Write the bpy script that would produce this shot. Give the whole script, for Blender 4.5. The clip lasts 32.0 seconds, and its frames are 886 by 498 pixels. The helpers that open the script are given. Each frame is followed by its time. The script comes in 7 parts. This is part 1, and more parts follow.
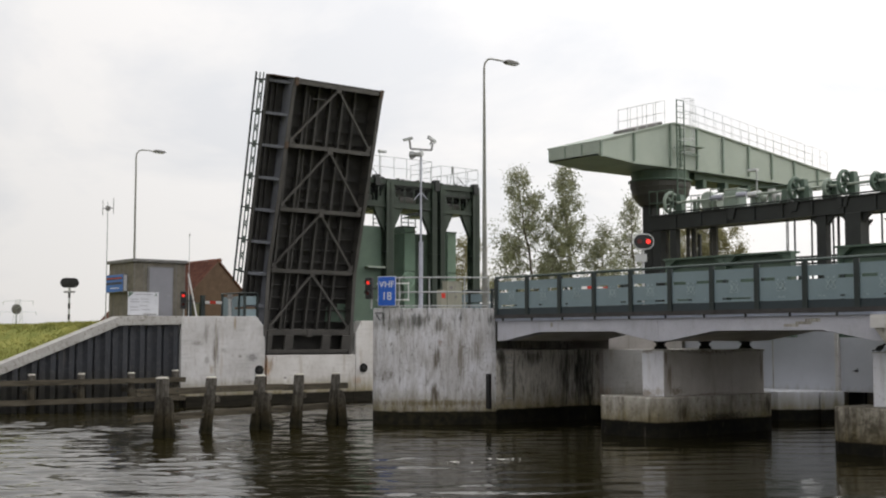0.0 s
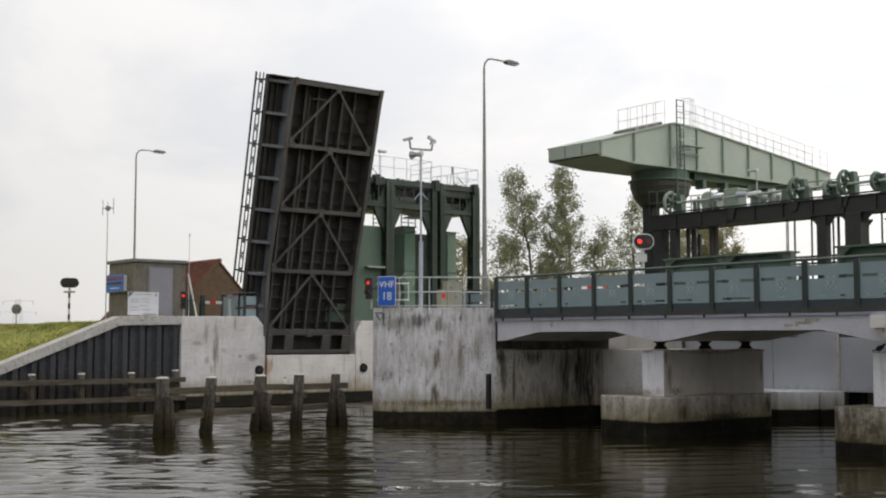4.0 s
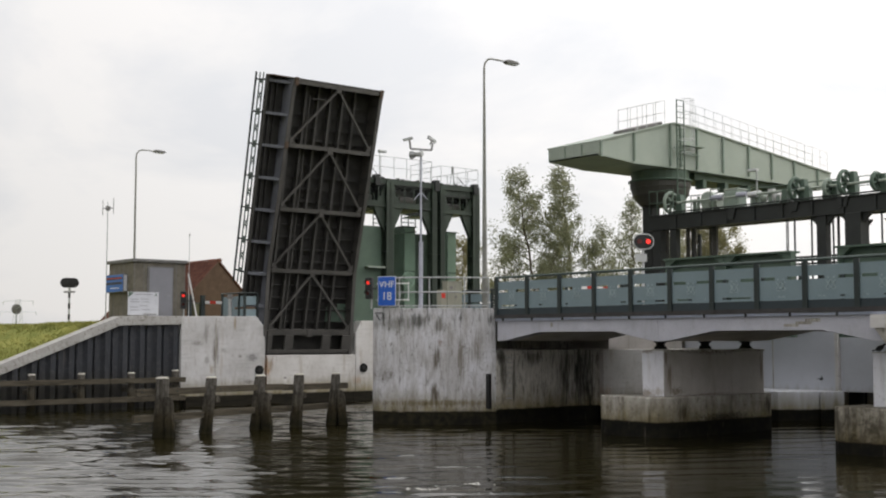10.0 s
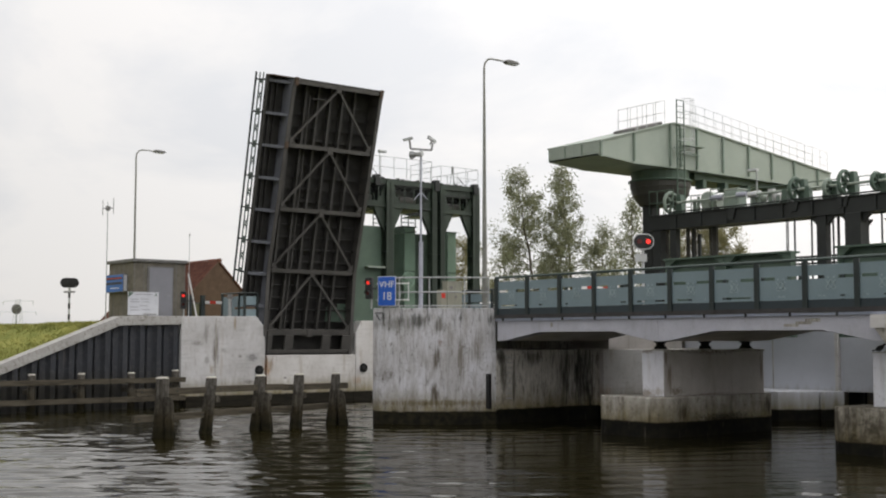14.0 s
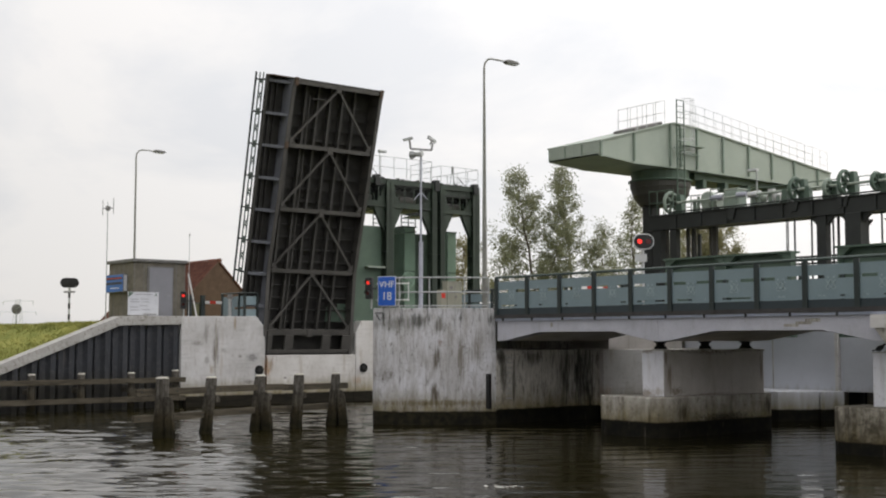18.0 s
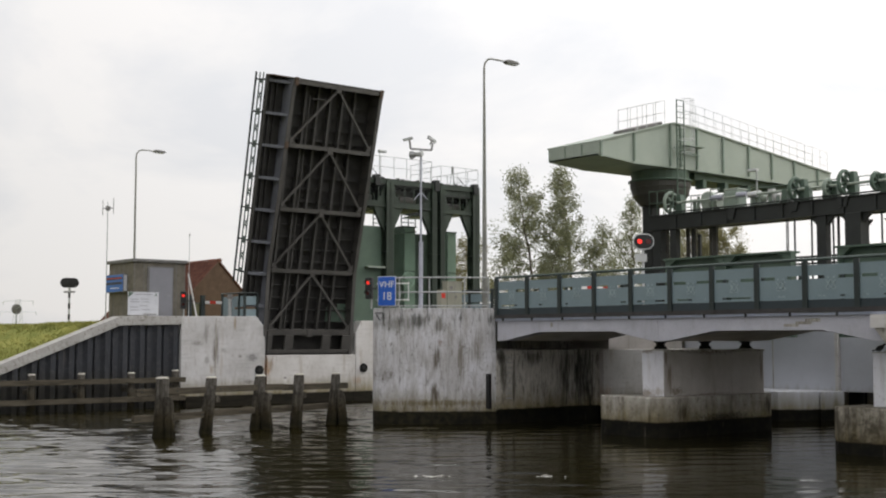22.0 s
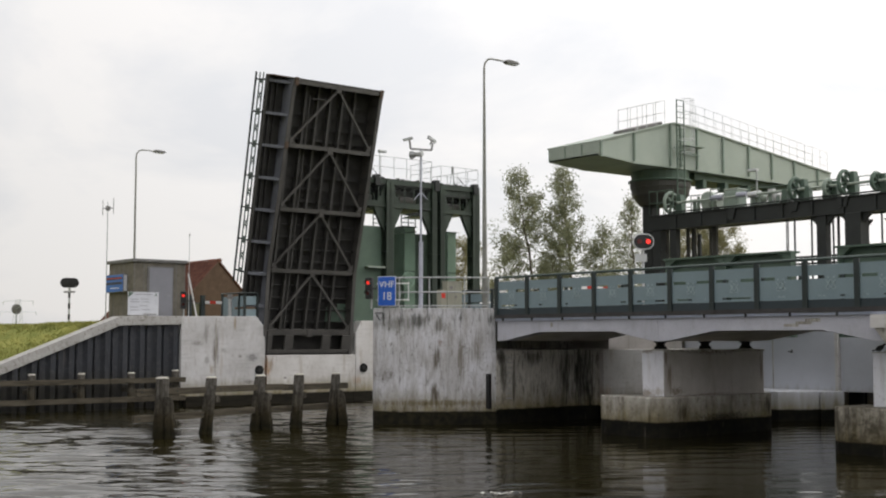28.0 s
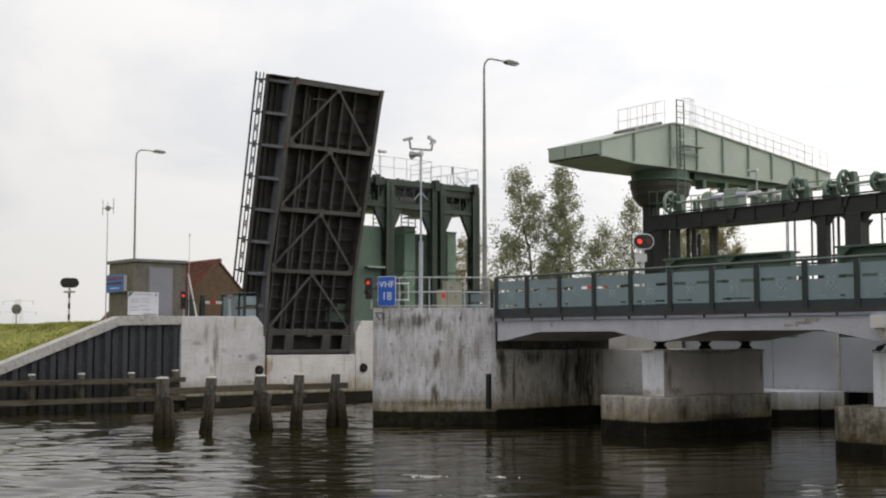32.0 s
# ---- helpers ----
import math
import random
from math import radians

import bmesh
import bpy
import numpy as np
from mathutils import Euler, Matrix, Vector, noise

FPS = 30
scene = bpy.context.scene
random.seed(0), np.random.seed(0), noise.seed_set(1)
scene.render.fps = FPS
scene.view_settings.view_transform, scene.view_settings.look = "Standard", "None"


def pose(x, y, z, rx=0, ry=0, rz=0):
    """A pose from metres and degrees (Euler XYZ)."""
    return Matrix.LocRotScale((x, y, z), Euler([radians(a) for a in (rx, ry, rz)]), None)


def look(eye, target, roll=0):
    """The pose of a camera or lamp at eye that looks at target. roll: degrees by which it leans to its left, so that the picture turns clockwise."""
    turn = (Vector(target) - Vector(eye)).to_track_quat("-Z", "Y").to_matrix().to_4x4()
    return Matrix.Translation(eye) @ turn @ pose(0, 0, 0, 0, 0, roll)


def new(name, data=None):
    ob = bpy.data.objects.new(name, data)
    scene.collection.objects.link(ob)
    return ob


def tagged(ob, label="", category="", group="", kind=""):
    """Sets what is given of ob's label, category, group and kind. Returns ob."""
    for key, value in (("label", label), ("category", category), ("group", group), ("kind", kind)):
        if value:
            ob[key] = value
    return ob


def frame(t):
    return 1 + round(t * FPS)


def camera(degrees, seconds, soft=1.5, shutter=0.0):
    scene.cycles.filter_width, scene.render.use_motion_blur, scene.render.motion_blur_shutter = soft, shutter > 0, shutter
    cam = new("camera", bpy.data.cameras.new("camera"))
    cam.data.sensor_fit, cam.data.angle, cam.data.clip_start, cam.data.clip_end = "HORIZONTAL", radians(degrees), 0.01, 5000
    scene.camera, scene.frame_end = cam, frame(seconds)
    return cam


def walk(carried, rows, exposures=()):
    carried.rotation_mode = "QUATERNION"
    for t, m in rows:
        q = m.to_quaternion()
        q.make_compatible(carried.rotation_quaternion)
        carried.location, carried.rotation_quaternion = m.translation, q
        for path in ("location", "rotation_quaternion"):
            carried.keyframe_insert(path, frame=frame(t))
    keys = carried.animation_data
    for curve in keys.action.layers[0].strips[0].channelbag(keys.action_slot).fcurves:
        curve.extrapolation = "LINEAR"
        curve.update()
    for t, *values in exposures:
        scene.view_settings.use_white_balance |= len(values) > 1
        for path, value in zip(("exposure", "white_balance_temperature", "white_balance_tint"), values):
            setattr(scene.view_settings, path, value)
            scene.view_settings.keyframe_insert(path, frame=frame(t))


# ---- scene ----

from math import sin, cos, pi, tan, atan2, sqrt

# The X axis runs along the bridge, the Y axis across it, away from the camera; the water lies at z = 0.
cam = camera(40.0, 32.0, soft=2.1)
EYE = (30.52, -26.84, 2.85)
AIM = (-0.77934, 0.62660)
view = look(EYE, (EYE[0] + AIM[0] * 50, EYE[1] + AIM[1] * 50, EYE[2] + 50 * tan(radians(4.22))))
walk(cam, [(0.0, view), (32.0, view)], exposures=[(0.0, 0.0), (32.0, 0.0)])

# ---- light ----
world = bpy.data.worlds.new("sky")
scene.world = world
world.use_nodes = True
wt = world.node_tree
wt.nodes.clear()


def wnode(kind, **values):
    n = wt.nodes.new(kind)
    for key, value in values.items():
        n.inputs[key].default_value = value
    return n


SUN_ELEV, SUN_TURN = 42.0, 30.0
sky = wnode("ShaderNodeTexSky")
sky.sky_type = "NISHITA"
sky.sun_disc = False
sky.sun_elevation = radians(SUN_ELEV)
sky.sun_rotation = radians(SUN_TURN)
coord = wnode("ShaderNodeTexCoord")
squash = wnode("ShaderNodeMapping")
squash.inputs["Scale"].default_value = (1.0, 1.0, 2.6)
wt.links.new(coord.outputs["Generated"], squash.inputs["Vector"])
cloud = wnode("ShaderNodeTexNoise", Scale=3.2, Detail=7.0, Roughness=0.56, Distortion=0.35)
wt.links.new(squash.outputs["Vector"], cloud.inputs["Vector"])
ramp = wnode("ShaderNodeValToRGB")
ramp.color_ramp.elements[0].position, ramp.color_ramp.elements[0].color = 0.40, (0.775, 0.775, 0.79, 1)
ramp.color_ramp.elements[1].position, ramp.color_ramp.elements[1].color = 0.575, (0.915, 0.888, 0.868, 1)
wt.links.new(cloud.outputs["Fac"], ramp.inputs["Fac"])
veil = wnode("ShaderNodeMixRGB")
veil.inputs["Fac"].default_value = 0.93
thin = wnode("ShaderNodeMixRGB")
thin.blend_type = "MULTIPLY"
thin.inputs["Fac"].default_value = 1.0
thin.inputs["Color2"].default_value = (0.1, 0.1, 0.1, 1)
wt.links.new(sky.outputs["Color"], thin.inputs["Color1"])
wt.links.new(thin.outputs["Color"], veil.inputs["Color1"])
wt.links.new(ramp.outputs["Color"], veil.inputs["Color2"])
# the cloud cover is brighter towards the hidden sun
toward = wnode("ShaderNodeVectorMath")
toward.operation = "DOT_PRODUCT"
toward.inputs[1].default_value = (sin(radians(SUN_TURN)) * cos(radians(SUN_ELEV)), cos(radians(SUN_TURN)) * cos(radians(SUN_ELEV)), sin(radians(SUN_ELEV)))
wt.links.new(coord.outputs["Generated"], toward.inputs[0])
bright = wnode("ShaderNodeMapRange")
bright.inputs["From Min"].default_value, bright.inputs["From Max"].default_value = -0.1, 0.5
bright.inputs["To Min"].default_value, bright.inputs["To Max"].default_value = 0.97, 1.32
bright.clamp = False
wt.links.new(toward.outputs["Value"], bright.inputs["Value"])
# and overhead it is brighter than at the horizon
rise = wnode("ShaderNodeSeparateXYZ")
wt.links.new(coord.outputs["Generated"], rise.inputs["Vector"])
dome = wnode("ShaderNodeMapRange")
dome.inputs["From Min"].default_value, dome.inputs["From Max"].default_value = 0.0, 1.0
dome.inputs["To Min"].default_value, dome.inputs["To Max"].default_value = 0.90, 1.42
wt.links.new(rise.outputs["Z"], dome.inputs["Value"])
both = wnode("ShaderNodeMath")
both.operation = "MULTIPLY"
wt.links.new(bright.outputs["Result"], both.inputs[0])
wt.links.new(dome.outputs["Result"], both.inputs[1])
back = wnode("ShaderNodeBackground", Strength=1.0)
wt.links.new(both.outputs["Value"], back.inputs["Strength"])
wt.links.new(veil.outputs["Color"], back.inputs["Color"])
wout = wnode("ShaderNodeOutputWorld")
wt.links.new(back.outputs["Background"], wout.inputs["Surface"])

lamp_data = bpy.data.lights.new("sun", "SUN")
lamp_data.energy, lamp_data.angle, lamp_data.color = 0.85, radians(12), (1.0, 0.95, 0.87)
sun = new("sun", lamp_data)
turn = radians(SUN_TURN)
sun.matrix_world = look((60 * sin(turn), 60 * cos(turn), 60 * tan(radians(SUN_ELEV))), (0, 0, 0))


# ---- materials ----
def material(name, base, second=None, scale=3.0, rough=0.7, metal=0.0, bump=0.15, fine=40.0, stretch=(1, 1, 1),
             contrast=(0.35, 0.68), streak=None, streak_scale=2.0, streak_at=(0.52, 0.7), vary=0.0, wet=None, ior=1.5, coat=0.0, drip=None, translucent=0.0, speckle=None, speckle_at=(0.52, 0.61), speckle_scale=6.0,
             smears=(), smear_axis="y", boards=0.0, runs=(), wet_soft=0.05):
    """A surface with broad and fine variation, and streaks that run down it."""
    m = bpy.data.materials.new(name)
    m.use_nodes = True
    t = m.node_tree
    n, l = t.nodes, t.links
    b = n["Principled BSDF"]
    b.inputs["Roughness"].default_value = rough
    b.inputs["Metallic"].default_value = metal
    b.inputs["IOR"].default_value = ior
    b.inputs["Specular IOR Level"].default_value = 0.2 if rough >= 0.8 else 0.5
    b.inputs["Coat Weight"].default_value = coat
    second = second or tuple(c * 0.72 for c in base)
    co = n.new("ShaderNodeTexCoord")
    mp = n.new("ShaderNodeMapping")
    mp.inputs["Scale"].default_value = stretch
    l.new(co.outputs["Object"], mp.inputs["Vector"])
    broad = n.new("ShaderNodeTexNoise")
    broad.inputs["Scale"].default_value, broad.inputs["Detail"].default_value = scale, 6
    broad.inputs["Roughness"].default_value = 0.6
    l.new(mp.outputs["Vector"], broad.inputs["Vector"])
    r = n.new("ShaderNodeValToRGB")
    r.color_ramp.elements[0].position, r.color_ramp.elements[0].color = contrast[0], (*second, 1)
    r.color_ramp.elements[1].position, r.color_ramp.elements[1].color = contrast[1], (*base, 1)
    l.new(broad.outputs["Fac"], r.inputs["Fac"])
    colour = r.outputs["Color"]
    grain = n.new("ShaderNodeTexNoise")
    grain.inputs["Scale"].default_value, grain.inputs["Detail"].default_value = fine, 4
    l.new(mp.outputs["Vector"], grain.inputs["Vector"])
    g = n.new("ShaderNodeMixRGB")
    g.blend_type = "OVERLAY"
    g.inputs["Fac"].default_value = 0.28
    l.new(colour, g.inputs["Color1"])
    l.new(grain.outputs["Fac"], g.inputs["Color2"])
    colour = g.outputs["Color"]
    if streak:
        sm = n.new("ShaderNodeMapping")
        sm.inputs["Scale"].default_value = (streak_scale, streak_scale, streak_scale * 0.12)
        l.new(co.outputs["Object"], sm.inputs["Vector"])
        sn = n.new("ShaderNodeTexNoise")
        sn.inputs["Scale"].default_value, sn.inputs["Detail"].default_value = 1.6, 8
        sn.inputs["Roughness"].default_value = 0.68
        l.new(sm.outputs["Vector"], sn.inputs["Vector"])
        sr = n.new("ShaderNodeValToRGB")
        sr.color_ramp.elements[0].position, sr.color_ramp.elements[0].color = streak_at[0], (0, 0, 0, 1)
        sr.color_ramp.elements[1].position, sr.color_ramp.elements[1].color = streak_at[1], (0.85, 0.85, 0.85, 1)
        l.new(sn.outputs["Fac"], sr.inputs["Fac"])
        sx = n.new("ShaderNodeMixRGB")
        l.new(sr.outputs["Color"], sx.inputs["Fac"])
        l.new(colour, sx.inputs["Color1"])
        sx.inputs["Color2"].default_value = (*streak, 1)
        colour = sx.outputs["Color"]
    if speckle:
        # small pits, chips and lichen
        pm = n.new("ShaderNodeMapping")
        pm.inputs["Scale"].default_value = (1.0, 1.0, 0.85)
        l.new(co.outputs["Object"], pm.inputs["Vector"])
        pn = n.new("ShaderNodeTexNoise")
        pn.inputs["Scale"].default_value, pn.inputs["Detail"].default_value, pn.inputs["Roughness"].default_value = speckle_scale, 11, 0.76
        l.new(pm.outputs["Vector"], pn.inputs["Vector"])
        pr = n.new("ShaderNodeMapRange")
        pr.inputs["From Min"].default_value, pr.inputs["From Max"].default_value = speckle_at
        pr.inputs["To Max"].default_value = 0.75
        l.new(pn.outputs["Fac"], pr.inputs["Value"])
        chip = n.new("ShaderNodeMixRGB")
        l.new(pr.outputs["Result"], chip.inputs["Fac"])
        l.new(colour, chip.inputs["Color1"])
        chip.inputs["Color2"].default_value = (*speckle, 1)
        colour = chip.outputs["Color"]
    if boards:
        # faint lines left by the formwork
        bmn = n.new("ShaderNodeMapping")
        bmn.inputs["Scale"].default_value = (0.5, 0.5, 11.0)
        l.new(co.outputs["Object"], bmn.inputs["Vector"])
        bn = n.new("ShaderNodeTexNoise")
        bn.inputs["Scale"].default_value, bn.inputs["Detail"].default_value = 1.5, 5
        l.new(bmn.outputs["Vector"], bn.inputs["Vector"])
        br = n.new("ShaderNodeMapRange")
        br.inputs["From Min"].default_value, br.inputs["From Max"].default_value = 0.55, 0.68
        br.inputs["To Max"].default_value = boards
        l.new(bn.outputs["Fac"], br.inputs["Value"])
        bx = n.new("ShaderNodeMixRGB")
        l.new(br.outputs["Result"], bx.inputs["Fac"])
        l.new(colour, bx.inputs["Color1"])
        bx.inputs["Color2"].default_value = (*(c * 0.45 for c in second), 1)
        colour = bx.outputs["Color"]
    for tint, across, ratio, lo, hi, strength in runs:
        # fine dirty runs and blotches: colour, grains a metre, height to width, noise limits, strength
        um = n.new("ShaderNodeMapping")
        um.inputs["Scale"].default_value = (across, across, across / ratio)
        um.inputs["Location"].default_value = (hi * 37, across, lo * 11)
        l.new(co.outputs["Object"], um.inputs["Vector"])
        un = n.new("ShaderNodeTexNoise")
        un.inputs["Scale"].default_value, un.inputs["Detail"].default_value, un.inputs["Roughness"].default_value = 1.0, 6, 0.65
        l.new(um.outputs["Vector"], un.inputs["Vector"])
        ur = n.new("ShaderNodeMapRange")
        ur.inputs["From Min"].default_value, ur.inputs["From Max"].default_value = lo, hi
        ur.inputs["To Max"].default_value = strength
        l.new(un.outputs["Fac"], ur.inputs["Value"])
        ux = n.new("ShaderNodeMixRGB")
        l.new(ur.outputs["Result"], ux.inputs["Fac"])
        l.new(colour, ux.inputs["Color1"])
        ux.inputs["Color2"].default_value = (*tint, 1)
        colour = ux.outputs["Color"]
    if smears:
        # broken, soft-edged stains at their own places: y, z, half width, half height, colour, strength, grain
        sg = n.new("ShaderNodeNewGeometry")
        for cy, cz, wy, wz, tint, strength, upright in smears:
            off = n.new("ShaderNodeMapping")
            off.vector_type = "POINT"
            off.inputs["Location"].default_value = (0, -cy / wy, -cz / wz) if smear_axis == "y" else (-cy / wy, 0, -cz / wz)
            off.inputs["Scale"].default_value = (0, 1 / wy, 1 / wz) if smear_axis == "y" else (1 / wy, 0, 1 / wz)
            l.new(sg.outputs["Position"], off.inputs["Vector"])
            ln = n.new("ShaderNodeVectorMath")
            ln.operation = "LENGTH"
            l.new(off.outputs["Vector"], ln.inputs[0])
            near = n.new("ShaderNodeMapRange")
            near.inputs["From Min"].default_value, near.inputs["From Max"].default_value = 0.2, 1.0
            near.inputs["To Min"].default_value, near.inputs["To Max"].default_value = 0.22, -0.22
            l.new(ln.outputs["Value"], near.inputs["Value"])
            gm = n.new("ShaderNodeMapping")
            gm.inputs["Scale"].default_value = (9, 9, 0.9) if upright else (6, 6, 11)
            gm.inputs["Location"].default_value = (cy, cz, wy)
            l.new(sg.outputs["Position"], gm.inputs["Vector"])
            gn = n.new("ShaderNodeTexNoise")
            gn.inputs["Scale"].default_value, gn.inputs["Detail"].default_value, gn.inputs["Roughness"].default_value = 1.6, 8, 0.7
            l.new(gm.outputs["Vector"], gn.inputs["Vector"])
            ad = n.new("ShaderNodeMath")
            ad.operation = "ADD"
            l.new(near.outputs["Result"], ad.inputs[0])
            l.new(gn.outputs["Fac"], ad.inputs[1])
            cut = n.new("ShaderNodeMapRange")
            cut.inputs["From Min"].default_value, cut.inputs["From Max"].default_value = 0.50, 0.74
            cut.inputs["To Max"].default_value = strength
            l.new(ad.outputs["Value"], cut.inputs["Value"])
            mixs = n.new("ShaderNodeMixRGB")
            l.new(cut.outputs["Result"], mixs.inputs["Fac"])
            l.new(colour, mixs.inputs["Color1"])
            mixs.inputs["Color2"].default_value = (*tint, 1)
            colour = mixs.outputs["Color"]
    if wet:
        # algae and damp up to a ragged line above the water
        height, tint = wet
        sp = n.new("ShaderNodeSeparateXYZ")
        ge = n.new("ShaderNodeNewGeometry")
        l.new(ge.outputs["Position"], sp.inputs["Vector"])
        wn = n.new("ShaderNodeTexNoise")
        wn.inputs["Scale"].default_value, wn.inputs["Detail"].default_value = 4.5, 8
        l.new(co.outputs["Object"], wn.inputs["Vector"])
        ma = n.new("ShaderNodeMath")
        ma.operation = "MULTIPLY_ADD"
        l.new(wn.outputs["Fac"], ma.inputs[0])
        ma.inputs[1].default_value = -0.10
        l.new(sp.outputs["Z"], ma.inputs[2])
        mr = n.new("ShaderNodeMapRange")
        mr.inputs["From Min"].default_value, mr.inputs["From Max"].default_value = height - 0.175 - wet_soft, height - 0.175
        mr.inputs["To Min"].default_value, mr.inputs["To Max"].default_value = 1.0, 0.0
        l.new(ma.outputs["Value"], mr.inputs["Value"])
        wx = n.new("ShaderNodeMixRGB")
        l.new(mr.outputs["Result"], wx.inputs["Fac"])
        l.new(colour, wx.inputs["Color1"])
        slime = n.new("ShaderNodeMixRGB")
        sl = n.new("ShaderNodeMapRange")
        sl.inputs["From Min"].default_value, sl.inputs["From Max"].default_value = 0.40, 0.66
        l.new(wn.outputs["Fac"], sl.inputs["Value"])
        l.new(sl.outputs["Result"], slime.inputs["Fac"])
        slime.inputs["Color1"].default_value = (*(c * 0.45 for c in tint), 1)
        slime.inputs["Color2"].default_value = (tint[0] * 1.5, tint[1] * 1.45, tint[2] * 1.1, 1)
        l.new(slime.outputs["Color"], wx.inputs["Color2"])
        tide = n.new("ShaderNodeMapRange")
        tide.inputs["From Min"].default_value, tide.inputs["From Max"].default_value = height - 0.62, height + 0.18
        tide.inputs["To Min"].default_value, tide.inputs["To Max"].default_value = 0.9, 0.0
        tm = n.new("ShaderNodeMapping")
        tm.inputs["Scale"].default_value = (2.6, 2.6, 0.5)
        l.new(co.outputs["Object"], tm.inputs["Vector"])
        tn = n.new("ShaderNodeTexNoise")
        tn.inputs["Scale"].default_value, tn.inputs["Detail"].default_value = 1.8, 7
        l.new(tm.outputs["Vector"], tn.inputs["Vector"])
        ta = n.new("ShaderNodeMath")
        ta.operation = "MULTIPLY_ADD"
        l.new(tn.outputs["Fac"], ta.inputs[0])
        ta.inputs[1].default_value = -0.9
        l.new(sp.outputs["Z"], ta.inputs[2])
        l.new(ta.outputs["Value"], tide.inputs["Value"])
        tx = n.new("ShaderNodeMixRGB")
        tx.blend_type = "MULTIPLY"
        l.new(tide.outputs["Result"], tx.inputs["Fac"])
        l.new(colour, tx.inputs["Color1"])
        tx.inputs["Color2"].default_value = (0.36, 0.31, 0.16, 1)
        l.new(tx.outputs["Color"], wx.inputs["Color1"])
        colour = wx.outputs["Color"]
    if drip:
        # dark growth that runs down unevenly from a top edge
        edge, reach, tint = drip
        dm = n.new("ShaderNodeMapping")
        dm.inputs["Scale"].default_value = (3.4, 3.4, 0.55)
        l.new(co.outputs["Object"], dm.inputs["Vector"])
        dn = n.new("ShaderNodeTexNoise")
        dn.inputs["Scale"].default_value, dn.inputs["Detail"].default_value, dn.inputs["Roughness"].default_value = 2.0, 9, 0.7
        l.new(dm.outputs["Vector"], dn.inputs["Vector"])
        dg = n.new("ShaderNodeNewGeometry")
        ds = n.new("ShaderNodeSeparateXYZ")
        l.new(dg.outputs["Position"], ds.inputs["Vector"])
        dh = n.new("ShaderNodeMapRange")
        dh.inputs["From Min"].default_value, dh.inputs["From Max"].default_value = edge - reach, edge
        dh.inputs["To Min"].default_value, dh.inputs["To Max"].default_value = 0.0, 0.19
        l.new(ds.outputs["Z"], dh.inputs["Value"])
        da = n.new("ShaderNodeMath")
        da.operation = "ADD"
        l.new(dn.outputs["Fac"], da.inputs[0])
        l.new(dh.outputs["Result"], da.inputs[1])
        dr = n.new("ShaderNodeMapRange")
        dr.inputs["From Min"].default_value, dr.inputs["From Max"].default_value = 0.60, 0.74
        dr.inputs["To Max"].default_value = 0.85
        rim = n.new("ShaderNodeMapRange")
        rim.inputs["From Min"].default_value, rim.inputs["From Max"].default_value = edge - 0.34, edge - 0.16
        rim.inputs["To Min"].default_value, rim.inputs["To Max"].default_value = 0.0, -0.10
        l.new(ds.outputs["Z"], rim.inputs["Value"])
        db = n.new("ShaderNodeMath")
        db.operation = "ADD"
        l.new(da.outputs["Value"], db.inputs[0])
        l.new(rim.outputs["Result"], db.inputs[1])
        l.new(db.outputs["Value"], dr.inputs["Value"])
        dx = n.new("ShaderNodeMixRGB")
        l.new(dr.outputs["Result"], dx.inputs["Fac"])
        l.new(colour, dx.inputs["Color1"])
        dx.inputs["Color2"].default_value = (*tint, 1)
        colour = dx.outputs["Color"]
    if vary:
        oi = n.new("ShaderNodeObjectInfo")
        hv = n.new("ShaderNodeHueSaturation")
        vr = n.new("ShaderNodeMapRange")
        vr.inputs["To Min"].default_value, vr.inputs["To Max"].default_value = 1 - vary, 1 + vary
        l.new(oi.outputs["Random"], vr.inputs["Value"])
        l.new(vr.outputs["Result"], hv.inputs["Value"])
        l.new(colour, hv.inputs["Color"])
        colour = hv.outputs["Color"]
    l.new(colour, b.inputs["Base Color"])
    if translucent:
        tr = n.new("ShaderNodeBsdfTranslucent")
        mx = n.new("ShaderNodeMixShader")
        mx.inputs["Fac"].default_value = translucent
        l.new(colour, tr.inputs["Color"])
        l.new(b.outputs["BSDF"], mx.inputs[1])
        l.new(tr.outputs["BSDF"], mx.inputs[2])
        l.new(mx.outputs["Shader"], n["Material Output"].inputs["Surface"])
    if bump:
        bp = n.new("ShaderNodeBump")
        bp.inputs["Strength"].default_value, bp.inputs["Distance"].default_value = bump, 0.02
        l.new(grain.outputs["Fac"], bp.inputs["Height"])
        l.new(bp.outputs["Normal"], b.inputs["Normal"])
    return m


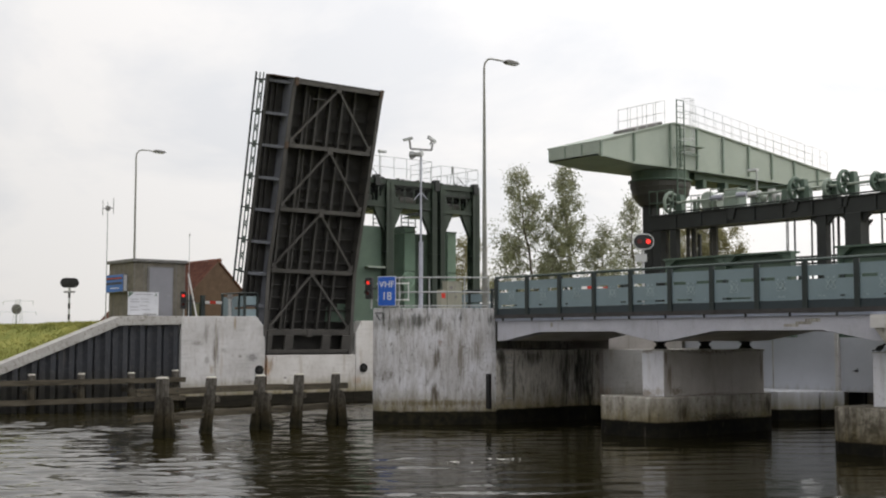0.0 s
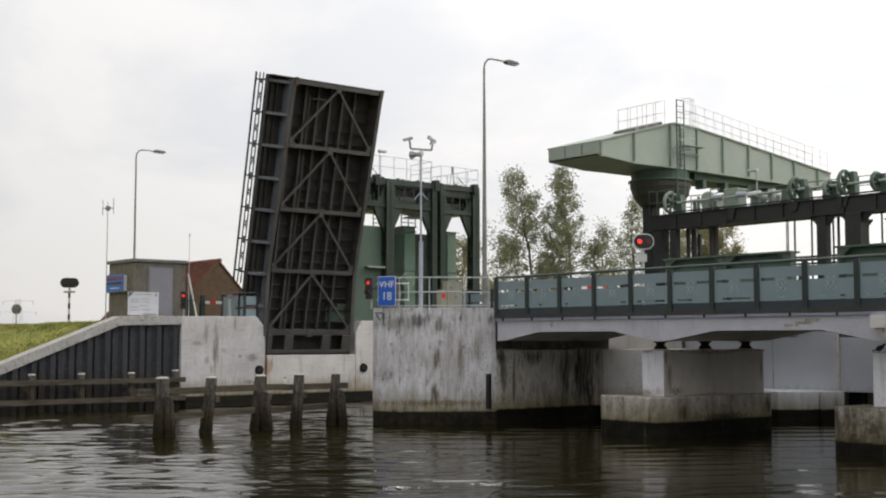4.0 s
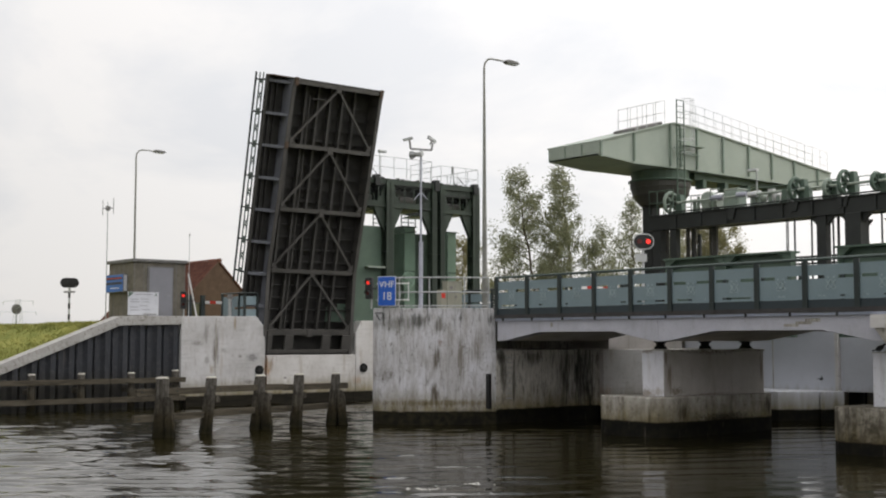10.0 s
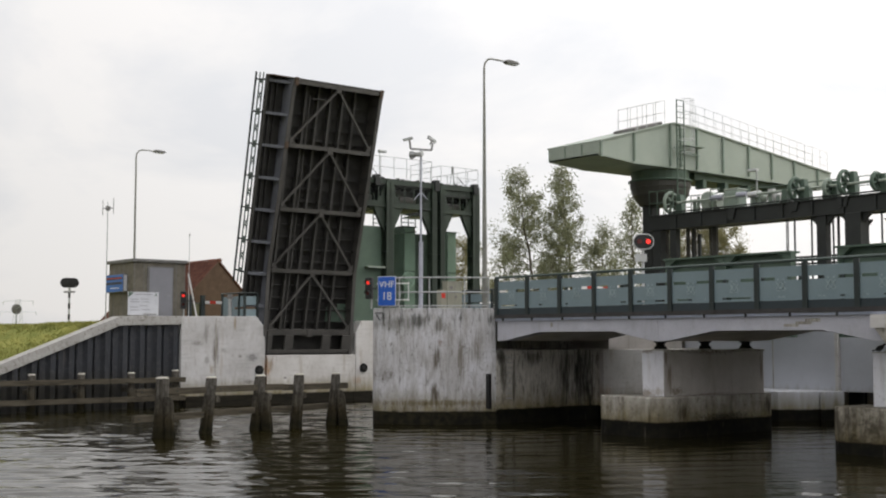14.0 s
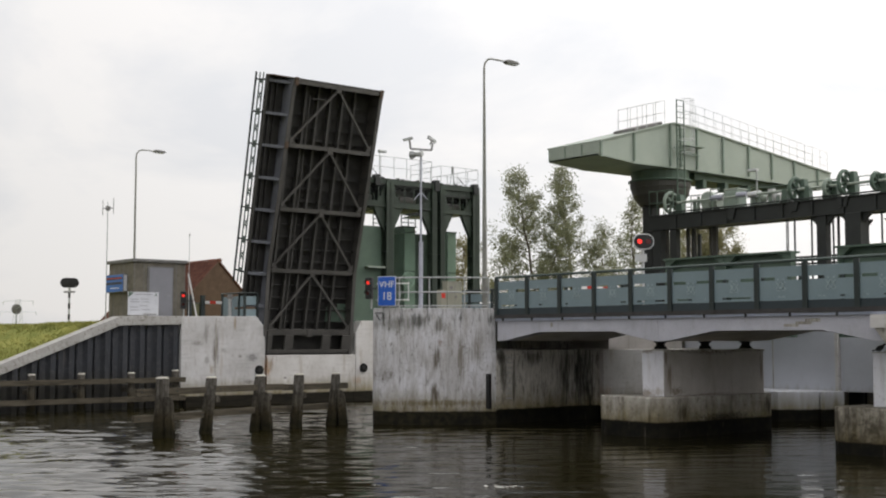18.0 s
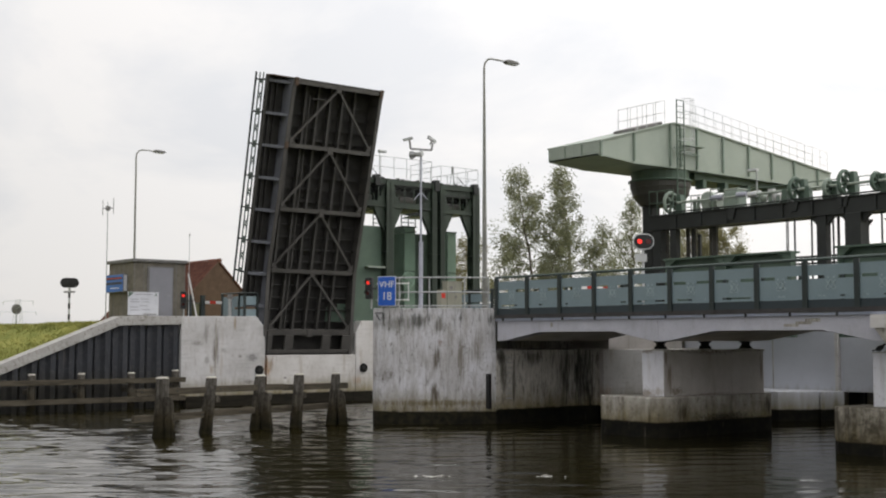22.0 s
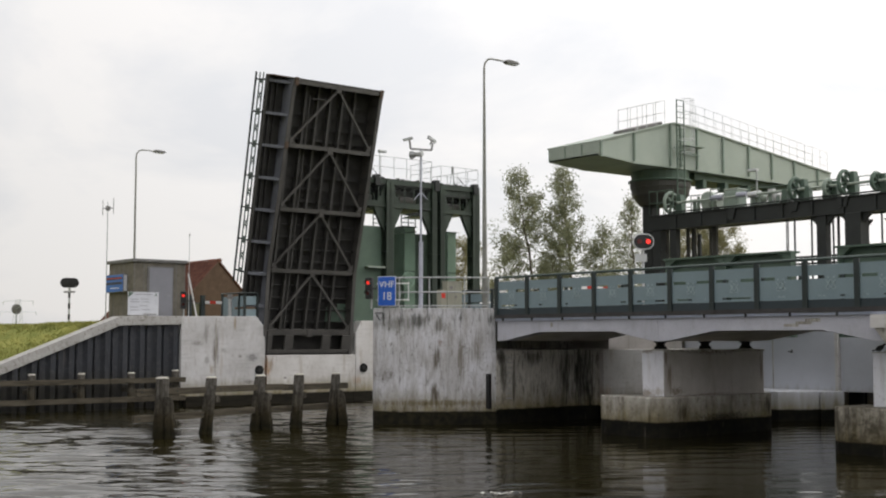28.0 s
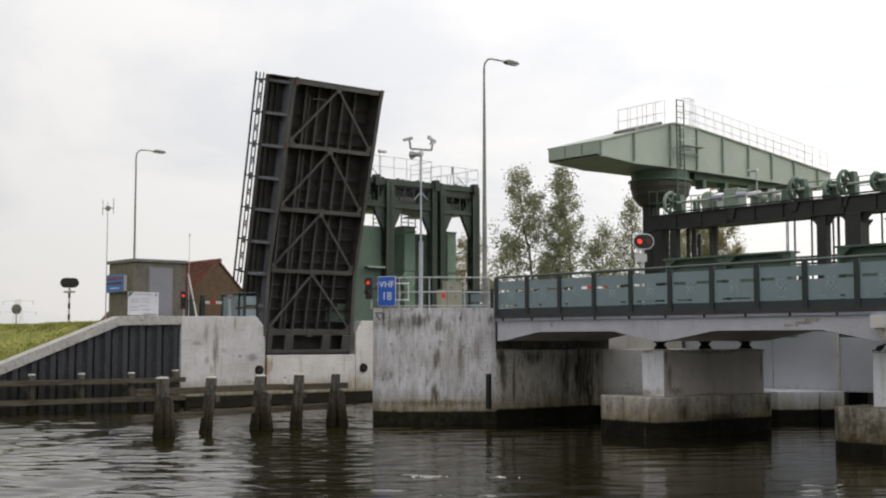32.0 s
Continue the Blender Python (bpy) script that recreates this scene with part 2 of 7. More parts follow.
ALGAE = (0.0070, 0.0065, 0.0045)
GREY_SMEAR, BROWN_SMEAR, RUST_SMEAR, BLACK_SMEAR = (0.22, 0.205, 0.19), (0.27, 0.20, 0.13), (0.34, 0.19, 0.08), (0.022, 0.021, 0.016)
WHITE_CONCRETE = material("white painted concrete", (0.66, 0.645, 0.63), (0.54, 0.52, 0.50), 0.8, 0.85, streak=(0.34, 0.28, 0.21), boards=0.2,
                          streak_scale=1.3, streak_at=(0.60, 0.78), wet=(0.6, ALGAE), drip=(3.9, 0.5, (0.27, 0.23, 0.19)), speckle=(0.32, 0.29, 0.26), speckle_at=(0.56, 0.68),
                          smears=((0.62, 1.55, 0.30, 0.85, RUST_SMEAR, 0.95, True),
                                  (0.85, 1.75, 0.28, 0.65, BROWN_SMEAR, 0.75, True),
                                  (1.56, 1.13, 0.16, 0.12, (0.12, 0.11, 0.10), 0.9, False),
                                  (3.0, 0.75, 3.2, 0.28, (0.36, 0.28, 0.17), 0.6, True),
                                  (5.4, 0.95, 0.5, 0.4, (0.46, 0.32, 0.22), 0.6, True)))
# white concrete again, base greyed for dirt and for the cheek's lower light
CHEEK_CONCRETE = material("greyed white painted concrete", (0.60, 0.595, 0.60), (0.45, 0.44, 0.435), 0.8, 0.85, runs=(((0.34, 0.32, 0.30), 9.0, 6.0, 0.56, 0.68, 0.5), ((0.22, 0.20, 0.18), 12.0, 0.5, 0.62, 0.69, 0.6), ((0.30, 0.28, 0.26), 20.0, 1.2, 0.61, 0.67, 0.5)), streak=(0.34, 0.28, 0.21), boards=0.2,
                          streak_scale=1.3, streak_at=(0.60, 0.78), wet=(0.6, ALGAE), drip=(3.9, 0.5, (0.27, 0.23, 0.19)), speckle=(0.32, 0.29, 0.26), speckle_at=(0.56, 0.68),
                          smears=((-1.89, 2.5, 0.26, 1.9, (0.13, 0.105, 0.085), 0.95, True),
                                  (-2.34, 3.1, 0.22, 0.75, GREY_SMEAR, 0.7, True),
                                  (-2.75, 2.66, 0.55, 0.22, GREY_SMEAR, 0.7, False),
                                  (-2.30, 1.95, 0.22, 0.35, GREY_SMEAR, 0.6, False),
                                  (-0.98, 3.5, 0.16, 0.6, (0.28, 0.22, 0.15), 0.8, True),
                                  (-0.1, 2.05, 0.55, 0.36, (0.17, 0.165, 0.16), 0.8, False),
                                  (-0.71, 2.1, 0.18, 0.12, GREY_SMEAR, 0.8, False),
                                  (-1.53, 2.37, 0.28, 0.18, GREY_SMEAR, 0.5, False),
                                  (-2.06, 1.55, 0.22, 0.45, (0.36, 0.30, 0.23), 0.8, True),
                                  (-0.28, 1.0, 0.45, 0.18, (0.16, 0.15, 0.14), 0.7, False),
                                  (0.62, 1.55, 0.30, 0.85, RUST_SMEAR, 0.95, True)))
PIER_CONCRETE = material("weathered pale concrete", (0.67, 0.67, 0.70), (0.51, 0.502, 0.508), 1.0, 0.9, bump=0.4, boards=0.12,
                         streak=(0.22, 0.20, 0.175), streak_scale=3.4, streak_at=(0.56, 0.72), wet=(0.59, (0.016, 0.0145, 0.0095)), drip=(3.9, 1.0, (0.040, 0.040, 0.030)), speckle=(0.17, 0.155, 0.135), speckle_at=(0.56, 0.66), speckle_scale=3.5,
                         runs=(((0.33, 0.315, 0.30), 6.0, 7.0, 0.52, 0.70, 0.5), ((0.15, 0.135, 0.11), 16.0, 9.0, 0.60, 0.70, 0.6), ((0.12, 0.102, 0.080), 9.0, 3.0, 0.59, 0.67, 0.75), ((0.24, 0.21, 0.175), 2.2, 3.0, 0.50, 0.66, 0.5), ((0.13, 0.115, 0.09), 30.0, 22.0, 0.58, 0.70, 0.5), ((0.16, 0.145, 0.12), 22.0, 1.8, 0.61, 0.67, 0.6), ((0.80, 0.80, 0.84), 12.0, 4.0, 0.58, 0.68, 0.35)),
                         smears=((-2.5, 3.35, 1.3, 0.45, (0.10, 0.095, 0.07), 0.55, True), (-2.0, 3.45, 0.5, 0.5, (0.045, 0.045, 0.033), 0.85, True), (-1.50, 2.2, 0.22, 0.75, (0.10, 0.085, 0.065), 0.9, True), (-1.42, 3.3, 0.30, 0.5, (0.15, 0.135, 0.11), 0.8, True),
                                 (-0.80, 2.2, 0.20, 1.5, (0.13, 0.105, 0.07), 0.7, True), (-0.30, 2.6, 0.30, 1.4, (0.26, 0.235, 0.21), 0.75, True), (-1.1, 2.0, 1.0, 1.9, (0.26, 0.235, 0.20), 0.35, True),
                                 (-1.55, 1.0, 0.26, 0.6, (0.10, 0.08, 0.055), 0.9, True), (-1.40, 2.72, 0.13, 0.26, (0.30, 0.25, 0.23), 0.9, False), (-2.7, 1.6, 0.3, 0.5, (0.18, 0.16, 0.14), 0.5, False),
                                 (-1.3, 0.72, 3.0, 0.22, (0.20, 0.165, 0.09), 0.8, True)))
COPING = material("pale weathered coping", (0.44, 0.43, 0.415), (0.33, 0.32, 0.305), 1.6, 0.9, bump=0.4, streak=(0.2, 0.18, 0.15), streak_scale=1.5, streak_at=(0.6, 0.8), speckle=(0.17, 0.155, 0.13))
BASE_CONCRETE = material("stained grey concrete", (0.49, 0.47, 0.43), (0.33, 0.31, 0.275), 1.9, 0.9, bump=0.4, contrast=(0.40, 0.60),
                         streak=(0.11, 0.098, 0.075), streak_scale=2.6, streak_at=(0.54, 0.74), wet=(0.60, ALGAE), drip=(1.2, 0.5, (0.12, 0.105, 0.08)), speckle=(0.14, 0.125, 0.10), speckle_at=(0.53, 0.65),
                         smears=((5.0, 0.8, 0.45, 0.6, (0.05, 0.045, 0.035), 0.9, True), (0.95, 0.72, 0.45, 0.4, (0.09, 0.075, 0.05), 0.8, True), (2.8, 0.5, 2.4, 0.3, (0.04, 0.036, 0.026), 0.85, False)))
BASE_DARK = material("mottled dark stained concrete", (0.34, 0.315, 0.265), (0.13, 0.118, 0.092), 2.2, 0.9, bump=0.5, contrast=(0.42, 0.60),
                     streak=(0.045, 0.04, 0.03), streak_scale=2.2, streak_at=(0.52, 0.66), wet=(0.46, ALGAE), drip=(1.2, 0.8, (0.07, 0.06, 0.045)), speckle=(0.06, 0.052, 0.038), speckle_at=(0.50, 0.62))
# first smear paints a black streak plus the deep shadow at the girder's end
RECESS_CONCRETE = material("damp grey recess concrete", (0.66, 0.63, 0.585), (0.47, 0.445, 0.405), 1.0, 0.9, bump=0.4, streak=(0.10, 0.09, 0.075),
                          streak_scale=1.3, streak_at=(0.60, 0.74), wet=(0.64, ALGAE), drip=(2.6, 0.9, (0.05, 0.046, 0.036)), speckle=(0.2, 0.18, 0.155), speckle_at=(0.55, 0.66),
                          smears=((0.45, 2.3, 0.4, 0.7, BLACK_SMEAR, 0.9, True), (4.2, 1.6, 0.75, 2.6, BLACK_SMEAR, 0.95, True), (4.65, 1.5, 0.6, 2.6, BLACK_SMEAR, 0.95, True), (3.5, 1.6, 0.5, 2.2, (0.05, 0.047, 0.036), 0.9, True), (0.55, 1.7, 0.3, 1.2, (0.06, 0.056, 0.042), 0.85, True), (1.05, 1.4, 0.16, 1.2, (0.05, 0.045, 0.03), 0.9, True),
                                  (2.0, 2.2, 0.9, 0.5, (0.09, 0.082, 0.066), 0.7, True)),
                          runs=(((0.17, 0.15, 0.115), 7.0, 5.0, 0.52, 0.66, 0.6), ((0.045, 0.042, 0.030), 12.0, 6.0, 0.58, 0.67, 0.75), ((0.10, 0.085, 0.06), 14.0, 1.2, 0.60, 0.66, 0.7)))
# column ends painted lighter than the shaded sides; the smears are stains
END_LIT = material("white end face lightened for sky light", (0.72, 0.72, 0.76), (0.60, 0.60, 0.64), 1.2, 0.8, streak=(0.42, 0.39, 0.36), streak_at=(0.58, 0.78), smear_axis="x",
                     runs=(((0.38, 0.37, 0.37), 10.0, 4.0, 0.55, 0.68, 0.5), ((0.30, 0.26, 0.21), 16.0, 1.2, 0.62, 0.68, 0.6)),
                     smears=((6.05, 1.25, 0.60, 0.24, (0.24, 0.20, 0.15), 0.8, False), (6.5, 1.3, 0.4, 0.25, (0.30, 0.26, 0.20), 0.6, True), (6.1, 2.48, 0.5, 0.13, (0.25, 0.2, 0.15), 0.8, False)))
SOFFIT = material("pale soffit concrete", (0.78, 0.745, 0.70), (0.60, 0.565, 0.52), 0.9, 0.9, bump=0.3)
COLUMN_CONCRETE = material("pale worn column concrete", (0.52, 0.495, 0.475), (0.42, 0.395, 0.37), 1.1, 0.9, bump=0.3, streak=(0.26, 0.21, 0.15),
                          streak_scale=1.2, streak_at=(0.58, 0.78),
                          runs=(((0.36, 0.33, 0.30), 6.0, 3.0, 0.55, 0.68, 0.4), ((0.24, 0.21, 0.17), 14.0, 1.2, 0.63, 0.69, 0.5)),
                          smears=((0.85, 1.75, 0.28, 0.75, (0.19, 0.155, 0.115), 0.85, True), (1.15, 1.30, 0.6, 0.26, (0.20, 0.165, 0.12), 0.8, False), (0.70, 2.3, 0.14, 0.5, (0.22, 0.185, 0.145), 0.8, True), (2.8, 2.5, 2.8, 0.22, (0.13, 0.11, 0.085), 0.8, True), (5.2, 1.9, 0.16, 0.8, (0.16, 0.13, 0.095), 0.8, True),
                                  (2.6, 1.15, 2.4, 0.14, (0.2, 0.17, 0.13), 0.7, False)))
GIRDER_CONCRETE = material("white bridge girder paint", (0.52, 0.52, 0.575), (0.43, 0.43, 0.475), 0.9, 0.8, streak=(0.28, 0.25, 0.21),
                           streak_scale=1.0, streak_at=(0.63, 0.85),
                           runs=(((0.30, 0.28, 0.26), 3.0, 4.0, 0.56, 0.72, 0.4), ((0.22, 0.19, 0.15), 16.0, 1.3, 0.64, 0.69, 0.5)))
WALL_CONCRETE = material("blue-white wall paint", (0.62, 0.635, 0.69), (0.54, 0.555, 0.605), 0.5, 0.8, wet=(0.55, ALGAE),
                         streak=(0.35, 0.34, 0.33), streak_at=(0.62, 0.85))
SHEET_PILE = material("dark coated steel piling", (0.025, 0.028, 0.036), (0.016, 0.018, 0.023), 1.4, 0.55, bump=0.2, speckle=(0.085, 0.082, 0.084), speckle_at=(0.51, 0.69),
                      streak=(0.11, 0.10, 0.095), streak_scale=1.8, streak_at=(0.58, 0.8), wet=(1.15, (0.007, 0.0065, 0.005)))
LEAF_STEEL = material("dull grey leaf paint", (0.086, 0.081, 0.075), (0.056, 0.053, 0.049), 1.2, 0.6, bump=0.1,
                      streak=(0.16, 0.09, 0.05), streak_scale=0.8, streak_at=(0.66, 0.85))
# deck, ribs, footway and stringers carry the shade between the girders in their colour
LEAF_SHADED = material("leaf underside darkened for shade", (0.036, 0.034, 0.031), (0.018, 0.017, 0.016), 2.0, 0.7, bump=0.15)
LEAF_HALF_SHADED = material("brown-grey stringer paint darkened for shade", (0.068, 0.065, 0.060), (0.042, 0.040, 0.037), 1.6, 0.65, bump=0.1)
LEAF_BLUE = material("blue-grey girder web", (0.17, 0.18, 0.21), (0.12, 0.125, 0.145), 1.2, 0.6, bump=0.08)
SHOE = material("rust-stained grey steel", (0.115, 0.078, 0.058), (0.075, 0.058, 0.047), 6.0, 0.8)
WALING = material("dark wet waling timber", (0.024, 0.020, 0.014), (0.011, 0.010, 0.007), 2.0, 0.92, bump=0.4, fine=30.0, stretch=(1, 0.5, 5))
LILAC = material("pale lilac-grey paint", (0.42, 0.43, 0.50), (0.34, 0.35, 0.41), 3.0, 0.5, bump=0.03)
POLE = material("dull weathered galvanised pole", (0.26, 0.26, 0.235), (0.18, 0.18, 0.16), 3.0, 0.55, 0.3, bump=0.05)
RUST = material("rust brown steel", (0.135, 0.080, 0.050), (0.075, 0.045, 0.03), 5.0, 0.85)
DARK_GREEN = material("dark green paint", (0.042, 0.062, 0.043), (0.022, 0.033, 0.024), 1.3, 0.5, bump=0.08)
RAIL_GREEN = material("blackish green rail paint", (0.020, 0.031, 0.030), (0.013, 0.02, 0.02), 2.0, 0.45, bump=0.05)
RAIL_TOP = material("worn green rail paint", (0.062, 0.088, 0.078), (0.04, 0.06, 0.054), 2.0, 0.5, bump=0.05)
EDGE_GREY = material("grimy grey edge beam", (0.074, 0.070, 0.070), (0.048, 0.045, 0.044), 1.4, 0.8, bump=0.2, streak=(0.045, 0.04, 0.036), streak_at=(0.55, 0.75))
PALE_GREEN = material("pale green paint", (0.350, 0.395, 0.340), (0.30, 0.345, 0.295), 0.7, 0.55, bump=0.05,
                      streak=(0.22, 0.27, 0.225), streak_scale=0.8, streak_at=(0.6, 0.85))
PALE_EDGE = material("slightly darker pale green paint", (0.240, 0.295, 0.245), (0.20, 0.25, 0.208), 0.9, 0.55, bump=0.05)
CASING = material("fresh pale green sheet", (0.215, 0.320, 0.240), (0.175, 0.265, 0.198), 0.8, 0.5, bump=0.04, streak=(0.13, 0.20, 0.15), streak_scale=0.9, streak_at=(0.6, 0.85))
MID_GREEN = material("mid green paint", (0.094, 0.142, 0.104), (0.072, 0.110, 0.082), 0.9, 0.55, bump=0.05,
                     streak=(0.05, 0.08, 0.06), streak_scale=0.9, streak_at=(0.6, 0.85))
PANEL = material("blue-green parapet panel", (0.205, 0.272, 0.298), (0.178, 0.240, 0.262), 0.8, 0.4, bump=0.03, coat=0.1)
PANEL_PALE = material("paler pressed ornament", (0.31, 0.385, 0.405), (0.27, 0.34, 0.36), 0.8, 0.4, bump=0.03)
KICK = material("dark blue-green kick plate", (0.024, 0.038, 0.046), (0.018, 0.029, 0.036), 1.2, 0.5, bump=0.05)
GANTRY = material("blackened green gantry paint, also recess shade", (0.017, 0.020, 0.019), (0.010, 0.012, 0.011), 1.5, 0.5, bump=0.08)
DRUM = material("sooty brown-green paint", (0.062, 0.058, 0.048), (0.035, 0.034, 0.028), 1.5, 0.6, bump=0.1)
GALVANISED = material("galvanised steel", (0.42, 0.43, 0.43), (0.33, 0.34, 0.34), 6.0, 0.45, 0.6, bump=0.05)
EDGE_BLUE = material("pale blue edge strip", (0.50, 0.54, 0.66), (0.40, 0.44, 0.55), 2.0, 0.6, bump=0.05)
LIGHT_METAL = material("pale metal housing", (0.55, 0.56, 0.56), (0.46, 0.47, 0.47), 5.0, 0.45, 0.2, bump=0.03)
PALE_TUBE = material("bright galvanised tube", (0.66, 0.67, 0.67), (0.56, 0.57, 0.57), 5.0, 0.5, bump=0.03)
BLACK = material("black enamel", (0.012, 0.012, 0.013), (0.008, 0.008, 0.009), 4.0, 0.45, bump=0.03)
RUBBER = material("black rubber", (0.02, 0.02, 0.02), (0.012, 0.012, 0.012), 6.0, 0.8)
NOTICE = material("dull white notice sheet", (0.56, 0.57, 0.61), (0.50, 0.51, 0.55), 3.0, 0.5, bump=0.02)
WHITE = material("white enamel", (0.76, 0.76, 0.75), (0.68, 0.68, 0.67), 3.0, 0.5, bump=0.03)
FOAM = material("white foam", (0.60, 0.59, 0.56), (0.36, 0.35, 0.32), 18.0, 0.8, bump=0.4)
OLIVE = material("olive green paint", (0.17, 0.17, 0.085), (0.12, 0.12, 0.06), 2.0, 0.6, bump=0.05)
RED = material("red enamel", (0.55, 0.035, 0.02), (0.45, 0.03, 0.02), 3.0, 0.45, bump=0.03)
SKY_BLUE = material("bright blue sheet", (0.022, 0.145, 0.50), (0.018, 0.12, 0.43), 2.0, 0.4, bump=0.02)
BLUE = material("signal blue sheet", (0.010, 0.105, 0.52), (0.009, 0.09, 0.46), 2.0, 0.4, bump=0.02)
HUT_WALL = material("exposed aggregate panel", (0.205, 0.188, 0.155), (0.140, 0.128, 0.105), 2.2, 0.95, bump=0.6, fine=55.0, speckle=(0.10, 0.09, 0.07), speckle_at=(0.52, 0.68),
                    streak=(0.12, 0.105, 0.085), streak_at=(0.58, 0.8))
HUT_TRIM = material("grey roof trim", (0.19, 0.185, 0.18), (0.14, 0.137, 0.13), 2.0, 0.7)
HUT_DOOR = material("grey-lilac door paint", (0.255, 0.255, 0.285), (0.22, 0.22, 0.245), 1.0, 0.5, bump=0.03)
CABINET = material("greenish beige cabinet enamel", (0.285, 0.280, 0.225), (0.225, 0.222, 0.175), 1.6, 0.6, bump=0.05, streak=(0.15, 0.14, 0.11), streak_at=(0.58, 0.8))
TILE = material("red clay tile", (0.150, 0.066, 0.046), (0.095, 0.042, 0.031), 1.2, 0.8, bump=0.2, vary=0.2)
BRICK = material("brown brick", (0.140, 0.094, 0.068), (0.095, 0.064, 0.047), 2.0, 0.9, bump=0.3, fine=18.0)
TIMBER = material("grey weathered timber", (0.175, 0.164, 0.146), (0.052, 0.047, 0.039), 3.0, 0.9, bump=0.6, fine=30.0, stretch=(4, 4, 0.5),
                  streak=(0.055, 0.048, 0.038), streak_scale=6.0, streak_at=(0.48, 0.66), wet=(0.66, (0.0125, 0.0110, 0.0050)), wet_soft=0.40, speckle=(0.028, 0.024, 0.018), speckle_at=(0.47, 0.60))
TIMBER_RAIL = material("grey weathered rail timber", (0.108, 0.094, 0.070), (0.046, 0.039, 0.028), 2.0, 0.9, bump=0.5, fine=30.0,
                       stretch=(1, 0.6, 5))
# post tops are coloured pale for the bright sky that falls on them
CAP = material("timber end paled for sky light", (0.46, 0.44, 0.39), (0.30, 0.285, 0.25), 9.0, 0.9, bump=0.3)
ASPHALT = material("worn asphalt", (0.065, 0.064, 0.062), (0.045, 0.045, 0.044), 1.5, 0.9, bump=0.4, fine=80.0)
GRASS_GROUND = material("grass turf", (0.265, 0.258, 0.075), (0.165, 0.180, 0.048), 1.1, 0.95, bump=0.9, fine=14.0, contrast=(0.38, 0.64))
BLADE = material("grass blade", (0.300, 0.290, 0.090), (0.190, 0.205, 0.056), 1.4, 0.8, bump=0.0, contrast=(0.40, 0.60), translucent=0.5)
BARK = material("grey-brown bark", (0.13, 0.11, 0.085), (0.07, 0.06, 0.045), 3.0, 0.95, bump=0.6, stretch=(3, 3, 0.6))
FOLIAGE = material("olive poplar foliage", (0.305, 0.315, 0.205), (0.170, 0.180, 0.112), 1.6, 0.75, bump=0.0, contrast=(0.38, 0.62), translucent=0.5)
FOLIAGE_B = material("yellowish foliage", (0.30, 0.275, 0.15), (0.19, 0.185, 0.10), 1.6, 0.75, bump=0.0, contrast=(0.38, 0.62), translucent=0.5)
GLASS_RED = material("dim red lens", (0.09, 0.006, 0.006), (0.06, 0.004, 0.004), 8.0, 0.25, bump=0.0)
# the pale base colour stands in for haze over the distance
FAR_STEEL = material("hazy far steel", (0.66, 0.67, 0.70), (0.63, 0.64, 0.67), 1.0, 0.9, bump=0.0)
BIRD = material("dark plumage", (0.030, 0.030, 0.036), (0.018, 0.018, 0.022), 20.0, 0.7)
BIRD_PALE = material("pale plumage", (0.55, 0.53, 0.5), (0.4, 0.38, 0.36), 20.0, 0.8)

LIT = bpy.data.materials.new("lit red lamp")
LIT.use_nodes = True
LIT.node_tree.nodes["Principled BSDF"].inputs["Base Color"].default_value = (0.6, 0.02, 0.02, 1)
LIT.node_tree.nodes["Principled BSDF"].inputs["Emission Color"].default_value = (1.0, 0.045, 0.03, 1)
LIT.node_tree.nodes["Principled BSDF"].inputs["Emission Strength"].default_value = 0.95


def water_material():
    m = bpy.data.materials.new("brown canal water")
    m.use_nodes = True
    n, l = m.node_tree.nodes, m.node_tree.links
    b = n["Principled BSDF"]
    b.inputs["Base Color"].default_value = (0.0115, 0.0098, 0.0030, 1)
    b.inputs["Roughness"].default_value = 0.035
    b.inputs["IOR"].default_value = 1.33
    co = n.new("ShaderNodeTexCoord")
    mp = n.new("ShaderNodeMapping")
    mp.inputs["Rotation"].default_value = (0, 0, radians(-39))
    mp.inputs["Scale"].default_value = (0.9, 1.5, 1.0)
    l.new(co.outputs["Object"], mp.inputs["Vector"])
    a = n.new("ShaderNodeTexNoise")
    a.inputs["Scale"].default_value, a.inputs["Detail"].default_value = 4.0, 4
    l.new(mp.outputs["Vector"], a.inputs["Vector"])
    bp = n.new("ShaderNodeBump")
    bp.inputs["Strength"].default_value, bp.inputs["Distance"].default_value = 0.12, 0.05
    l.new(a.outputs["Fac"], bp.inputs["Height"])
    l.new(bp.outputs["Normal"], b.inputs["Normal"])
    return m


WATER = water_material()


# ---- mesh helpers ----
def part(name, bm, mat, parent=None, label="", smooth=False):
    """Links a bmesh as one mesh object, under its thing or part."""
    me = bpy.data.meshes.new(name)
    if smooth:
        for f in bm.faces:
            f.smooth = True
    bm.to_mesh(me)
    bm.free()
    me.materials.append(mat)
    ob = new(name, me)
    ob.parent = parent
    if label:
        tagged(ob, label)
    return ob


def thing(name, m, label, category, group="", kind=""):
    """An Empty at the base of a thing, which parents its parts."""
    ob = new(name)
    ob.empty_display_size = 0.2
    ob.matrix_basis = m
    return tagged(ob, label, category, group, kind)


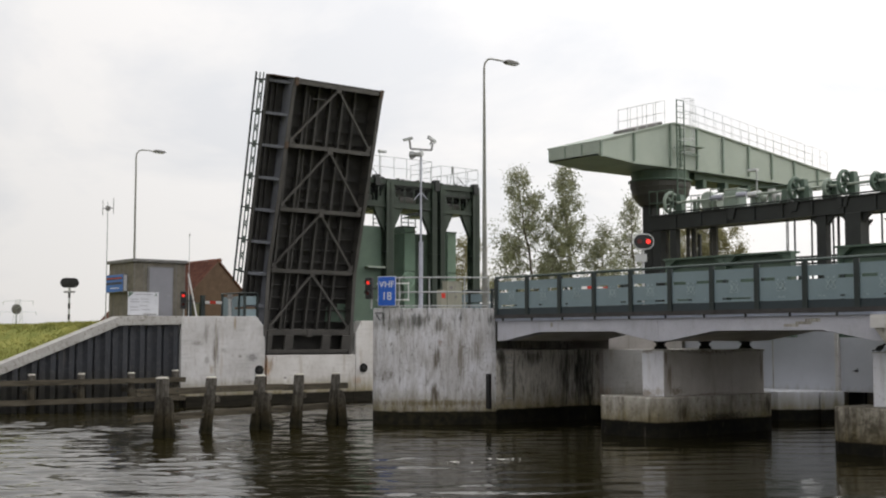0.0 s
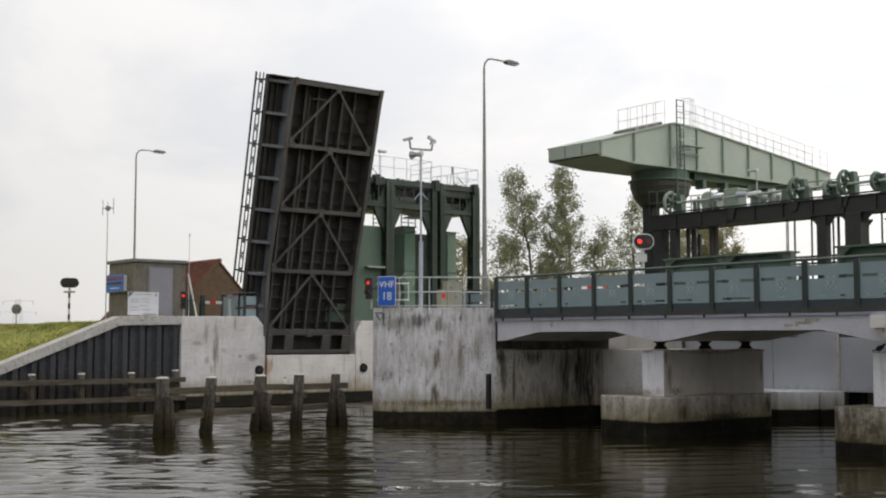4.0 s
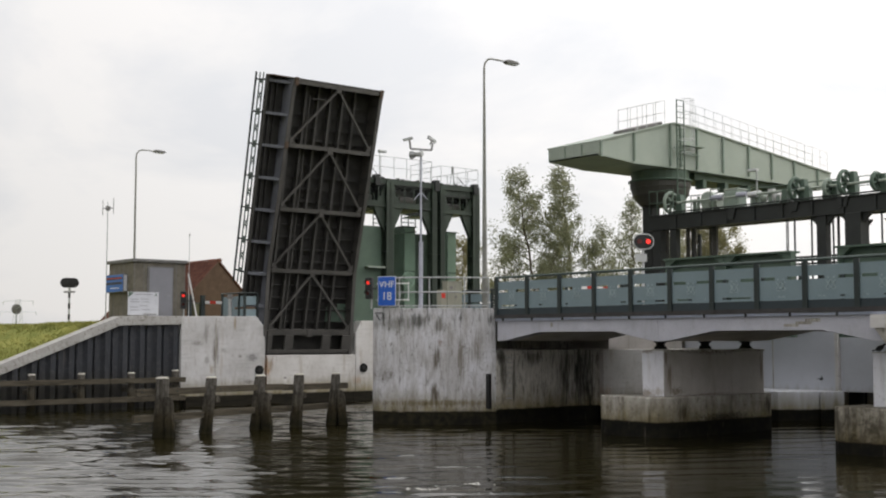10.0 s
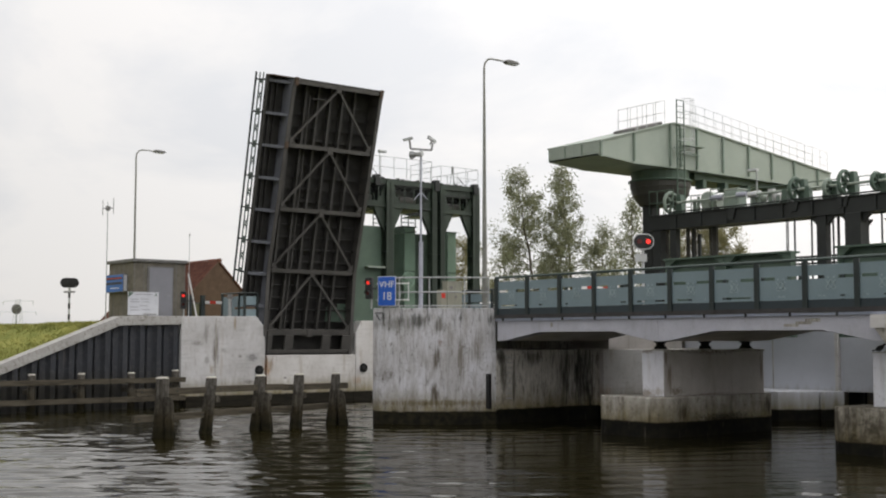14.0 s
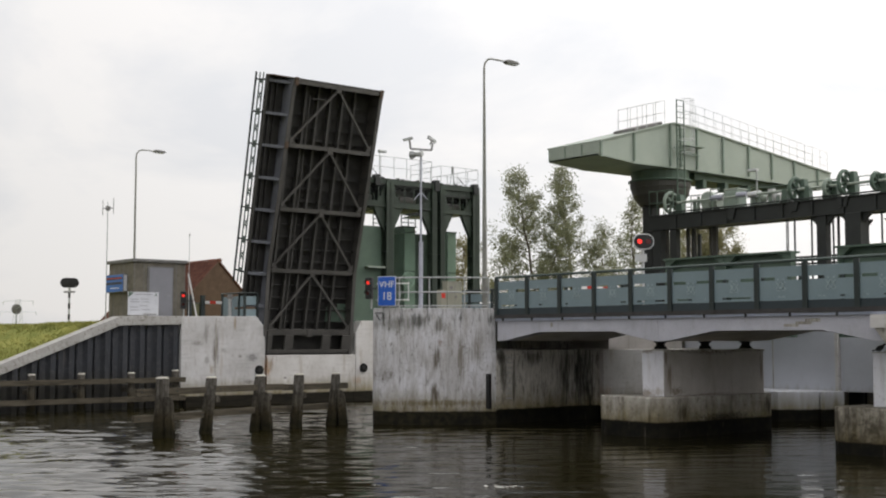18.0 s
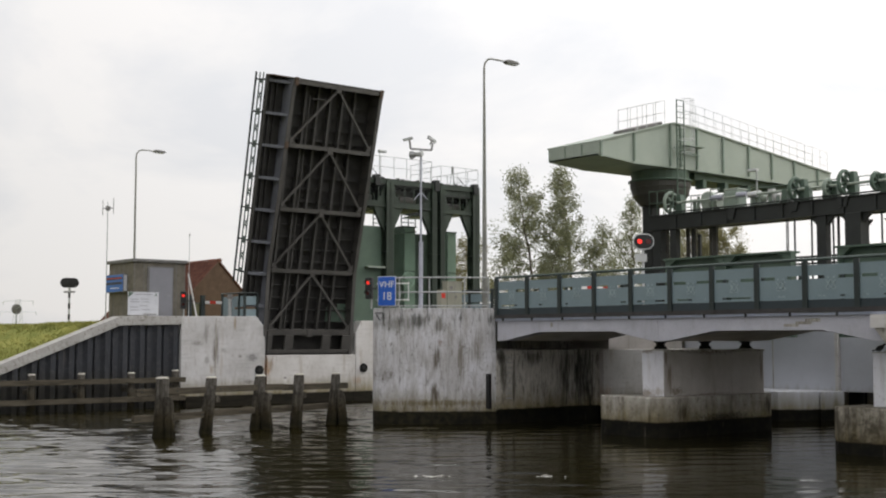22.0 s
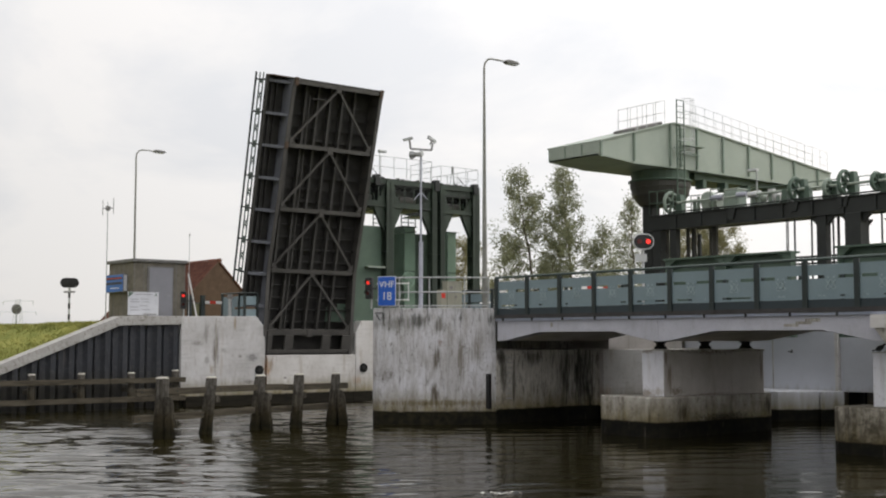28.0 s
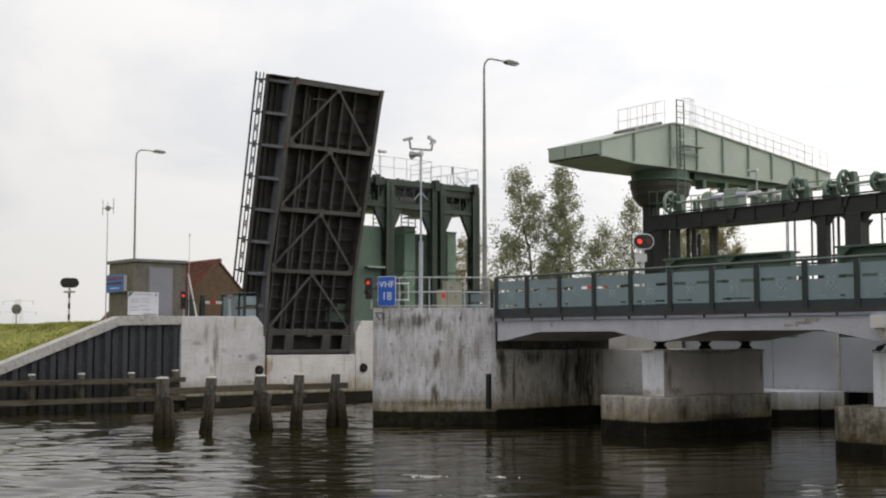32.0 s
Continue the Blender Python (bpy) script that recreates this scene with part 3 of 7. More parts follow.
def box(x0, x1, y0, y1, z0, z1, bm=None, bevel=0.0):
    bm = bm or bmesh.new()
    vs = [bm.verts.new((x, y, z)) for x in (x0, x1) for y in (y0, y1) for z in (z0, z1)]
    made = [bm.faces.new([vs[i] for i in f]) for f in ((0, 1, 3, 2), (4, 6, 7, 5), (0, 4, 5, 1), (2, 3, 7, 6), (0, 2, 6, 4), (1, 5, 7, 3))]
    if bevel:
        edges = {e for f in made for e in f.edges}
        bmesh.ops.bevel(bm, geom=list(edges), offset=bevel, segments=2, affect="EDGES", profile=0.6)
    return bm


def rod(p, q, r, r2=None, seg=8, bm=None, cap=True):
    """A round bar from p to q."""
    bm = bm or bmesh.new()
    p, q = Vector(p), Vector(q)
    d = (q - p)
    m = Matrix.Translation((p + q) / 2) @ d.to_track_quat("Z", "Y").to_matrix().to_4x4()
    bmesh.ops.create_cone(bm, cap_ends=cap, segments=seg, radius1=r, radius2=r if r2 is None else r2, depth=d.length, matrix=m)
    return bm


def bar(p, q, w, h, bm=None, upward=(0, 0, 1)):
    """A rectangular bar from p to q, w wide and h high across 'upward'."""
    bm = bm or bmesh.new()
    p, q = Vector(p), Vector(q)
    d = (q - p).normalized()
    side = d.cross(Vector(upward)).normalized()
    if side.length < 0.5:
        side = Vector((1, 0, 0))
    top = side.cross(d).normalized()
    vs = [bm.verts.new(e + side * (w / 2 * a) + top * (h / 2 * b)) for e in (p, q) for a, b in ((-1, -1), (1, -1), (1, 1), (-1, 1))]
    for f in ((3, 2, 1, 0), (4, 5, 6, 7), (0, 1, 5, 4), (1, 2, 6, 5), (2, 3, 7, 6), (3, 0, 4, 7)):
        bm.faces.new([vs[i] for i in f])
    return bm


def prism(points, axis, a, b, bm=None, bevel=0.0):
    """A polygon pushed along an axis from a to b. Points give the other two coordinates in order."""
    bm = bm or bmesh.new()

    def put(u, v, w):
        return {"x": (w, u, v), "y": (u, w, v), "z": (u, v, w)}[axis]
    lo = [bm.verts.new(put(u, v, a)) for u, v in points]
    hi = [bm.verts.new(put(u, v, b)) for u, v in points]
    made = [bm.faces.new(lo), bm.faces.new(hi[::-1])]
    k = len(points)
    for i in range(k):
        made.append(bm.faces.new((lo[i], hi[i], hi[(i + 1) % k], lo[(i + 1) % k])))
    bmesh.ops.recalc_face_normals(bm, faces=made)
    if bevel:
        bmesh.ops.bevel(bm, geom=list({e for f in made[:2] for e in f.edges}), offset=bevel, segments=2, affect="EDGES", profile=0.6)
    return bm


def ring(c, axis, r, tube, bm=None, seg=24, sides=6):
    """A round ring."""
    bm = bm or bmesh.new()
    z = Vector(axis).normalized()
    x = z.orthogonal().normalized()
    y = z.cross(x)
    rows = []
    for i in range(seg):
        a = 2 * pi * i / seg
        out = x * cos(a) + y * sin(a)
        rows.append([bm.verts.new(Vector(c) + out * (r + tube * cos(2 * pi * j / sides)) + z * (tube * sin(2 * pi * j / sides))) for j in range(sides)])
    for i in range(seg):
        for j in range(sides):
            bm.faces.new((rows[i][j], rows[(i + 1) % seg][j], rows[(i + 1) % seg][(j + 1) % sides], rows[i][(j + 1) % sides]))
    return bm


def spline(points, steps):
    """Points along a smooth curve through those given."""
    pts = [Vector(p) for p in points]
    out = []
    for i in range(len(pts) - 1):
        p0, p1, p2, p3 = pts[max(i - 1, 0)], pts[i], pts[i + 1], pts[min(i + 2, len(pts) - 1)]
        for s in range(steps):
            t = s / steps
            out.append(0.5 * ((2 * p1) + (p2 - p0) * t + (2 * p0 - 5 * p1 + 4 * p2 - p3) * t * t + (3 * p1 - p0 - 3 * p2 + p3) * t ** 3))
    out.append(pts[-1])
    return out


def pipe(points, r, bm=None, seg=8):
    bm = bm or bmesh.new()
    for p, q in zip(points, points[1:]):
        rod(p, q, r, seg=seg, bm=bm)
    return bm


def write(text, size, m, mat, parent, name="lettering"):
    """Flat lettering in the built-in font, turned into a mesh."""
    cu = bpy.data.curves.new(name, "FONT")
    cu.body, cu.size, cu.extrude, cu.align_x, cu.align_y = text, size, 0.004, "CENTER", "CENTER"
    tmp = bpy.data.objects.new(name, cu)
    me = bpy.data.meshes.new_from_object(tmp)
    bpy.data.objects.remove(tmp)
    me.materials.clear()
    me.materials.append(mat)
    ob = new(name, me)
    ob.parent = parent
    ob.matrix_basis = m
    return ob


FACE_Y = Matrix(((1, 0, 0, 0), (0, 0, -1, 0), (0, 1, 0, 0), (0, 0, 0, 1)))     # lettering that faces -Y

# ---- ground and water ----
def ground_height(x, y):
    """The dike on the far bank, the canal bed, the land behind the gates and the bank under the camera."""
    if -24.0 < x < -16.0 and -3.3 < y < 9.5:
        return -1.0
    if x < -16.3:
        crest = 3.42
        low = max(3.60 + (y + 6.3) * 0.394, 0.6)
        if x > -26:
            bank = min(crest, low + (-16.3 - x) * 0.34)
        else:
            bank = crest - max(0, -34 - x) * 0.1 if x > -50 else 1.6
        top = 3.6 if x > -26.6 else 3.38 if x > -46 else 2.2
        f = min(max((y + 6.4) / 1.2, 0.0), 1.0)
        return bank + (top - bank) * f
    if y > 34:
        return 2.4
    if x > 27.5:
        return 1.15
    return -3.0


def build_ground():
    xs = sorted(set([-2500, -900, -400, -200, -120, -80, -60, -50] + [-46 + 1.5 * i for i in range(20)] + [-26.65, -26.55, -24.05, -23.95] + [-17.2, -16.75, -16.32, -16.28]
                    + [-10, 0, 10, 20, 27.4, 27.6, 35, 60, 150, 500, 2500]))
    ys = sorted(set([-2500, -600, -250, -120, -70, -50, -40, -32] + [-28 + 1.2 * i for i in range(22)] + [-3.35, -3.25, 0, 8, 9.45, 9.55, 16, 24, 33.9, 34.1, 45, 60, 90, 150, 300, 800, 2500]))
    verts = [(x, y, ground_height(x, y) + (0.05 * noise.noise((x * 0.4, y * 0.4, 0)) if -50 < x < -17 else 0)) for y in ys for x in xs]
    w = len(xs)
    faces = [(j * w + i, j * w + i + 1, (j + 1) * w + i + 1, (j + 1) * w + i) for j in range(len(ys) - 1) for i in range(w - 1)]
    me = bpy.data.meshes.new("ground")
    me.from_pydata(verts, [], faces)
    me.materials.append(GRASS_GROUND)
    tagged(new("ground", me), "grassy dike and flat land round a canal", "ground", kind="structure")


build_ground()


def build_grass():
    """Tufts on the dike beside the wing wall."""
    rng = random.Random(5)
    verts, faces = [], []
    for _ in range(26000):
        y = rng.uniform(-16.5, -5.0)
        x = -16.7 - rng.random() ** 1.5 * 14
        z = ground_height(x, y) - 0.035
        a, h, w = rng.uniform(0, pi), rng.uniform(0.05, 0.12), rng.uniform(0.02, 0.05)
        dx, dy = cos(a) * w, sin(a) * w
        lx, ly = rng.uniform(-0.06, 0.06), rng.uniform(-0.06, 0.06)
        k = len(verts)
        verts += [(x - dx, y - dy, z), (x + dx, y + dy, z), (x + lx, y + ly, z + h)]
        faces.append((k, k + 1, k + 2))
    me = bpy.data.meshes.new("grass")
    me.from_pydata(verts, [], faces)
    me.materials.append(BLADE)
    tagged(new("grass", me), "rough sunlit yellow-green grass on the dike", "grass", kind="stuff")


build_grass()


def ripple_sheet(name, seed, x0, x1, y0, y1, step, z, waves, label):
    """A sheet of small waves, which drifts as one rigid piece."""
    rng = np.random.default_rng(seed)
    xs, ys = np.arange(x0, x1, step), np.arange(y0, y1, step)
    gx, gy = np.meshgrid(xs, ys)
    h = np.zeros_like(gx)
    for _ in range(waves):
        length = rng.uniform(0.36, 1.8)
        a = radians(141 + rng.normal(0, 25 if length < 1.0 else 17))
        bend = rng.uniform(0, 2 * pi)
        k = 2 * pi / length
        ph = k * (gx * cos(a) + gy * sin(a)) + rng.uniform(0, 2 * pi) + 1.3 * np.sin(gx * 0.23 + gy * 0.17 + bend)
        env = 0.5 + 0.5 * np.sin(gx * rng.uniform(0.1, 0.5) + gy * rng.uniform(-0.5, 0.5) + rng.uniform(0, 6))
        h += 0.0058 * length ** 0.92 * env * np.sin(ph)
    # the open reach is rougher than the water sheltered by the bridge
    reach = np.clip(((gx - 0.0) * 0.627 + (gy + 7.0) * 0.779 + 6.0) / 16.0, 0, 1)
    h *= 1.50 - 1.22 * reach * reach * (3 - 2 * reach)
    verts = np.stack([gx.ravel(), gy.ravel(), (h + z).ravel()], axis=1)
    w, hgt = len(xs), len(ys)
    idx = np.arange(w * hgt).reshape(hgt, w)
    quads = np.stack([idx[:-1, :-1], idx[:-1, 1:], idx[1:, 1:], idx[1:, :-1]], axis=-1).reshape(-1, 4)
    me = bpy.data.meshes.new(name)
    me.vertices.add(len(verts))
    me.vertices.foreach_set("co", verts.astype(np.float32).ravel())
    me.loops.add(quads.size)
    me.loops.foreach_set("vertex_index", quads.astype(np.int32).ravel())
    me.polygons.add(len(quads))
    me.polygons.foreach_set("loop_start", np.arange(0, quads.size, 4, dtype=np.int32))
    me.polygons.foreach_set("use_smooth", np.ones(len(quads), dtype=bool))
    me.update()
    me.materials.append(WATER)
    return tagged(new(name, me), label, "water", kind="structure")


water = tagged(part("water", box(-16.6, 60, -700, 60, -0.9, -0.12), WATER), "dark brown canal water", "water", kind="structure")
ripples_one = ripple_sheet("water_ripples", 1, -23, 28, -30, 18, 0.1, 0.0, 22, "rippled brown canal water reflecting the pale sky")
ripples_two = ripple_sheet("water_ripples", 2, -23, 28, -30, 18, 0.1, -0.004, 22, "rippled brown canal water reflecting the pale sky")


# ---- far abutment, wing wall and sheet piling ----
def build_abutment():
    ab = thing("abutment", pose(-15.9, 0, 0), "white painted concrete bridge abutment with brown stains", "abutment", kind="structure")
    # near cheek with a notched corner beside the leaf
    part("cheek_wall", prism([(-3.5, -2.5), (-3.5, 3.79), (0.08, 3.83), (0.5, 3.36), (0.58, -2.5)], "x", -1.6, 0.0, bevel=0.03), CHEEK_CONCRETE, ab)
    part("cheek_wall", prism([(5.32, -2.5), (5.32, 3.12), (5.62, 3.69), (9.6, 3.72), (9.6, -2.5)], "x", -1.6, 0.0, bevel=0.03), WHITE_CONCRETE, ab)
    part("breast_wall", box(-0.7, -0.03, 0.58, 5.32, -2.5, 2.13, bevel=0.03), WHITE_CONCRETE, ab)
    part("pit_floor", box(-7, -0.7, 0.2, 5.6, -2.5, 0.4), BASE_CONCRETE, ab)
    part("pit_wall", box(-7.4, -7.0, -3.4, 9.6, -2.5, 3.5), BASE_CONCRETE, ab)
    part("pit_wall", box(-7.0, -1.6, -3.4, 0.16, -2.5, 3.55), BASE_CONCRETE, ab)
    part("pit_wall", box(-7.0, -1.6, 5.64, 9.6, -2.5, 3.55), BASE_CONCRETE, ab)
    for y, z in ((0.22, 1.5), (5.74, 1.52)):
        fender = part("fender_roller", rod((-0.05, y, z), (0.07, y, z), 0.20, seg=20), RUBBER, ab, "round black rubber fender")
        part("hub", rod((0.07, y, z), (0.10, y, z), 0.07, seg=12), BLACK, fender)
    part("groove", box(0.002, 0.008, -1.90, -1.86, 0.3, 3.72), BASE_CONCRETE, ab, "dark stained joint")
    part("cable_duct", box(0.002, 0.035, 0.565, 0.60, 0.3, 2.13), RUST, ab, "rust-stained strip")


build_abutment()


def build_wing_wall():
    wing = thing("wing_wall", pose(-15.9, -3.5, 0), "sloping concrete coping over a dark sheet pile wall", "retaining wall", kind="structure")
    part("coping", prism([(0.0, 3.44), (0.0, 3.80), (-2.72, 3.76), (-11.9, 0.14), (-11.9, -0.30), (-2.70, 3.38)], "x", -0.75, 0.04, bevel=0.025),
         COPING, wing, "pale weathered concrete coping")
    # U-shaped piles, alternately proud and set back
    pitch, y = 0.37, -0.02
    k = 0
    while y > -11.2:
        top = 3.55 if y - pitch > -2.75 else 3.52 + (y - pitch + 2.70) * 0.401
        proud = k % 2 == 0
        slant = 0.09
        bm = bmesh.new()
        face = -0.09 if proud else -0.17
        other = -0.17 if proud else -0.09
        prism([(face, y - slant), (face, y - pitch + slant), (other, y - pitch - 0.0), (other - 0.03, y - pitch - 0.0), (face - 0.03, y - pitch + slant - 0.02),
               (face - 0.03, y - slant + 0.02), (other - 0.03, y), (other, y)], "z", -2.5, max(top, 0.0), bm=bm)
        part("sheet_pile", bm, SHEET_PILE, wing)
        y -= pitch
        k += 1
    part("backfill", prism([(-0.0, -2.5), (0.0, 3.3), (-2.7, 3.2), (-10.5, -0.5), (-10.5, -2.5)], "x", -0.7, -0.36), SHEET_PILE, wing)


build_wing_wall()


def pile_head(bm, r, z):
    """A weathered pile top, uneven and slightly domed."""
    rod((0, 0, z), (0, 0, z + 0.05), r * 1.04, r * 0.72, seg=12, bm=bm)
    return bm


def rough_pile(r, top, seed, seg=20, slant=0.0, foot=None, lean=(0.0, 0.0)):
    """A driven timber pile with splits and grooves down its length; slant cuts its head, foot is its radius at the water, lean shifts its head."""
    rng = random.Random(seed)
    groove = [rng.choice((-0.16, -0.05, 0.0, 0.02, 0.04, 0.05)) for _ in range(seg)]
    foot = foot or r * 1.09
    bm = bmesh.new()
    rings = []
    levels = [-2.0, -0.3, 0.0, 0.12, 0.28, 0.45, 0.62, 0.8] + [0.8 + (top - 0.8) * k / 4 for k in range(1, 5)]
    levels = [z for z in levels if z < top] + [top]
    for i, z in enumerate(levels):
        f = min(max(z / top, 0.0), 1.0)
        wide = foot + (r - foot) * min(1.0, f * 1.7) - (0.05 * r if i == len(levels) - 1 else 0)
        row = []
        for j in range(seg):
            a = 2 * pi * j / seg
            q = wide * (1 + groove[j] + rng.uniform(-0.04, 0.04))
            row.append(bm.verts.new((q * cos(a) + lean[0] * z / top, q * sin(a) + lean[1] * z / top,
                                     z + (slant * cos(a + 0.9) + rng.uniform(-0.015, 0.015) if i == len(levels) - 1 else 0))))
        rings.append(row)
    for low, high in zip(rings, rings[1:]):
        for j in range(seg):
            bm.faces.new((low[j], low[(j + 1) % seg], high[(j + 1) % seg], high[j]))
    bm.faces.new(rings[-1])
    return bm


def build_guide_fender():
    """Heavy piles in the water, leaning a little, with two rails behind them and short piles propped against three of them."""
    along = Vector((0.627, 0.779, 0))
    toward = Vector((0.779, -0.627, 0))
    rows = [(-2.27, -10.99, 0.195, 1.70, 0.235, 0.055, (0.30, -0.02)), (-2.73, -9.29, 0.172, 1.67, 0.205, 0.17, None),
            (-3.10, -7.34, 0.178, 1.68, 0.20, 0.14, (0.38, -0.07)), (-3.18, -5.83, 0.168, 1.69, 0.205, 0.11, None), (-3.54, -4.20, 0.155, 1.68, 0.20, 0.14, (0.38, -0.08))]
    fence = thing("guide_fender", pose(-2.2, -10.9, 0), "weathered timber guide fender of five posts standing in the canal", "fender")
    for i, (x, y, r, top, foot, shift, prop) in enumerate(rows):
        x, y = x + 2.2, y + 10.9
        pile = part("timber_post", rough_pile(r, top, 20 + i, foot=foot, lean=tuple((along * shift)[:2])), TIMBER, fence)
        pile.location = (x, y, 0)
        cap = part("post_cap", pile_head(bmesh.new(), r, top), CAP, pile, "post top paled for sky light")
        cap.location = along * shift
        if prop:
            at = Vector((x, y, 0)) + along * prop[0] + toward * 0.06
            brace = part("raking_post", rough_pile(0.155, 1.02, 40 + i, slant=0.17, foot=0.185, lean=tuple((along * (prop[1] - 0.02))[:2])), TIMBER, fence)
            brace.location = at
    for z0, z1, h, a, b in ((1.32, 1.285, 0.19, (0.0, -0.88), (-1.49, 7.41)), (0.56, 0.63, 0.19, (0.0, -0.95), (-1.42, 6.65))):
        steps = 3
        for s in range(steps):
            p = Vector((a[0], a[1], z0)).lerp(Vector((b[0], b[1], z1)), s / steps)
            q = Vector((a[0], a[1], z0)).lerp(Vector((b[0], b[1], z1)), (s + 0.994) / steps)
            off = 0.025 * (s % 2)
            rail = part("rail", bar(p + Vector((0, 0, off)), q + Vector((0, 0, off)), 0.14, h), TIMBER_RAIL, fence)
            d = (q - p).normalized()
            for k in (0.06, 0.5, 0.94):
                c = p.lerp(q, k) + Vector((0, 0, off))
                out = Vector((d.y, -d.x, 0))
                part("bolt", rod(c + out * 0.07, c + out * 0.095, 0.024, seg=6), GANTRY, rail)
    for y in (0.2, 1.9, 3.9, 5.3, 6.9):
        part("spacer", box(-0.55 - y * 0.16, 0.0 - y * 0.16, y - 0.08, y + 0.08, 0.95, 1.15), TIMBER, fence)


build_guide_fender()


def build_bank_fender():
    """The light fence before the sheet piling."""
    fence = thing("bank_fender", pose(-15.0, -12.0, 0), "low weathered timber fender before the sheet piling", "fender")
    for i, y in enumerate((-2.2, 1.92, 3.86, 5.9, 7.82)):
        pile = part("post", rough_pile(0.15, 1.48 if i < 4 else 1.55, 60 + i, 14), TIMBER, fence)
        pile.location = (0.0, y, 0)
        part("post_cap", pile_head(bmesh.new(), 0.15, 1.48 if i < 4 else 1.55), CAP, pile, "post top paled for sky light")
        part("spacer", box(-0.75, -0.1, y - 0.07, y + 0.07, 0.75, 0.93), TIMBER, fence)
    for z in (1.20, 0.47):
        for a, b in ((-4.0, 0.6), (0.62, 4.9), (4.92, 8.15)):
            part("rail", bar((0.20, a, z), (0.20, b, z), 0.12, 0.20), TIMBER_RAIL, fence)
    for a, b in ((8.6, 12.4), (12.42, 17.0), (17.02, 21.5)):
        part("waling", bar((-0.72, a, 0.20), (-0.72, b, 0.20), 0.22, 0.50), WALING, fence, "dark wet waling along the abutment")


build_bank_fender()


# ---- round pier and quay ----
def build_pier():
    pier = thing("pier", pose(0, 0, 0), "broad weathered concrete pier with a rounded nose", "pier", kind="structure")
    nose = spline([(-0.10, 1.0), (-0.33, 0.25), (-0.74, -0.45), (-1.42, -1.62), (-2.28, -2.50), (-3.04, -2.79), (-3.74, -2.28), (-4.22, -1.2), (-4.4, 0.25)], 5)
    out = [(p[0], p[1]) for p in [Vector((*q, 0)) if len(q) == 2 else q for q in nose]]
    flat = [(x, min(y, 0.25)) for x, y in out]
    bm = prism([p for p in flat if p[1] < 0.25] + [(-4.4, 0.25), (-0.335, 0.25)], "z", -2.5, 3.88, bevel=0.03)
    part("nose", bm, PIER_CONCRETE, pier)
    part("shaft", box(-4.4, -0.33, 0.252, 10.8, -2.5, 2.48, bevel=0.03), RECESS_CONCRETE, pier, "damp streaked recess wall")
    part("backwall", box(-4.4, -3.1, 0.254, 6.6, 2.48, 3.55), BASE_CONCRETE, pier)
    part("backwall", box(-4.4, -1.2, 6.62, 10.8, 2.48, 3.85), COLUMN_CONCRETE, pier)
    # pale slab whose colour also stands for the wall leaving the deck's shadow
    part("shaft_buttress", box(-0.33, -0.12, 5.2, 10.8, -2.5, 2.46, bevel=0.02), WHITE_CONCRETE, pier, "pale painted wall, lightened beyond the deck's shadow")
    for p, q in (((-2.93, -2.87, 3.72), (-2.59, -2.77, 3.72)), ((-2.93, -2.87, 3.72), (-2.75, -2.80, 3.45)), ((-2.59, -2.77, 3.72), (-2.59, -2.77, 3.45))):
        part("sign_bracket", rod(p, q, 0.018, seg=6), BLACK, pier)
    part("water_gauge", box(-0.50, -0.34, -0.06, 0.05, 0.52, 1.68), BLACK, pier, "narrow black tide gauge")
    part("ladder_recess", box(-0.328, -0.30, 0.62, 0.95, 0.8, 2.3), RECESS_CONCRETE, pier)
    for k in range(9):
        part("rung", rod((-0.27, 0.64, 0.85 + 0.17 * k), (-0.27, 0.93, 0.85 + 0.17 * k), 0.014, seg=6), GALVANISED, pier)
    part("road_slab", box(-4.5, -0.02, 0.26, 6.6, 3.5, 3.80), ASPHALT, pier)


build_pier()


def build_quay_rail():
    """Galvanised tube railing round the pier nose."""
    rail = thing("quay_railing", pose(0, 0, 3.88), "galvanised tube railing on the pier nose", "railing")
    line = [(-0.35, -0.05), (-0.78, -0.75), (-1.45, -1.72), (-2.27, -2.36), (-2.92, -2.60)]
    for z, r in ((1.02, 0.026), (0.53, 0.022), (0.07, 0.02)):
        part("rail", pipe([(x, y, z) for x, y in line], r), GALVANISED, rail)
    for i, (x, y) in enumerate(line[:-1]):
        part("post", rod((x, y, 0), (x, y, 1.02), 0.026), GALVANISED, rail)
    for z in (1.02, 0.53):
        part("return_rail", pipe([(-2.92, -2.60, z), (-3.22, -2.50, z), (-3.22, -2.50, z - 0.46)], 0.022), GALVANISED, rail)
    part("post", rod((-2.92, -2.60, 0), (-2.92, -2.60, 1.02), 0.026), GALVANISED, rail)
    part("brace", rod((-2.35, -2.4, 0.0), (-2.55, -2.1, 0.5), 0.02), GALVANISED, rail)


build_quay_rail()


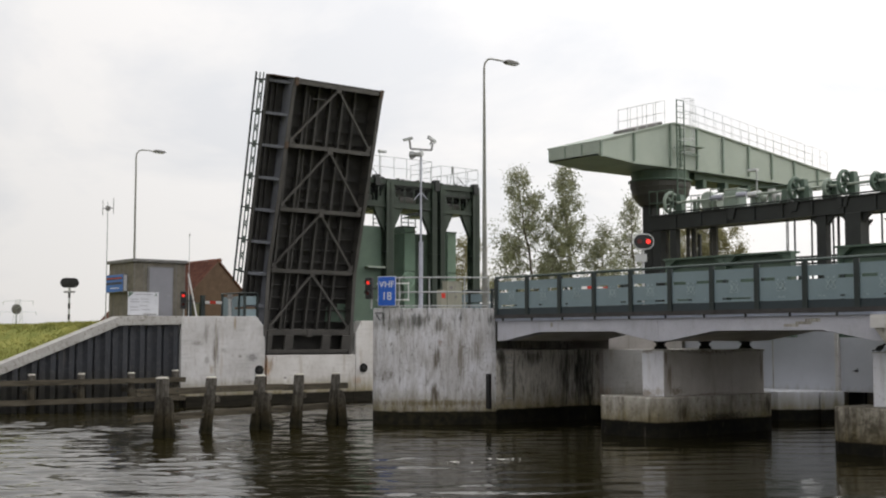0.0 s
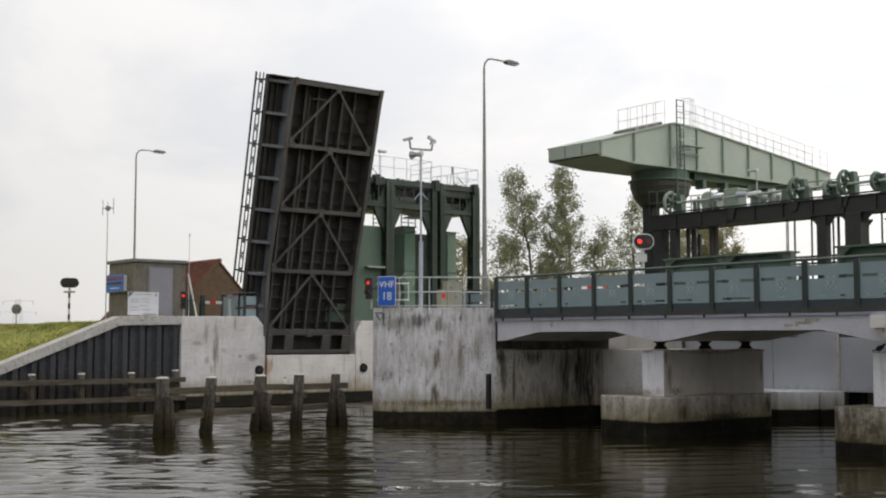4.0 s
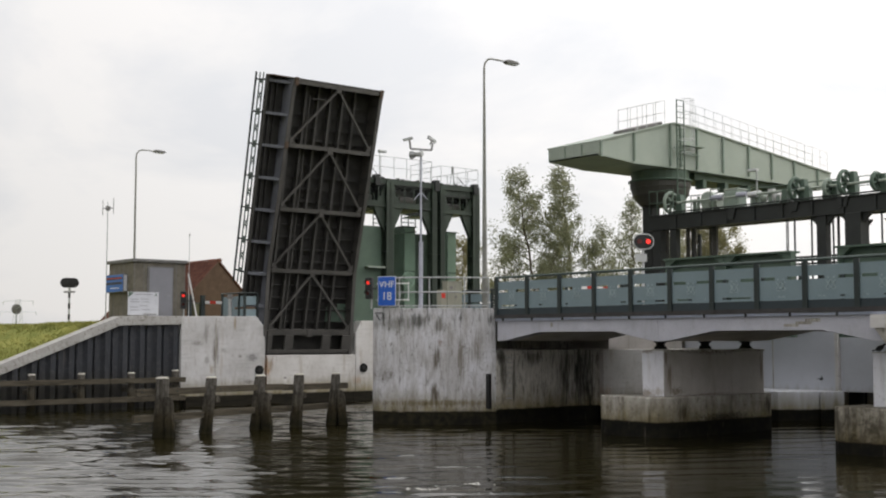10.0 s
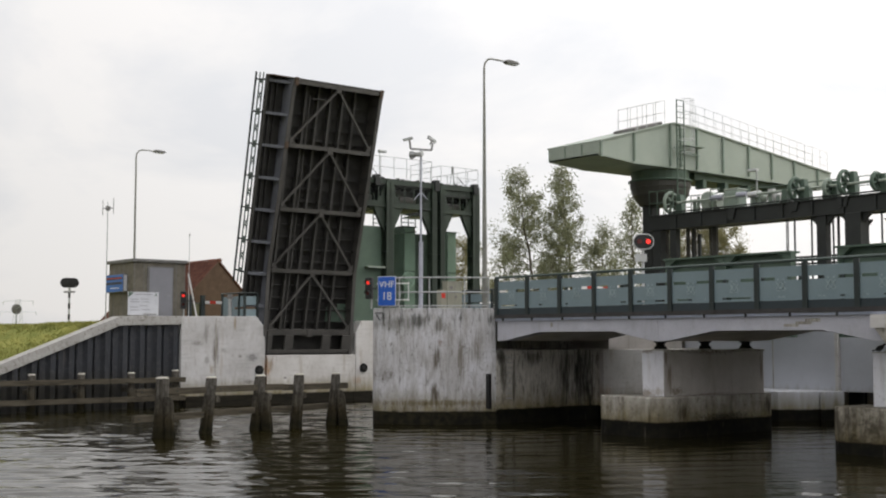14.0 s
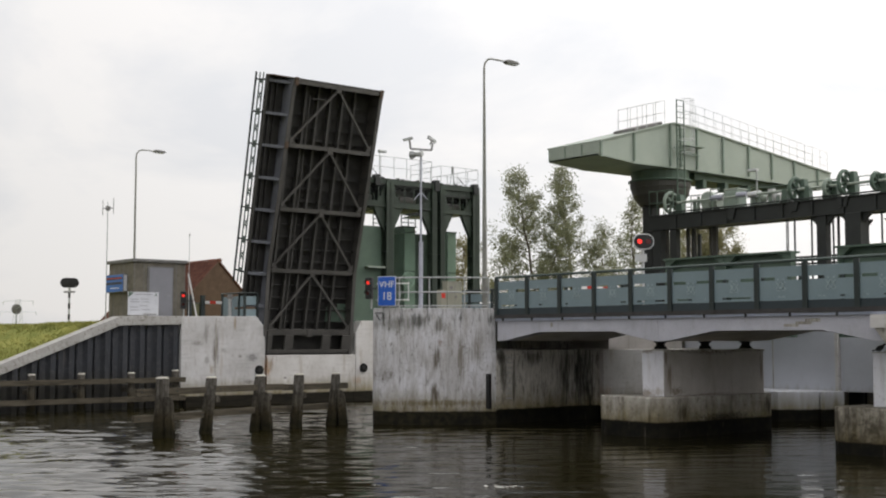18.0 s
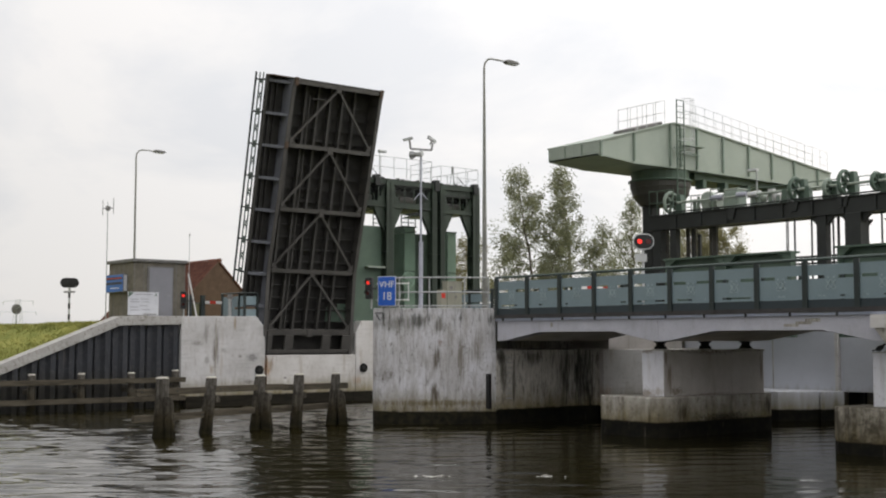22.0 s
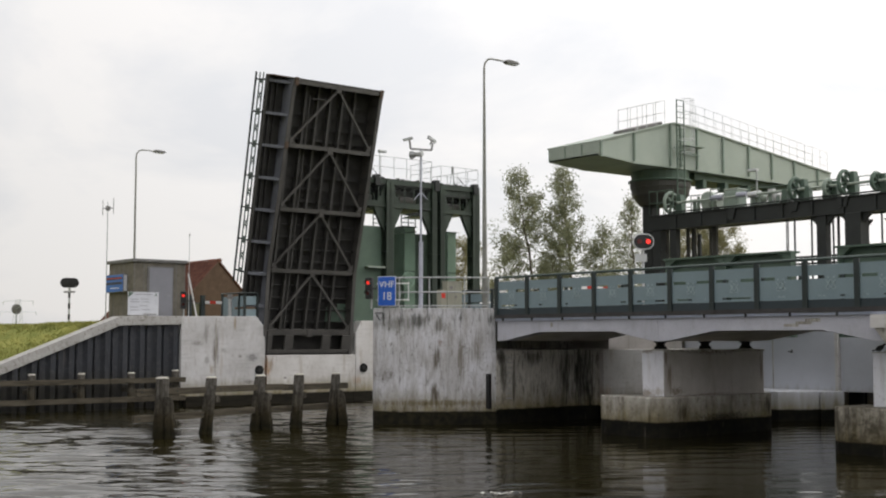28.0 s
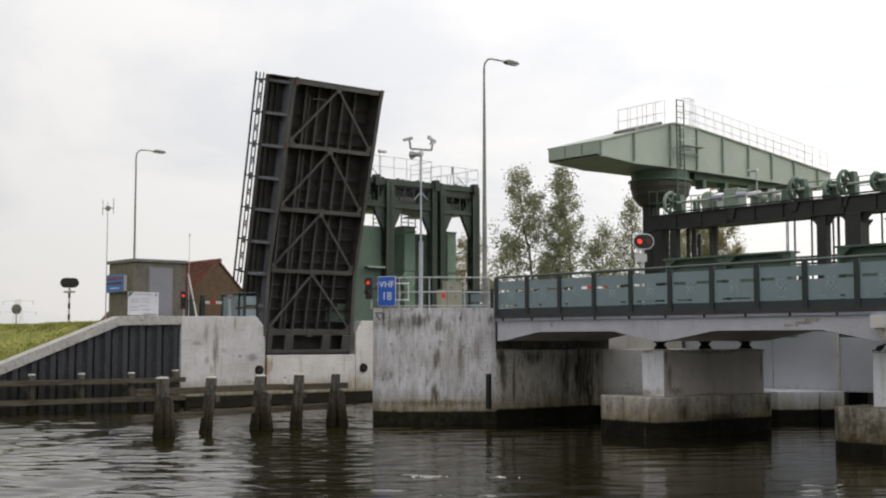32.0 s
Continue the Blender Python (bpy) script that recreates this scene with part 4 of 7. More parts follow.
# ---- fixed bridge ----
def build_deck():
    deck = thing("bridge_deck", pose(0, 0, 0), "white haunched concrete bridge deck with a dark edge", "bridge", kind="structure")

    def profile(a, b):
        pts = [(a + 0.004, 3.45), (a + 0.004, 2.77), (a + 0.45, 2.80), (a + 2.05, 3.07)]
        return pts + [(b - 1.75, 3.07), (b - 0.3, 2.80), (b - 0.004, 2.77), (b - 0.004, 3.45)]
    for a, b in ((0.0, 7.0), (7.0, 14.2), (14.2, 22.5)):
        part("girder", prism(profile(a, b), "y", 0.02, 0.42, bevel=0.015), GIRDER_CONCRETE, deck)
        part("girder", prism(profile(a, b), "y", 4.25, 4.65, bevel=0.015), SOFFIT, deck)
        part("soffit", prism([(x, min(z, 3.30) + 0.012) for x, z in profile(a + 0.03, b - 0.03)], "y", 0.42, 4.25), SOFFIT, deck, "grey stained concrete soffit")
    part("cantilever_slab", box(0.0, 22.5, 4.652, 6.35, 3.25, 3.45), SOFFIT, deck)
    part("edge_strip", box(0.0, 22.5, -0.06, 0.30, 3.452, 3.52), EDGE_BLUE, deck, "pale blue edge strip")
    part("edge_beam", box(0.0, 22.5, -0.10, 0.30, 3.524, 3.64), EDGE_GREY, deck, "grimy grey edge beam")
    part("edge_beam", box(0.0, 22.5, 6.1, 6.45, 3.452, 3.64), KICK, deck)
    part("roadway", box(0.0, 22.5, 0.3, 6.1, 3.46, 3.66), ASPHALT, deck, "worn asphalt roadway")
    part("abutment_block", box(22.5, 30, -0.1, 7.5, -2.5, 3.66), WHITE_CONCRETE, deck)
    for k in range(16):
        x = 0.4 + 1.5 * k * 0.93
        part("clip", box(x - 0.02, x + 0.02, -0.11, -0.062, 3.43, 3.53), BLACK, deck)
    # patches where the paint has come off
    for x0, x1, z0, z1 in ((11.3, 11.75, 3.16, 3.24), (11.65, 12.15, 3.22, 3.30), (11.95, 12.4, 3.28, 3.37), (2.55, 2.65, 3.22, 3.36)):
        part("bare_patch", box(x0, x1, 0.017, 0.03, z0, z1), BASE_CONCRETE, deck)
    part("drain_block", box(14.0, 14.6, -0.3, 0.02, 3.12, 3.44), WHITE_CONCRETE, deck)
    part("drain_bracket", prism([(14.08, 3.12), (14.6, 3.12), (14.6, 2.7), (14.4, 2.7)], "y", -0.25, 0.02), BASE_CONCRETE, deck)
    return deck


build_deck()


def build_column(x, left):
    pier = thing("bridge_pier", pose(x, 0, 0), "concrete bridge pier on a stained rounded base in the water", "pier", "piers under the fixed bridge", "structure")
    outline = [(left, 5.4), (left, 0.42), (left + 0.06, 0.16), (left + 0.24, 0.02), (left + 0.5, -0.03)]
    outline += [(0.25 + 0.6 * sin(pi * i / 14), 0.57 - 0.6 * cos(pi * i / 14)) for i in range(8)] + [(0.85, 4.95), (0.75, 5.25), (0.5, 5.4)]
    part("base", prism(outline, "z", -2.5, 1.16, bevel=0.04), BASE_CONCRETE if x < 10 else BASE_DARK, pier, "stained concrete base")
    part("column", box(-0.40, 0.42, 0.6, 5.35, 1.16, 2.52, bevel=0.03), COLUMN_CONCRETE, pier, "pale worn column")
    part("column_cap", box(-0.42, 0.44, 0.598, 5.37, 2.46, 2.521), BASE_CONCRETE, pier, "stained column top")
    part("end_face", box(-0.40, 0.42, 0.585, 0.598, 1.17, 2.50), END_LIT, pier, "white end face lightened for sky light")
    for y in (0.95, 3.0, 5.0):
        spool = bmesh.new()
        for z0, z1, r0, r1 in ((2.55, 2.60, 0.19, 0.19), (2.60, 2.65, 0.19, 0.13), (2.65, 2.71, 0.13, 0.13), (2.71, 2.76, 0.13, 0.20), (2.76, 2.81, 0.20, 0.20)):
            rod((0.0, y, z0), (0.0, y, z1), r0, r1, seg=14, bm=spool)
        bearing = part("bearing", spool, RUBBER, pier, "black bridge bearing")
        part("bearing_plate", box(-0.19, 0.19, y - 0.19, y + 0.19, 2.522, 2.55), BASE_CONCRETE, bearing)


build_column(6.28, -1.76)
build_column(13.9, -1.30)


def build_parapet(y, side):
    # on the far side the first panels are missing
    par = thing("parapet", pose(0, y, 3.64), "dark green parapet with slotted blue-green panels along the bridge", "parapet", "bridge parapets")
    part("top_rail", rod((-0.05, 0, 1.24), (22.5, 0, 1.24), 0.040, seg=10), RAIL_TOP, par, "worn dark green top rail")
    count = 15
    post = bmesh.new()
    box(-0.05, 0.05, -0.035, 0.06, -0.08, 1.22, bm=post)
    box(-0.075, 0.075, -0.05, -0.035, -0.1, 1.20, bm=post)
    first = part("post", post, RAIL_GREEN, par)
    for k in range(1, count + 1):
        ob = new("post", first.data)
        ob.parent = par
        ob.location = (1.5 * k, 0, 0)
    # one panel with its slots and pressed ornament
    pan = bmesh.new()
    t0, t1 = 0.0, 0.022
    for x0, x1, z0, z1 in ((0.06, 1.44, 0.822, 1.10), (0.06, 0.11, 0.735, 0.822), (0.56, 0.94, 0.735, 0.822), (1.39, 1.44, 0.735, 0.822),
                           (0.06, 1.44, 0.325, 0.735), (0.06, 0.22, 0.275, 0.325), (1.28, 1.44, 0.275, 0.325), (0.06, 1.44, 0.215, 0.275)):
        box(x0, x1, t0, t1, z0, z1, bm=pan)
    bmesh.ops.remove_doubles(pan, verts=pan.verts, dist=0.0005)
    motif = bmesh.new()
    for cx, tilt in ((0.665, 1), (0.835, -1)):
        for sx in (-1, 1):
            low, high = (0.055, 0.075) if sx == tilt else (0.075, 0.055)
            bar((cx - sx * low, -0.006 - 0.003 * sx, 0.50), (cx + sx * high, -0.006 - 0.003 * sx, 0.70), 0.030, 0.014, bm=motif, upward=(0, 1, 0))
        rod((cx, -0.014, 0.76), (cx, 0.0, 0.76), 0.026, seg=8, bm=motif)
        box(cx - 0.05, cx + 0.05, -0.012, 0.0, 0.455, 0.48, bm=motif)
    pm = part("panel", pan, PANEL, par)
    mm = part("ornament", motif, PANEL_PALE, pm)
    km = part("kick_plate", box(0.06, 1.44, -0.01, 0.01, -0.04, 0.205), KICK, par)
    for k in range(1, count):
        for src in (pm, km):
            if side > 0 and k in (1, 3) and src is pm:
                continue
            ob = new(src.name.split(".")[0], src.data)
            ob.parent = par
            ob.location = (1.5 * k, 0, 0)
            if src is pm:
                o2 = new("ornament", mm.data)
                o2.parent = ob


build_parapet(0.0, -1)
build_parapet(6.3, 1)


# ---- bascule leaf ----
def build_leaf():
    lean = 11.3
    m = Matrix.Translation((-15.9, 0, 2.2)) @ Matrix.Rotation(radians(-(90 - lean)), 4, "Y")
    leaf = thing("bascule_leaf", m, "raised bascule bridge leaf of dull grey steel seen from beneath", "bridge leaf")
    L, y0, y1 = 12.02, 0.50, 5.06
    cross = [0.95, 3.62, 6.35, 9.15, L - 0.12]
    knee = cross[1]

    def under(x):
        """Height of the girders' lower edge, which is deepest at the tail."""
        return 0.45 * (L - x) / (L - knee) if x > knee else 0.05 + 0.40 * max(x, 0.0) / knee

    for y in (y0, y1):
        g = bmesh.new()
        prism([(-0.2, under(0)), (knee, under(knee)), (L, 0), (L, 0.04), (knee, under(knee) + 0.04), (-0.2, under(0) + 0.04)], "y", y - 0.085, y + 0.085, bm=g)
        prism([(-0.2, under(0) + 0.042), (knee, under(knee) + 0.042), (L, 0.042), (L, 0.90), (-0.2, 0.90)], "y", y - 0.012, y + 0.012, bm=g)
        girder = part("main_girder", g, LEAF_STEEL, leaf)
        for k in range(18):
            x = 0.6 + k * 0.67
            z = under(x) + 0.045
            part("stiffener", box(x - 0.01, x + 0.01, y + 0.013, y + 0.12, z, 0.88) if y == y0 else box(x - 0.01, x + 0.01, y - 0.12, y - 0.013, z, 0.88), LEAF_SHADED, girder)
    part("web_face", prism([(0.0, under(0) + 0.05), (knee, under(knee) + 0.05), (L, 0.05), (L, 0.86), (0.0, 0.86)], "y", y0 - 0.03, y0 - 0.016), LEAF_BLUE, leaf, "blue-grey outer girder face")
    for x in cross:
        g = bmesh.new()
        z = under(x)
        box(x - 0.09, x + 0.09, y0 + 0.145, y1 - 0.145, z + 0.005, z + 0.035, bm=g)
        box(x - 0.012, x + 0.012, y0 + 0.02, y1 - 0.02, z + 0.04, 0.88, bm=g)
        part("cross_girder", g, LEAF_STEEL, leaf)
        mid = (y0 + y1) / 2
        part("gusset", prism([(x - 0.24, mid - 0.13), (x + 0.12, mid - 0.13), (x + 0.12, mid + 0.13), (x - 0.24, mid + 0.13)], "z", z - 0.012, z + 0.002), LEAF_STEEL, leaf)
    for a, b in zip(cross, cross[1:]):
        mid = (y0 + y1) / 2
        za, zb = under(a) + 0.06, under(b) + 0.06
        part("diagonal", bar((b - 0.12, mid, zb), (a + 0.15, y0 + 0.16, za), 0.095, 0.07), LEAF_STEEL, leaf)
        part("diagonal", bar((b - 0.12, mid, zb), (a + 0.15, y1 - 0.16, za), 0.095, 0.07), LEAF_STEEL, leaf)
        for sy in (y0 + 0.14, y1 - 0.14):
            s = 1 if sy < mid else -1
            part("gusset", prism([(a + 0.11, sy), (a + 0.42, sy), (a + 0.11, sy + s * 0.30)], "z", za - 0.052, za - 0.04), LEAF_STEEL, leaf)
    for k in range(6):
        y = y0 + 0.35 + k * 0.645
        g = bmesh.new()
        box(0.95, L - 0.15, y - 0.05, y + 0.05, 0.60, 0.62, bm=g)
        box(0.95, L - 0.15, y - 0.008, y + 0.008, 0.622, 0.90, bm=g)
        part("stringer", g, LEAF_HALF_SHADED, leaf)
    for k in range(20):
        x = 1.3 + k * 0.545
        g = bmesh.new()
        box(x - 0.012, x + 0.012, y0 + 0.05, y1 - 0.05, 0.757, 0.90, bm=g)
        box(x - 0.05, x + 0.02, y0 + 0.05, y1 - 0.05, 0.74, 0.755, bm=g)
        part("deck_rib", g, LEAF_SHADED, leaf)
    part("deck_plate", box(0.0, L + 0.02, y0 - 0.03, y1 + 0.25, 0.905, 0.95), LEAF_SHADED, leaf)
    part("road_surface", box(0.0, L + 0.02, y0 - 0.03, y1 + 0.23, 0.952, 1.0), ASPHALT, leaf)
    part("footway_plate", box(2.3, L + 0.02, y0 - 0.90, y0 - 0.034, 0.905, 1.0), LEAF_SHADED, leaf)
    # tail beam with its three openings
    for a, b in ((0.0, 0.14), (0.80, 0.95)):
        part("tail_beam", box(a, b, y0 + 0.145, y1 - 0.145, under(b), under(b) + 0.10), LEAF_STEEL, leaf)
    for a, b in ((0.145, 0.36), (1.02, 1.46), (2.98, 3.42), (4.06, 4.5)):
        part("tail_post", box(0.145, 0.795, y0 + a, y0 + b, under(0.5), under(0.5) + 0.09), LEAF_STEEL, leaf)
    part("tail_plate", box(-0.2, 0.95, y0 + 0.1, y1 - 0.1, 0.66, 0.70), LEAF_SHADED, leaf)
    part("tip_edge", box(L, L + 0.05, y0 - 0.90, y1 + 0.2, 0.42, 0.97), SHOE, leaf, "worn rusty tip edge")
    part("tip_flange", box(L - 0.01, L + 0.03, y0 - 0.1, y1 + 0.14, 0.0, 0.4), LEAF_STEEL, leaf)
    for y in (y0 + 0.06, y1 - 0.02):
        part("tip_bearing", box(L - 0.30, L + 0.06, y - 0.08, y + 0.10, -0.035, 0.0), SHOE, leaf, "rusty bearing shoe")
    part("rust_plate", box(cross[3] - 0.16, cross[3] + 0.14, y0 - 0.10, y0 + 0.10, under(cross[3]) - 0.016, under(cross[3]) - 0.004), SHOE, leaf, "rust-stained splice plate")
    # footway brackets and edge
    for k in range(8):
        x = L - 0.20 - 1.40 * k
        part("footway_bracket", prism([(y0 - 0.032, max(0.30, under(x) + 0.10)), (y0 - 0.032, 0.90), (y0 - 0.86, 0.90), (y0 - 0.86, 0.76)], "x", x - 0.06, x + 0.06), LEAF_BLUE, leaf)
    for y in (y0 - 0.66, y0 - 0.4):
        part("footway_stringer", box(2.3, L - 0.05, y - 0.03, y + 0.03, 0.78, 0.90), LEAF_SHADED, leaf)
    part("footway_fascia", box(2.3, L, y0 - 0.90, y0 - 0.875, 0.72, 1.0), LEAF_SHADED, leaf)
    part("cable_tray", rod((1.0, y0 + 1.18, 0.60), (L - 0.6, y0 + 1.18, 0.60), 0.04), LEAF_HALF_SHADED, leaf)
    part("conduit", pipe([(L - 0.75, y0 + 1.30, 0.55), (L - 0.75, y0 + 2.0, 0.55)], 0.045), LEAF_STEEL, leaf)
    # railing on the footway's edge
    rail = part("railing", box(2.9, L + 0.12, y0 - 0.90, y0 - 0.84, 1.86, 1.94), RAIL_GREEN, leaf, "dark green footway railing")
    for z in (1.25, 1.55):
        part("rail", box(2.9, L + 0.10, y0 - 0.885, y0 - 0.855, z - 0.034, z + 0.034), RAIL_TOP, rail)
    for k in range(7):
        x = L - 0.20 - 1.40 * k
        part("rail_post", box(x - 0.035, x + 0.035, y0 - 0.90, y0 - 0.85, 0.95, 1.86), RAIL_GREEN, rail)
        if k < 6:
            g = bmesh.new()
            for s in (-1, 1):
                bar((x - 0.70 - 0.22, y0 - 0.87, 1.40 - s * 0.14), (x - 0.70 + 0.22, y0 - 0.87, 1.40 + s * 0.14), 0.02, 0.05, bm=g, upward=(0, 0, 1))
            for e in (0.09, 1.31):
                part("rail_plate", box(x - e - 0.06, x - e + 0.06, y0 - 0.884, y0 - 0.858, 1.27, 1.53), RAIL_TOP, rail)
            part("rail_ornament", g, RAIL_TOP, rail)
    return leaf


build_leaf()


# ---- gate tower beside the leaf ----
def lattice_rail(name, pts, h, parent, mat, spacing=1.3, rails=(1.0, 0.52), r=0.02):
    """A tube railing along a line of points, as one part with its posts and rails beneath it."""
    top = part(name, pipe([Vector(p) + Vector((0, 0, h * rails[0])) for p in pts], r), mat, parent)
    for k in rails[1:]:
        part("rail", pipe([Vector(p) + Vector((0, 0, h * k)) for p in pts], r * 0.8), mat, top)
    for a, b in zip(pts, pts[1:]):
        a, b = Vector(a), Vector(b)
        n = max(1, round((b - a).length / spacing))
        for i in range(n + (1 if b == Vector(pts[-1]) else 0)):
            p = a.lerp(b, i / n)
            part("post", rod(p, p + Vector((0, 0, h)), r, seg=6), mat, top)
    return top


def build_gate_tower():
    tower = thing("gate_tower", pose(-16.3, 6.3, 3.6), "dark green steel lifting tower with flared column heads", "tower")
    spots = [(0.0, 1.1, 0.22), (0.0, 3.80, 0.14), (0.0, 4.32, 0.14), (0.0, 6.48, 0.22), (-3.3, 1.1, 0.2), (-3.3, 6.45, 0.2)]
    for x, y, w in spots:
        g = bmesh.new()
        box(-0.24, 0.24, -0.02, 0.02, 0, 6.85, bm=g)
        box(0.20, 0.24, -w, w, 0, 6.85, bm=g)
        box(-0.24, -0.20, -w, w, 0, 6.85, bm=g)
        for k in range(5):
            box(-0.2, 0.2, -w, w, 0.8 + 1.3 * k, 0.83 + 1.3 * k, bm=g)
        col = part("column", g, DARK_GREEN, tower)
        col.location = (x, y, 0)
    # head boxes over each bay, their recess plates near-black to paint in the shade
    for y0, y1, low, a, b in ((-1.2, 0.88, 5.60, 5.80, 6.52), (1.32, 3.66, 5.60, 5.80, 6.52), (4.46, 6.26, 5.52, 5.66, 6.26)):
        g = bmesh.new()
        prism([(y0, low), (y1, low), (y1 - 0.30, a), (y0 + 0.30, a)], "x", -0.04, 0.10, bm=g)
        prism([(y0, 6.85), (y1, 6.85), (y1 - 0.10, b), (y0 + 0.10, b)], "x", -0.04, 0.10, bm=g)
        prism([(y0, low), (y0 + 0.30, a), (y0 + 0.10, b), (y0, 6.85)], "x", -0.04, 0.10, bm=g)
        prism([(y1, low), (y1 - 0.30, a), (y1 - 0.10, b), (y1, 6.85)], "x", -0.04, 0.10, bm=g)
        bay = part("head_frame", g, DARK_GREEN, tower)
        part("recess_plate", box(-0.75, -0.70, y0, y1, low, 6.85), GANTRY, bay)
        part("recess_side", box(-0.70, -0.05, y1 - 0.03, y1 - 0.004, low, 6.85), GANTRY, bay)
        part("back_plate", box(-3.3, -3.2, y0, y1, low + 0.1, 6.85), DARK_GREEN, bay)
        part("soffit_plate", box(-3.2, 0.12, y0, y1, low - 0.06, low - 0.004), DARK_GREEN, bay)
        part("lip", box(0.102, 0.16, y0, y1, low - 0.08, low + 0.02), DARK_GREEN, bay)
        part("lip", box(0.102, 0.15, y0, y1, b + 0.03, b + 0.09), GANTRY, bay)
        mid = (y0 + y1) / 2
        part("sheave", rod((-0.45, mid - 0.5, a + 0.12), (-0.45, mid + 0.5, a + 0.12), 0.24, seg=16), DRUM, bay)
        for s in (-0.62, 0.62):
            part("sheave_bearing", box(-0.62, -0.2, mid + s - 0.05, mid + s + 0.05, a - 0.1, a + 0.4), DARK_GREEN, bay)
        for s, e in ((y0, 1), (y1, -1)):
            part("knee_plate", prism([(s, low - 0.07), (s + e * 0.66, low - 0.07), (s + e * 0.52, low - 0.30), (s + e * 0.14, low - 1.05), (s, low - 1.25)], "x", -0.12, 0.08), DARK_GREEN, bay)
        for k in range(3):
            x = -2.7 + k * 0.85
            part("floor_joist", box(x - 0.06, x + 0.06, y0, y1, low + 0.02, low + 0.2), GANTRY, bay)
        # sheave housings, cheek plates and cable clamps fill the recess unevenly
        rng = random.Random(int(100 + 10 * y0))
        span = y1 - y0
        for k in range(5):
            u = y0 + span * (0.12 + 0.16 * k) + rng.uniform(-0.04, 0.04)
            w, hh = rng.uniform(0.10, 0.22), rng.uniform(0.15, 0.45)
            part("cheek_plate", box(-0.65, -0.30 - 0.1 * rng.random(), u, u + w, a + 0.02, a + 0.02 + hh), DRUM if k % 2 else GANTRY, bay)
            part("hanger", box(-0.4, -0.02, u + w + 0.03, u + w + 0.12, b - rng.uniform(0.04, 0.12), b), GANTRY, bay)
        for s, e in ((y0 + 0.10, 1), (y1 - 0.10, -1)):
            for k in range(3):
                wide, z0 = 0.34 - 0.11 * k, a + 0.02 + 0.11 * k
                part("stepped_plate", box(-0.02, 0.09, min(s, s + e * wide), max(s, s + e * wide), z0, z0 + 0.108), DARK_GREEN, bay)
        for k in range(4):
            part("rivet_strip", box(0.102, 0.118, y0 + 0.1 + k * span / 4, y0 + 0.16 + k * span / 4, low + 0.1, 6.8), DARK_GREEN, bay)
    part("deck_edge", box(0.11, 0.2, -1.2, 6.7, 6.62, 6.88), DARK_GREEN, tower)
    for k in range(26):
        y = -1.1 + k * 0.3
        part("edge_clamp", box(0.05, 0.24, y - 0.04, y + 0.04, 6.84, 6.87 + 0.025 * ((k * 7) % 4)), GANTRY, tower)
    for s in (-0.16, 0.16):
        part("tripod_leg", rod((0.0, 5.1 + s, 6.88), (0.0, 5.1, 7.72), 0.02, seg=5), GALVANISED, tower)
    part("tripod_head", rod((0.0, 5.1, 7.55), (0.0, 5.1, 7.85), 0.05, seg=8), GALVANISED, tower)
    for y, reach, z in ((0.78, -0.7, 7.45), (5.95, -0.5, 7.3)):
        part("cable_arm", pipe([(0.05, y, 6.95), (0.05, y + reach * 0.4, 7.0), (0.05, y + reach, z)], 0.022, seg=6), GANTRY, tower)
    for y in (0.3, 3.9, 6.4):
        part("knuckle", box(0.0, 0.34, y - 0.14, y + 0.14, 6.5, 7.02), GANTRY, tower)
    lattice_rail("railing", [(-3.2, -0.9, 6.9), (0.1, -0.9, 6.9), (0.1, 3.7, 6.9), (-1.6, 3.7, 6.9)], 1.05, tower, GALVANISED, 0.8, r=0.014)
    lattice_rail("railing", [(-1.6, 4.3, 6.75), (0.1, 4.3, 6.75), (0.1, 6.7, 6.75), (-3.2, 6.7, 6.75)], 1.05, tower, GALVANISED, 0.9, r=0.014)
    lamp = part("lamp_mast", pipe([(0.0, 0.62, 6.9), (0.0, 0.62, 8.15)], 0.022), GALVANISED, tower)
    part("lamp_head", box(-0.1, 0.1, 0.55, 0.98, 8.13, 8.27, bevel=0.05), LIGHT_METAL, lamp)
    # sheet casings between the columns
    for x0, y0, y1, h in ((-1.9, 2.85, 3.58, 4.75), (-1.9, 5.6, 6.2, 4.62)):
        cab = part("cabinet", box(x0, x0 + 0.85, y0, y1, 0, h, bevel=0.02), CASING, tower, "pale green sheet metal casing")
        part("seam", box(x0 + 0.852, x0 + 0.865, y0, y1, 2.55, 2.61), MID_GREEN, cab)
        part("edge_angle", box(x0 + 0.852, x0 + 0.88, y0, y0 + 0.05, 0, h - 0.1), MID_GREEN, cab)
        part("casing_lid", box(x0 - 0.05, x0 + 0.9, y0 - 0.04, y1 + 0.04, h, h + 0.06), MID_GREEN, cab)
    lattice_rail("platform_railing", [(-1.1, 2.75, 4.80), (-1.1, 3.62, 4.80)], 0.60, tower, MID_GREEN, 0.45, (1.0, 0.66, 0.33), r=0.028)
    lattice_rail("platform_railing", [(-1.6, 1.4, 4.70), (-1.6, 2.7, 4.70)], 0.65, tower, MID_GREEN, 0.45, (1.0, 0.66, 0.33), r=0.028)
    part("casing_wall", box(-2.8, -2.0, 1.3, 2.5, 0, 4.7, bevel=0.02), MID_GREEN, tower, "mid green sheet metal casing")
    part("casing_wall", box(-3.1, -2.3, 3.0, 5.5, 0, 4.6, bevel=0.02), MID_GREEN, tower, "mid green sheet metal casing")
    part("platform_rail", pipe([(-1.0, 1.4, 4.3), (-1.0, 3.6, 4.55)], 0.03), MID_GREEN, tower)
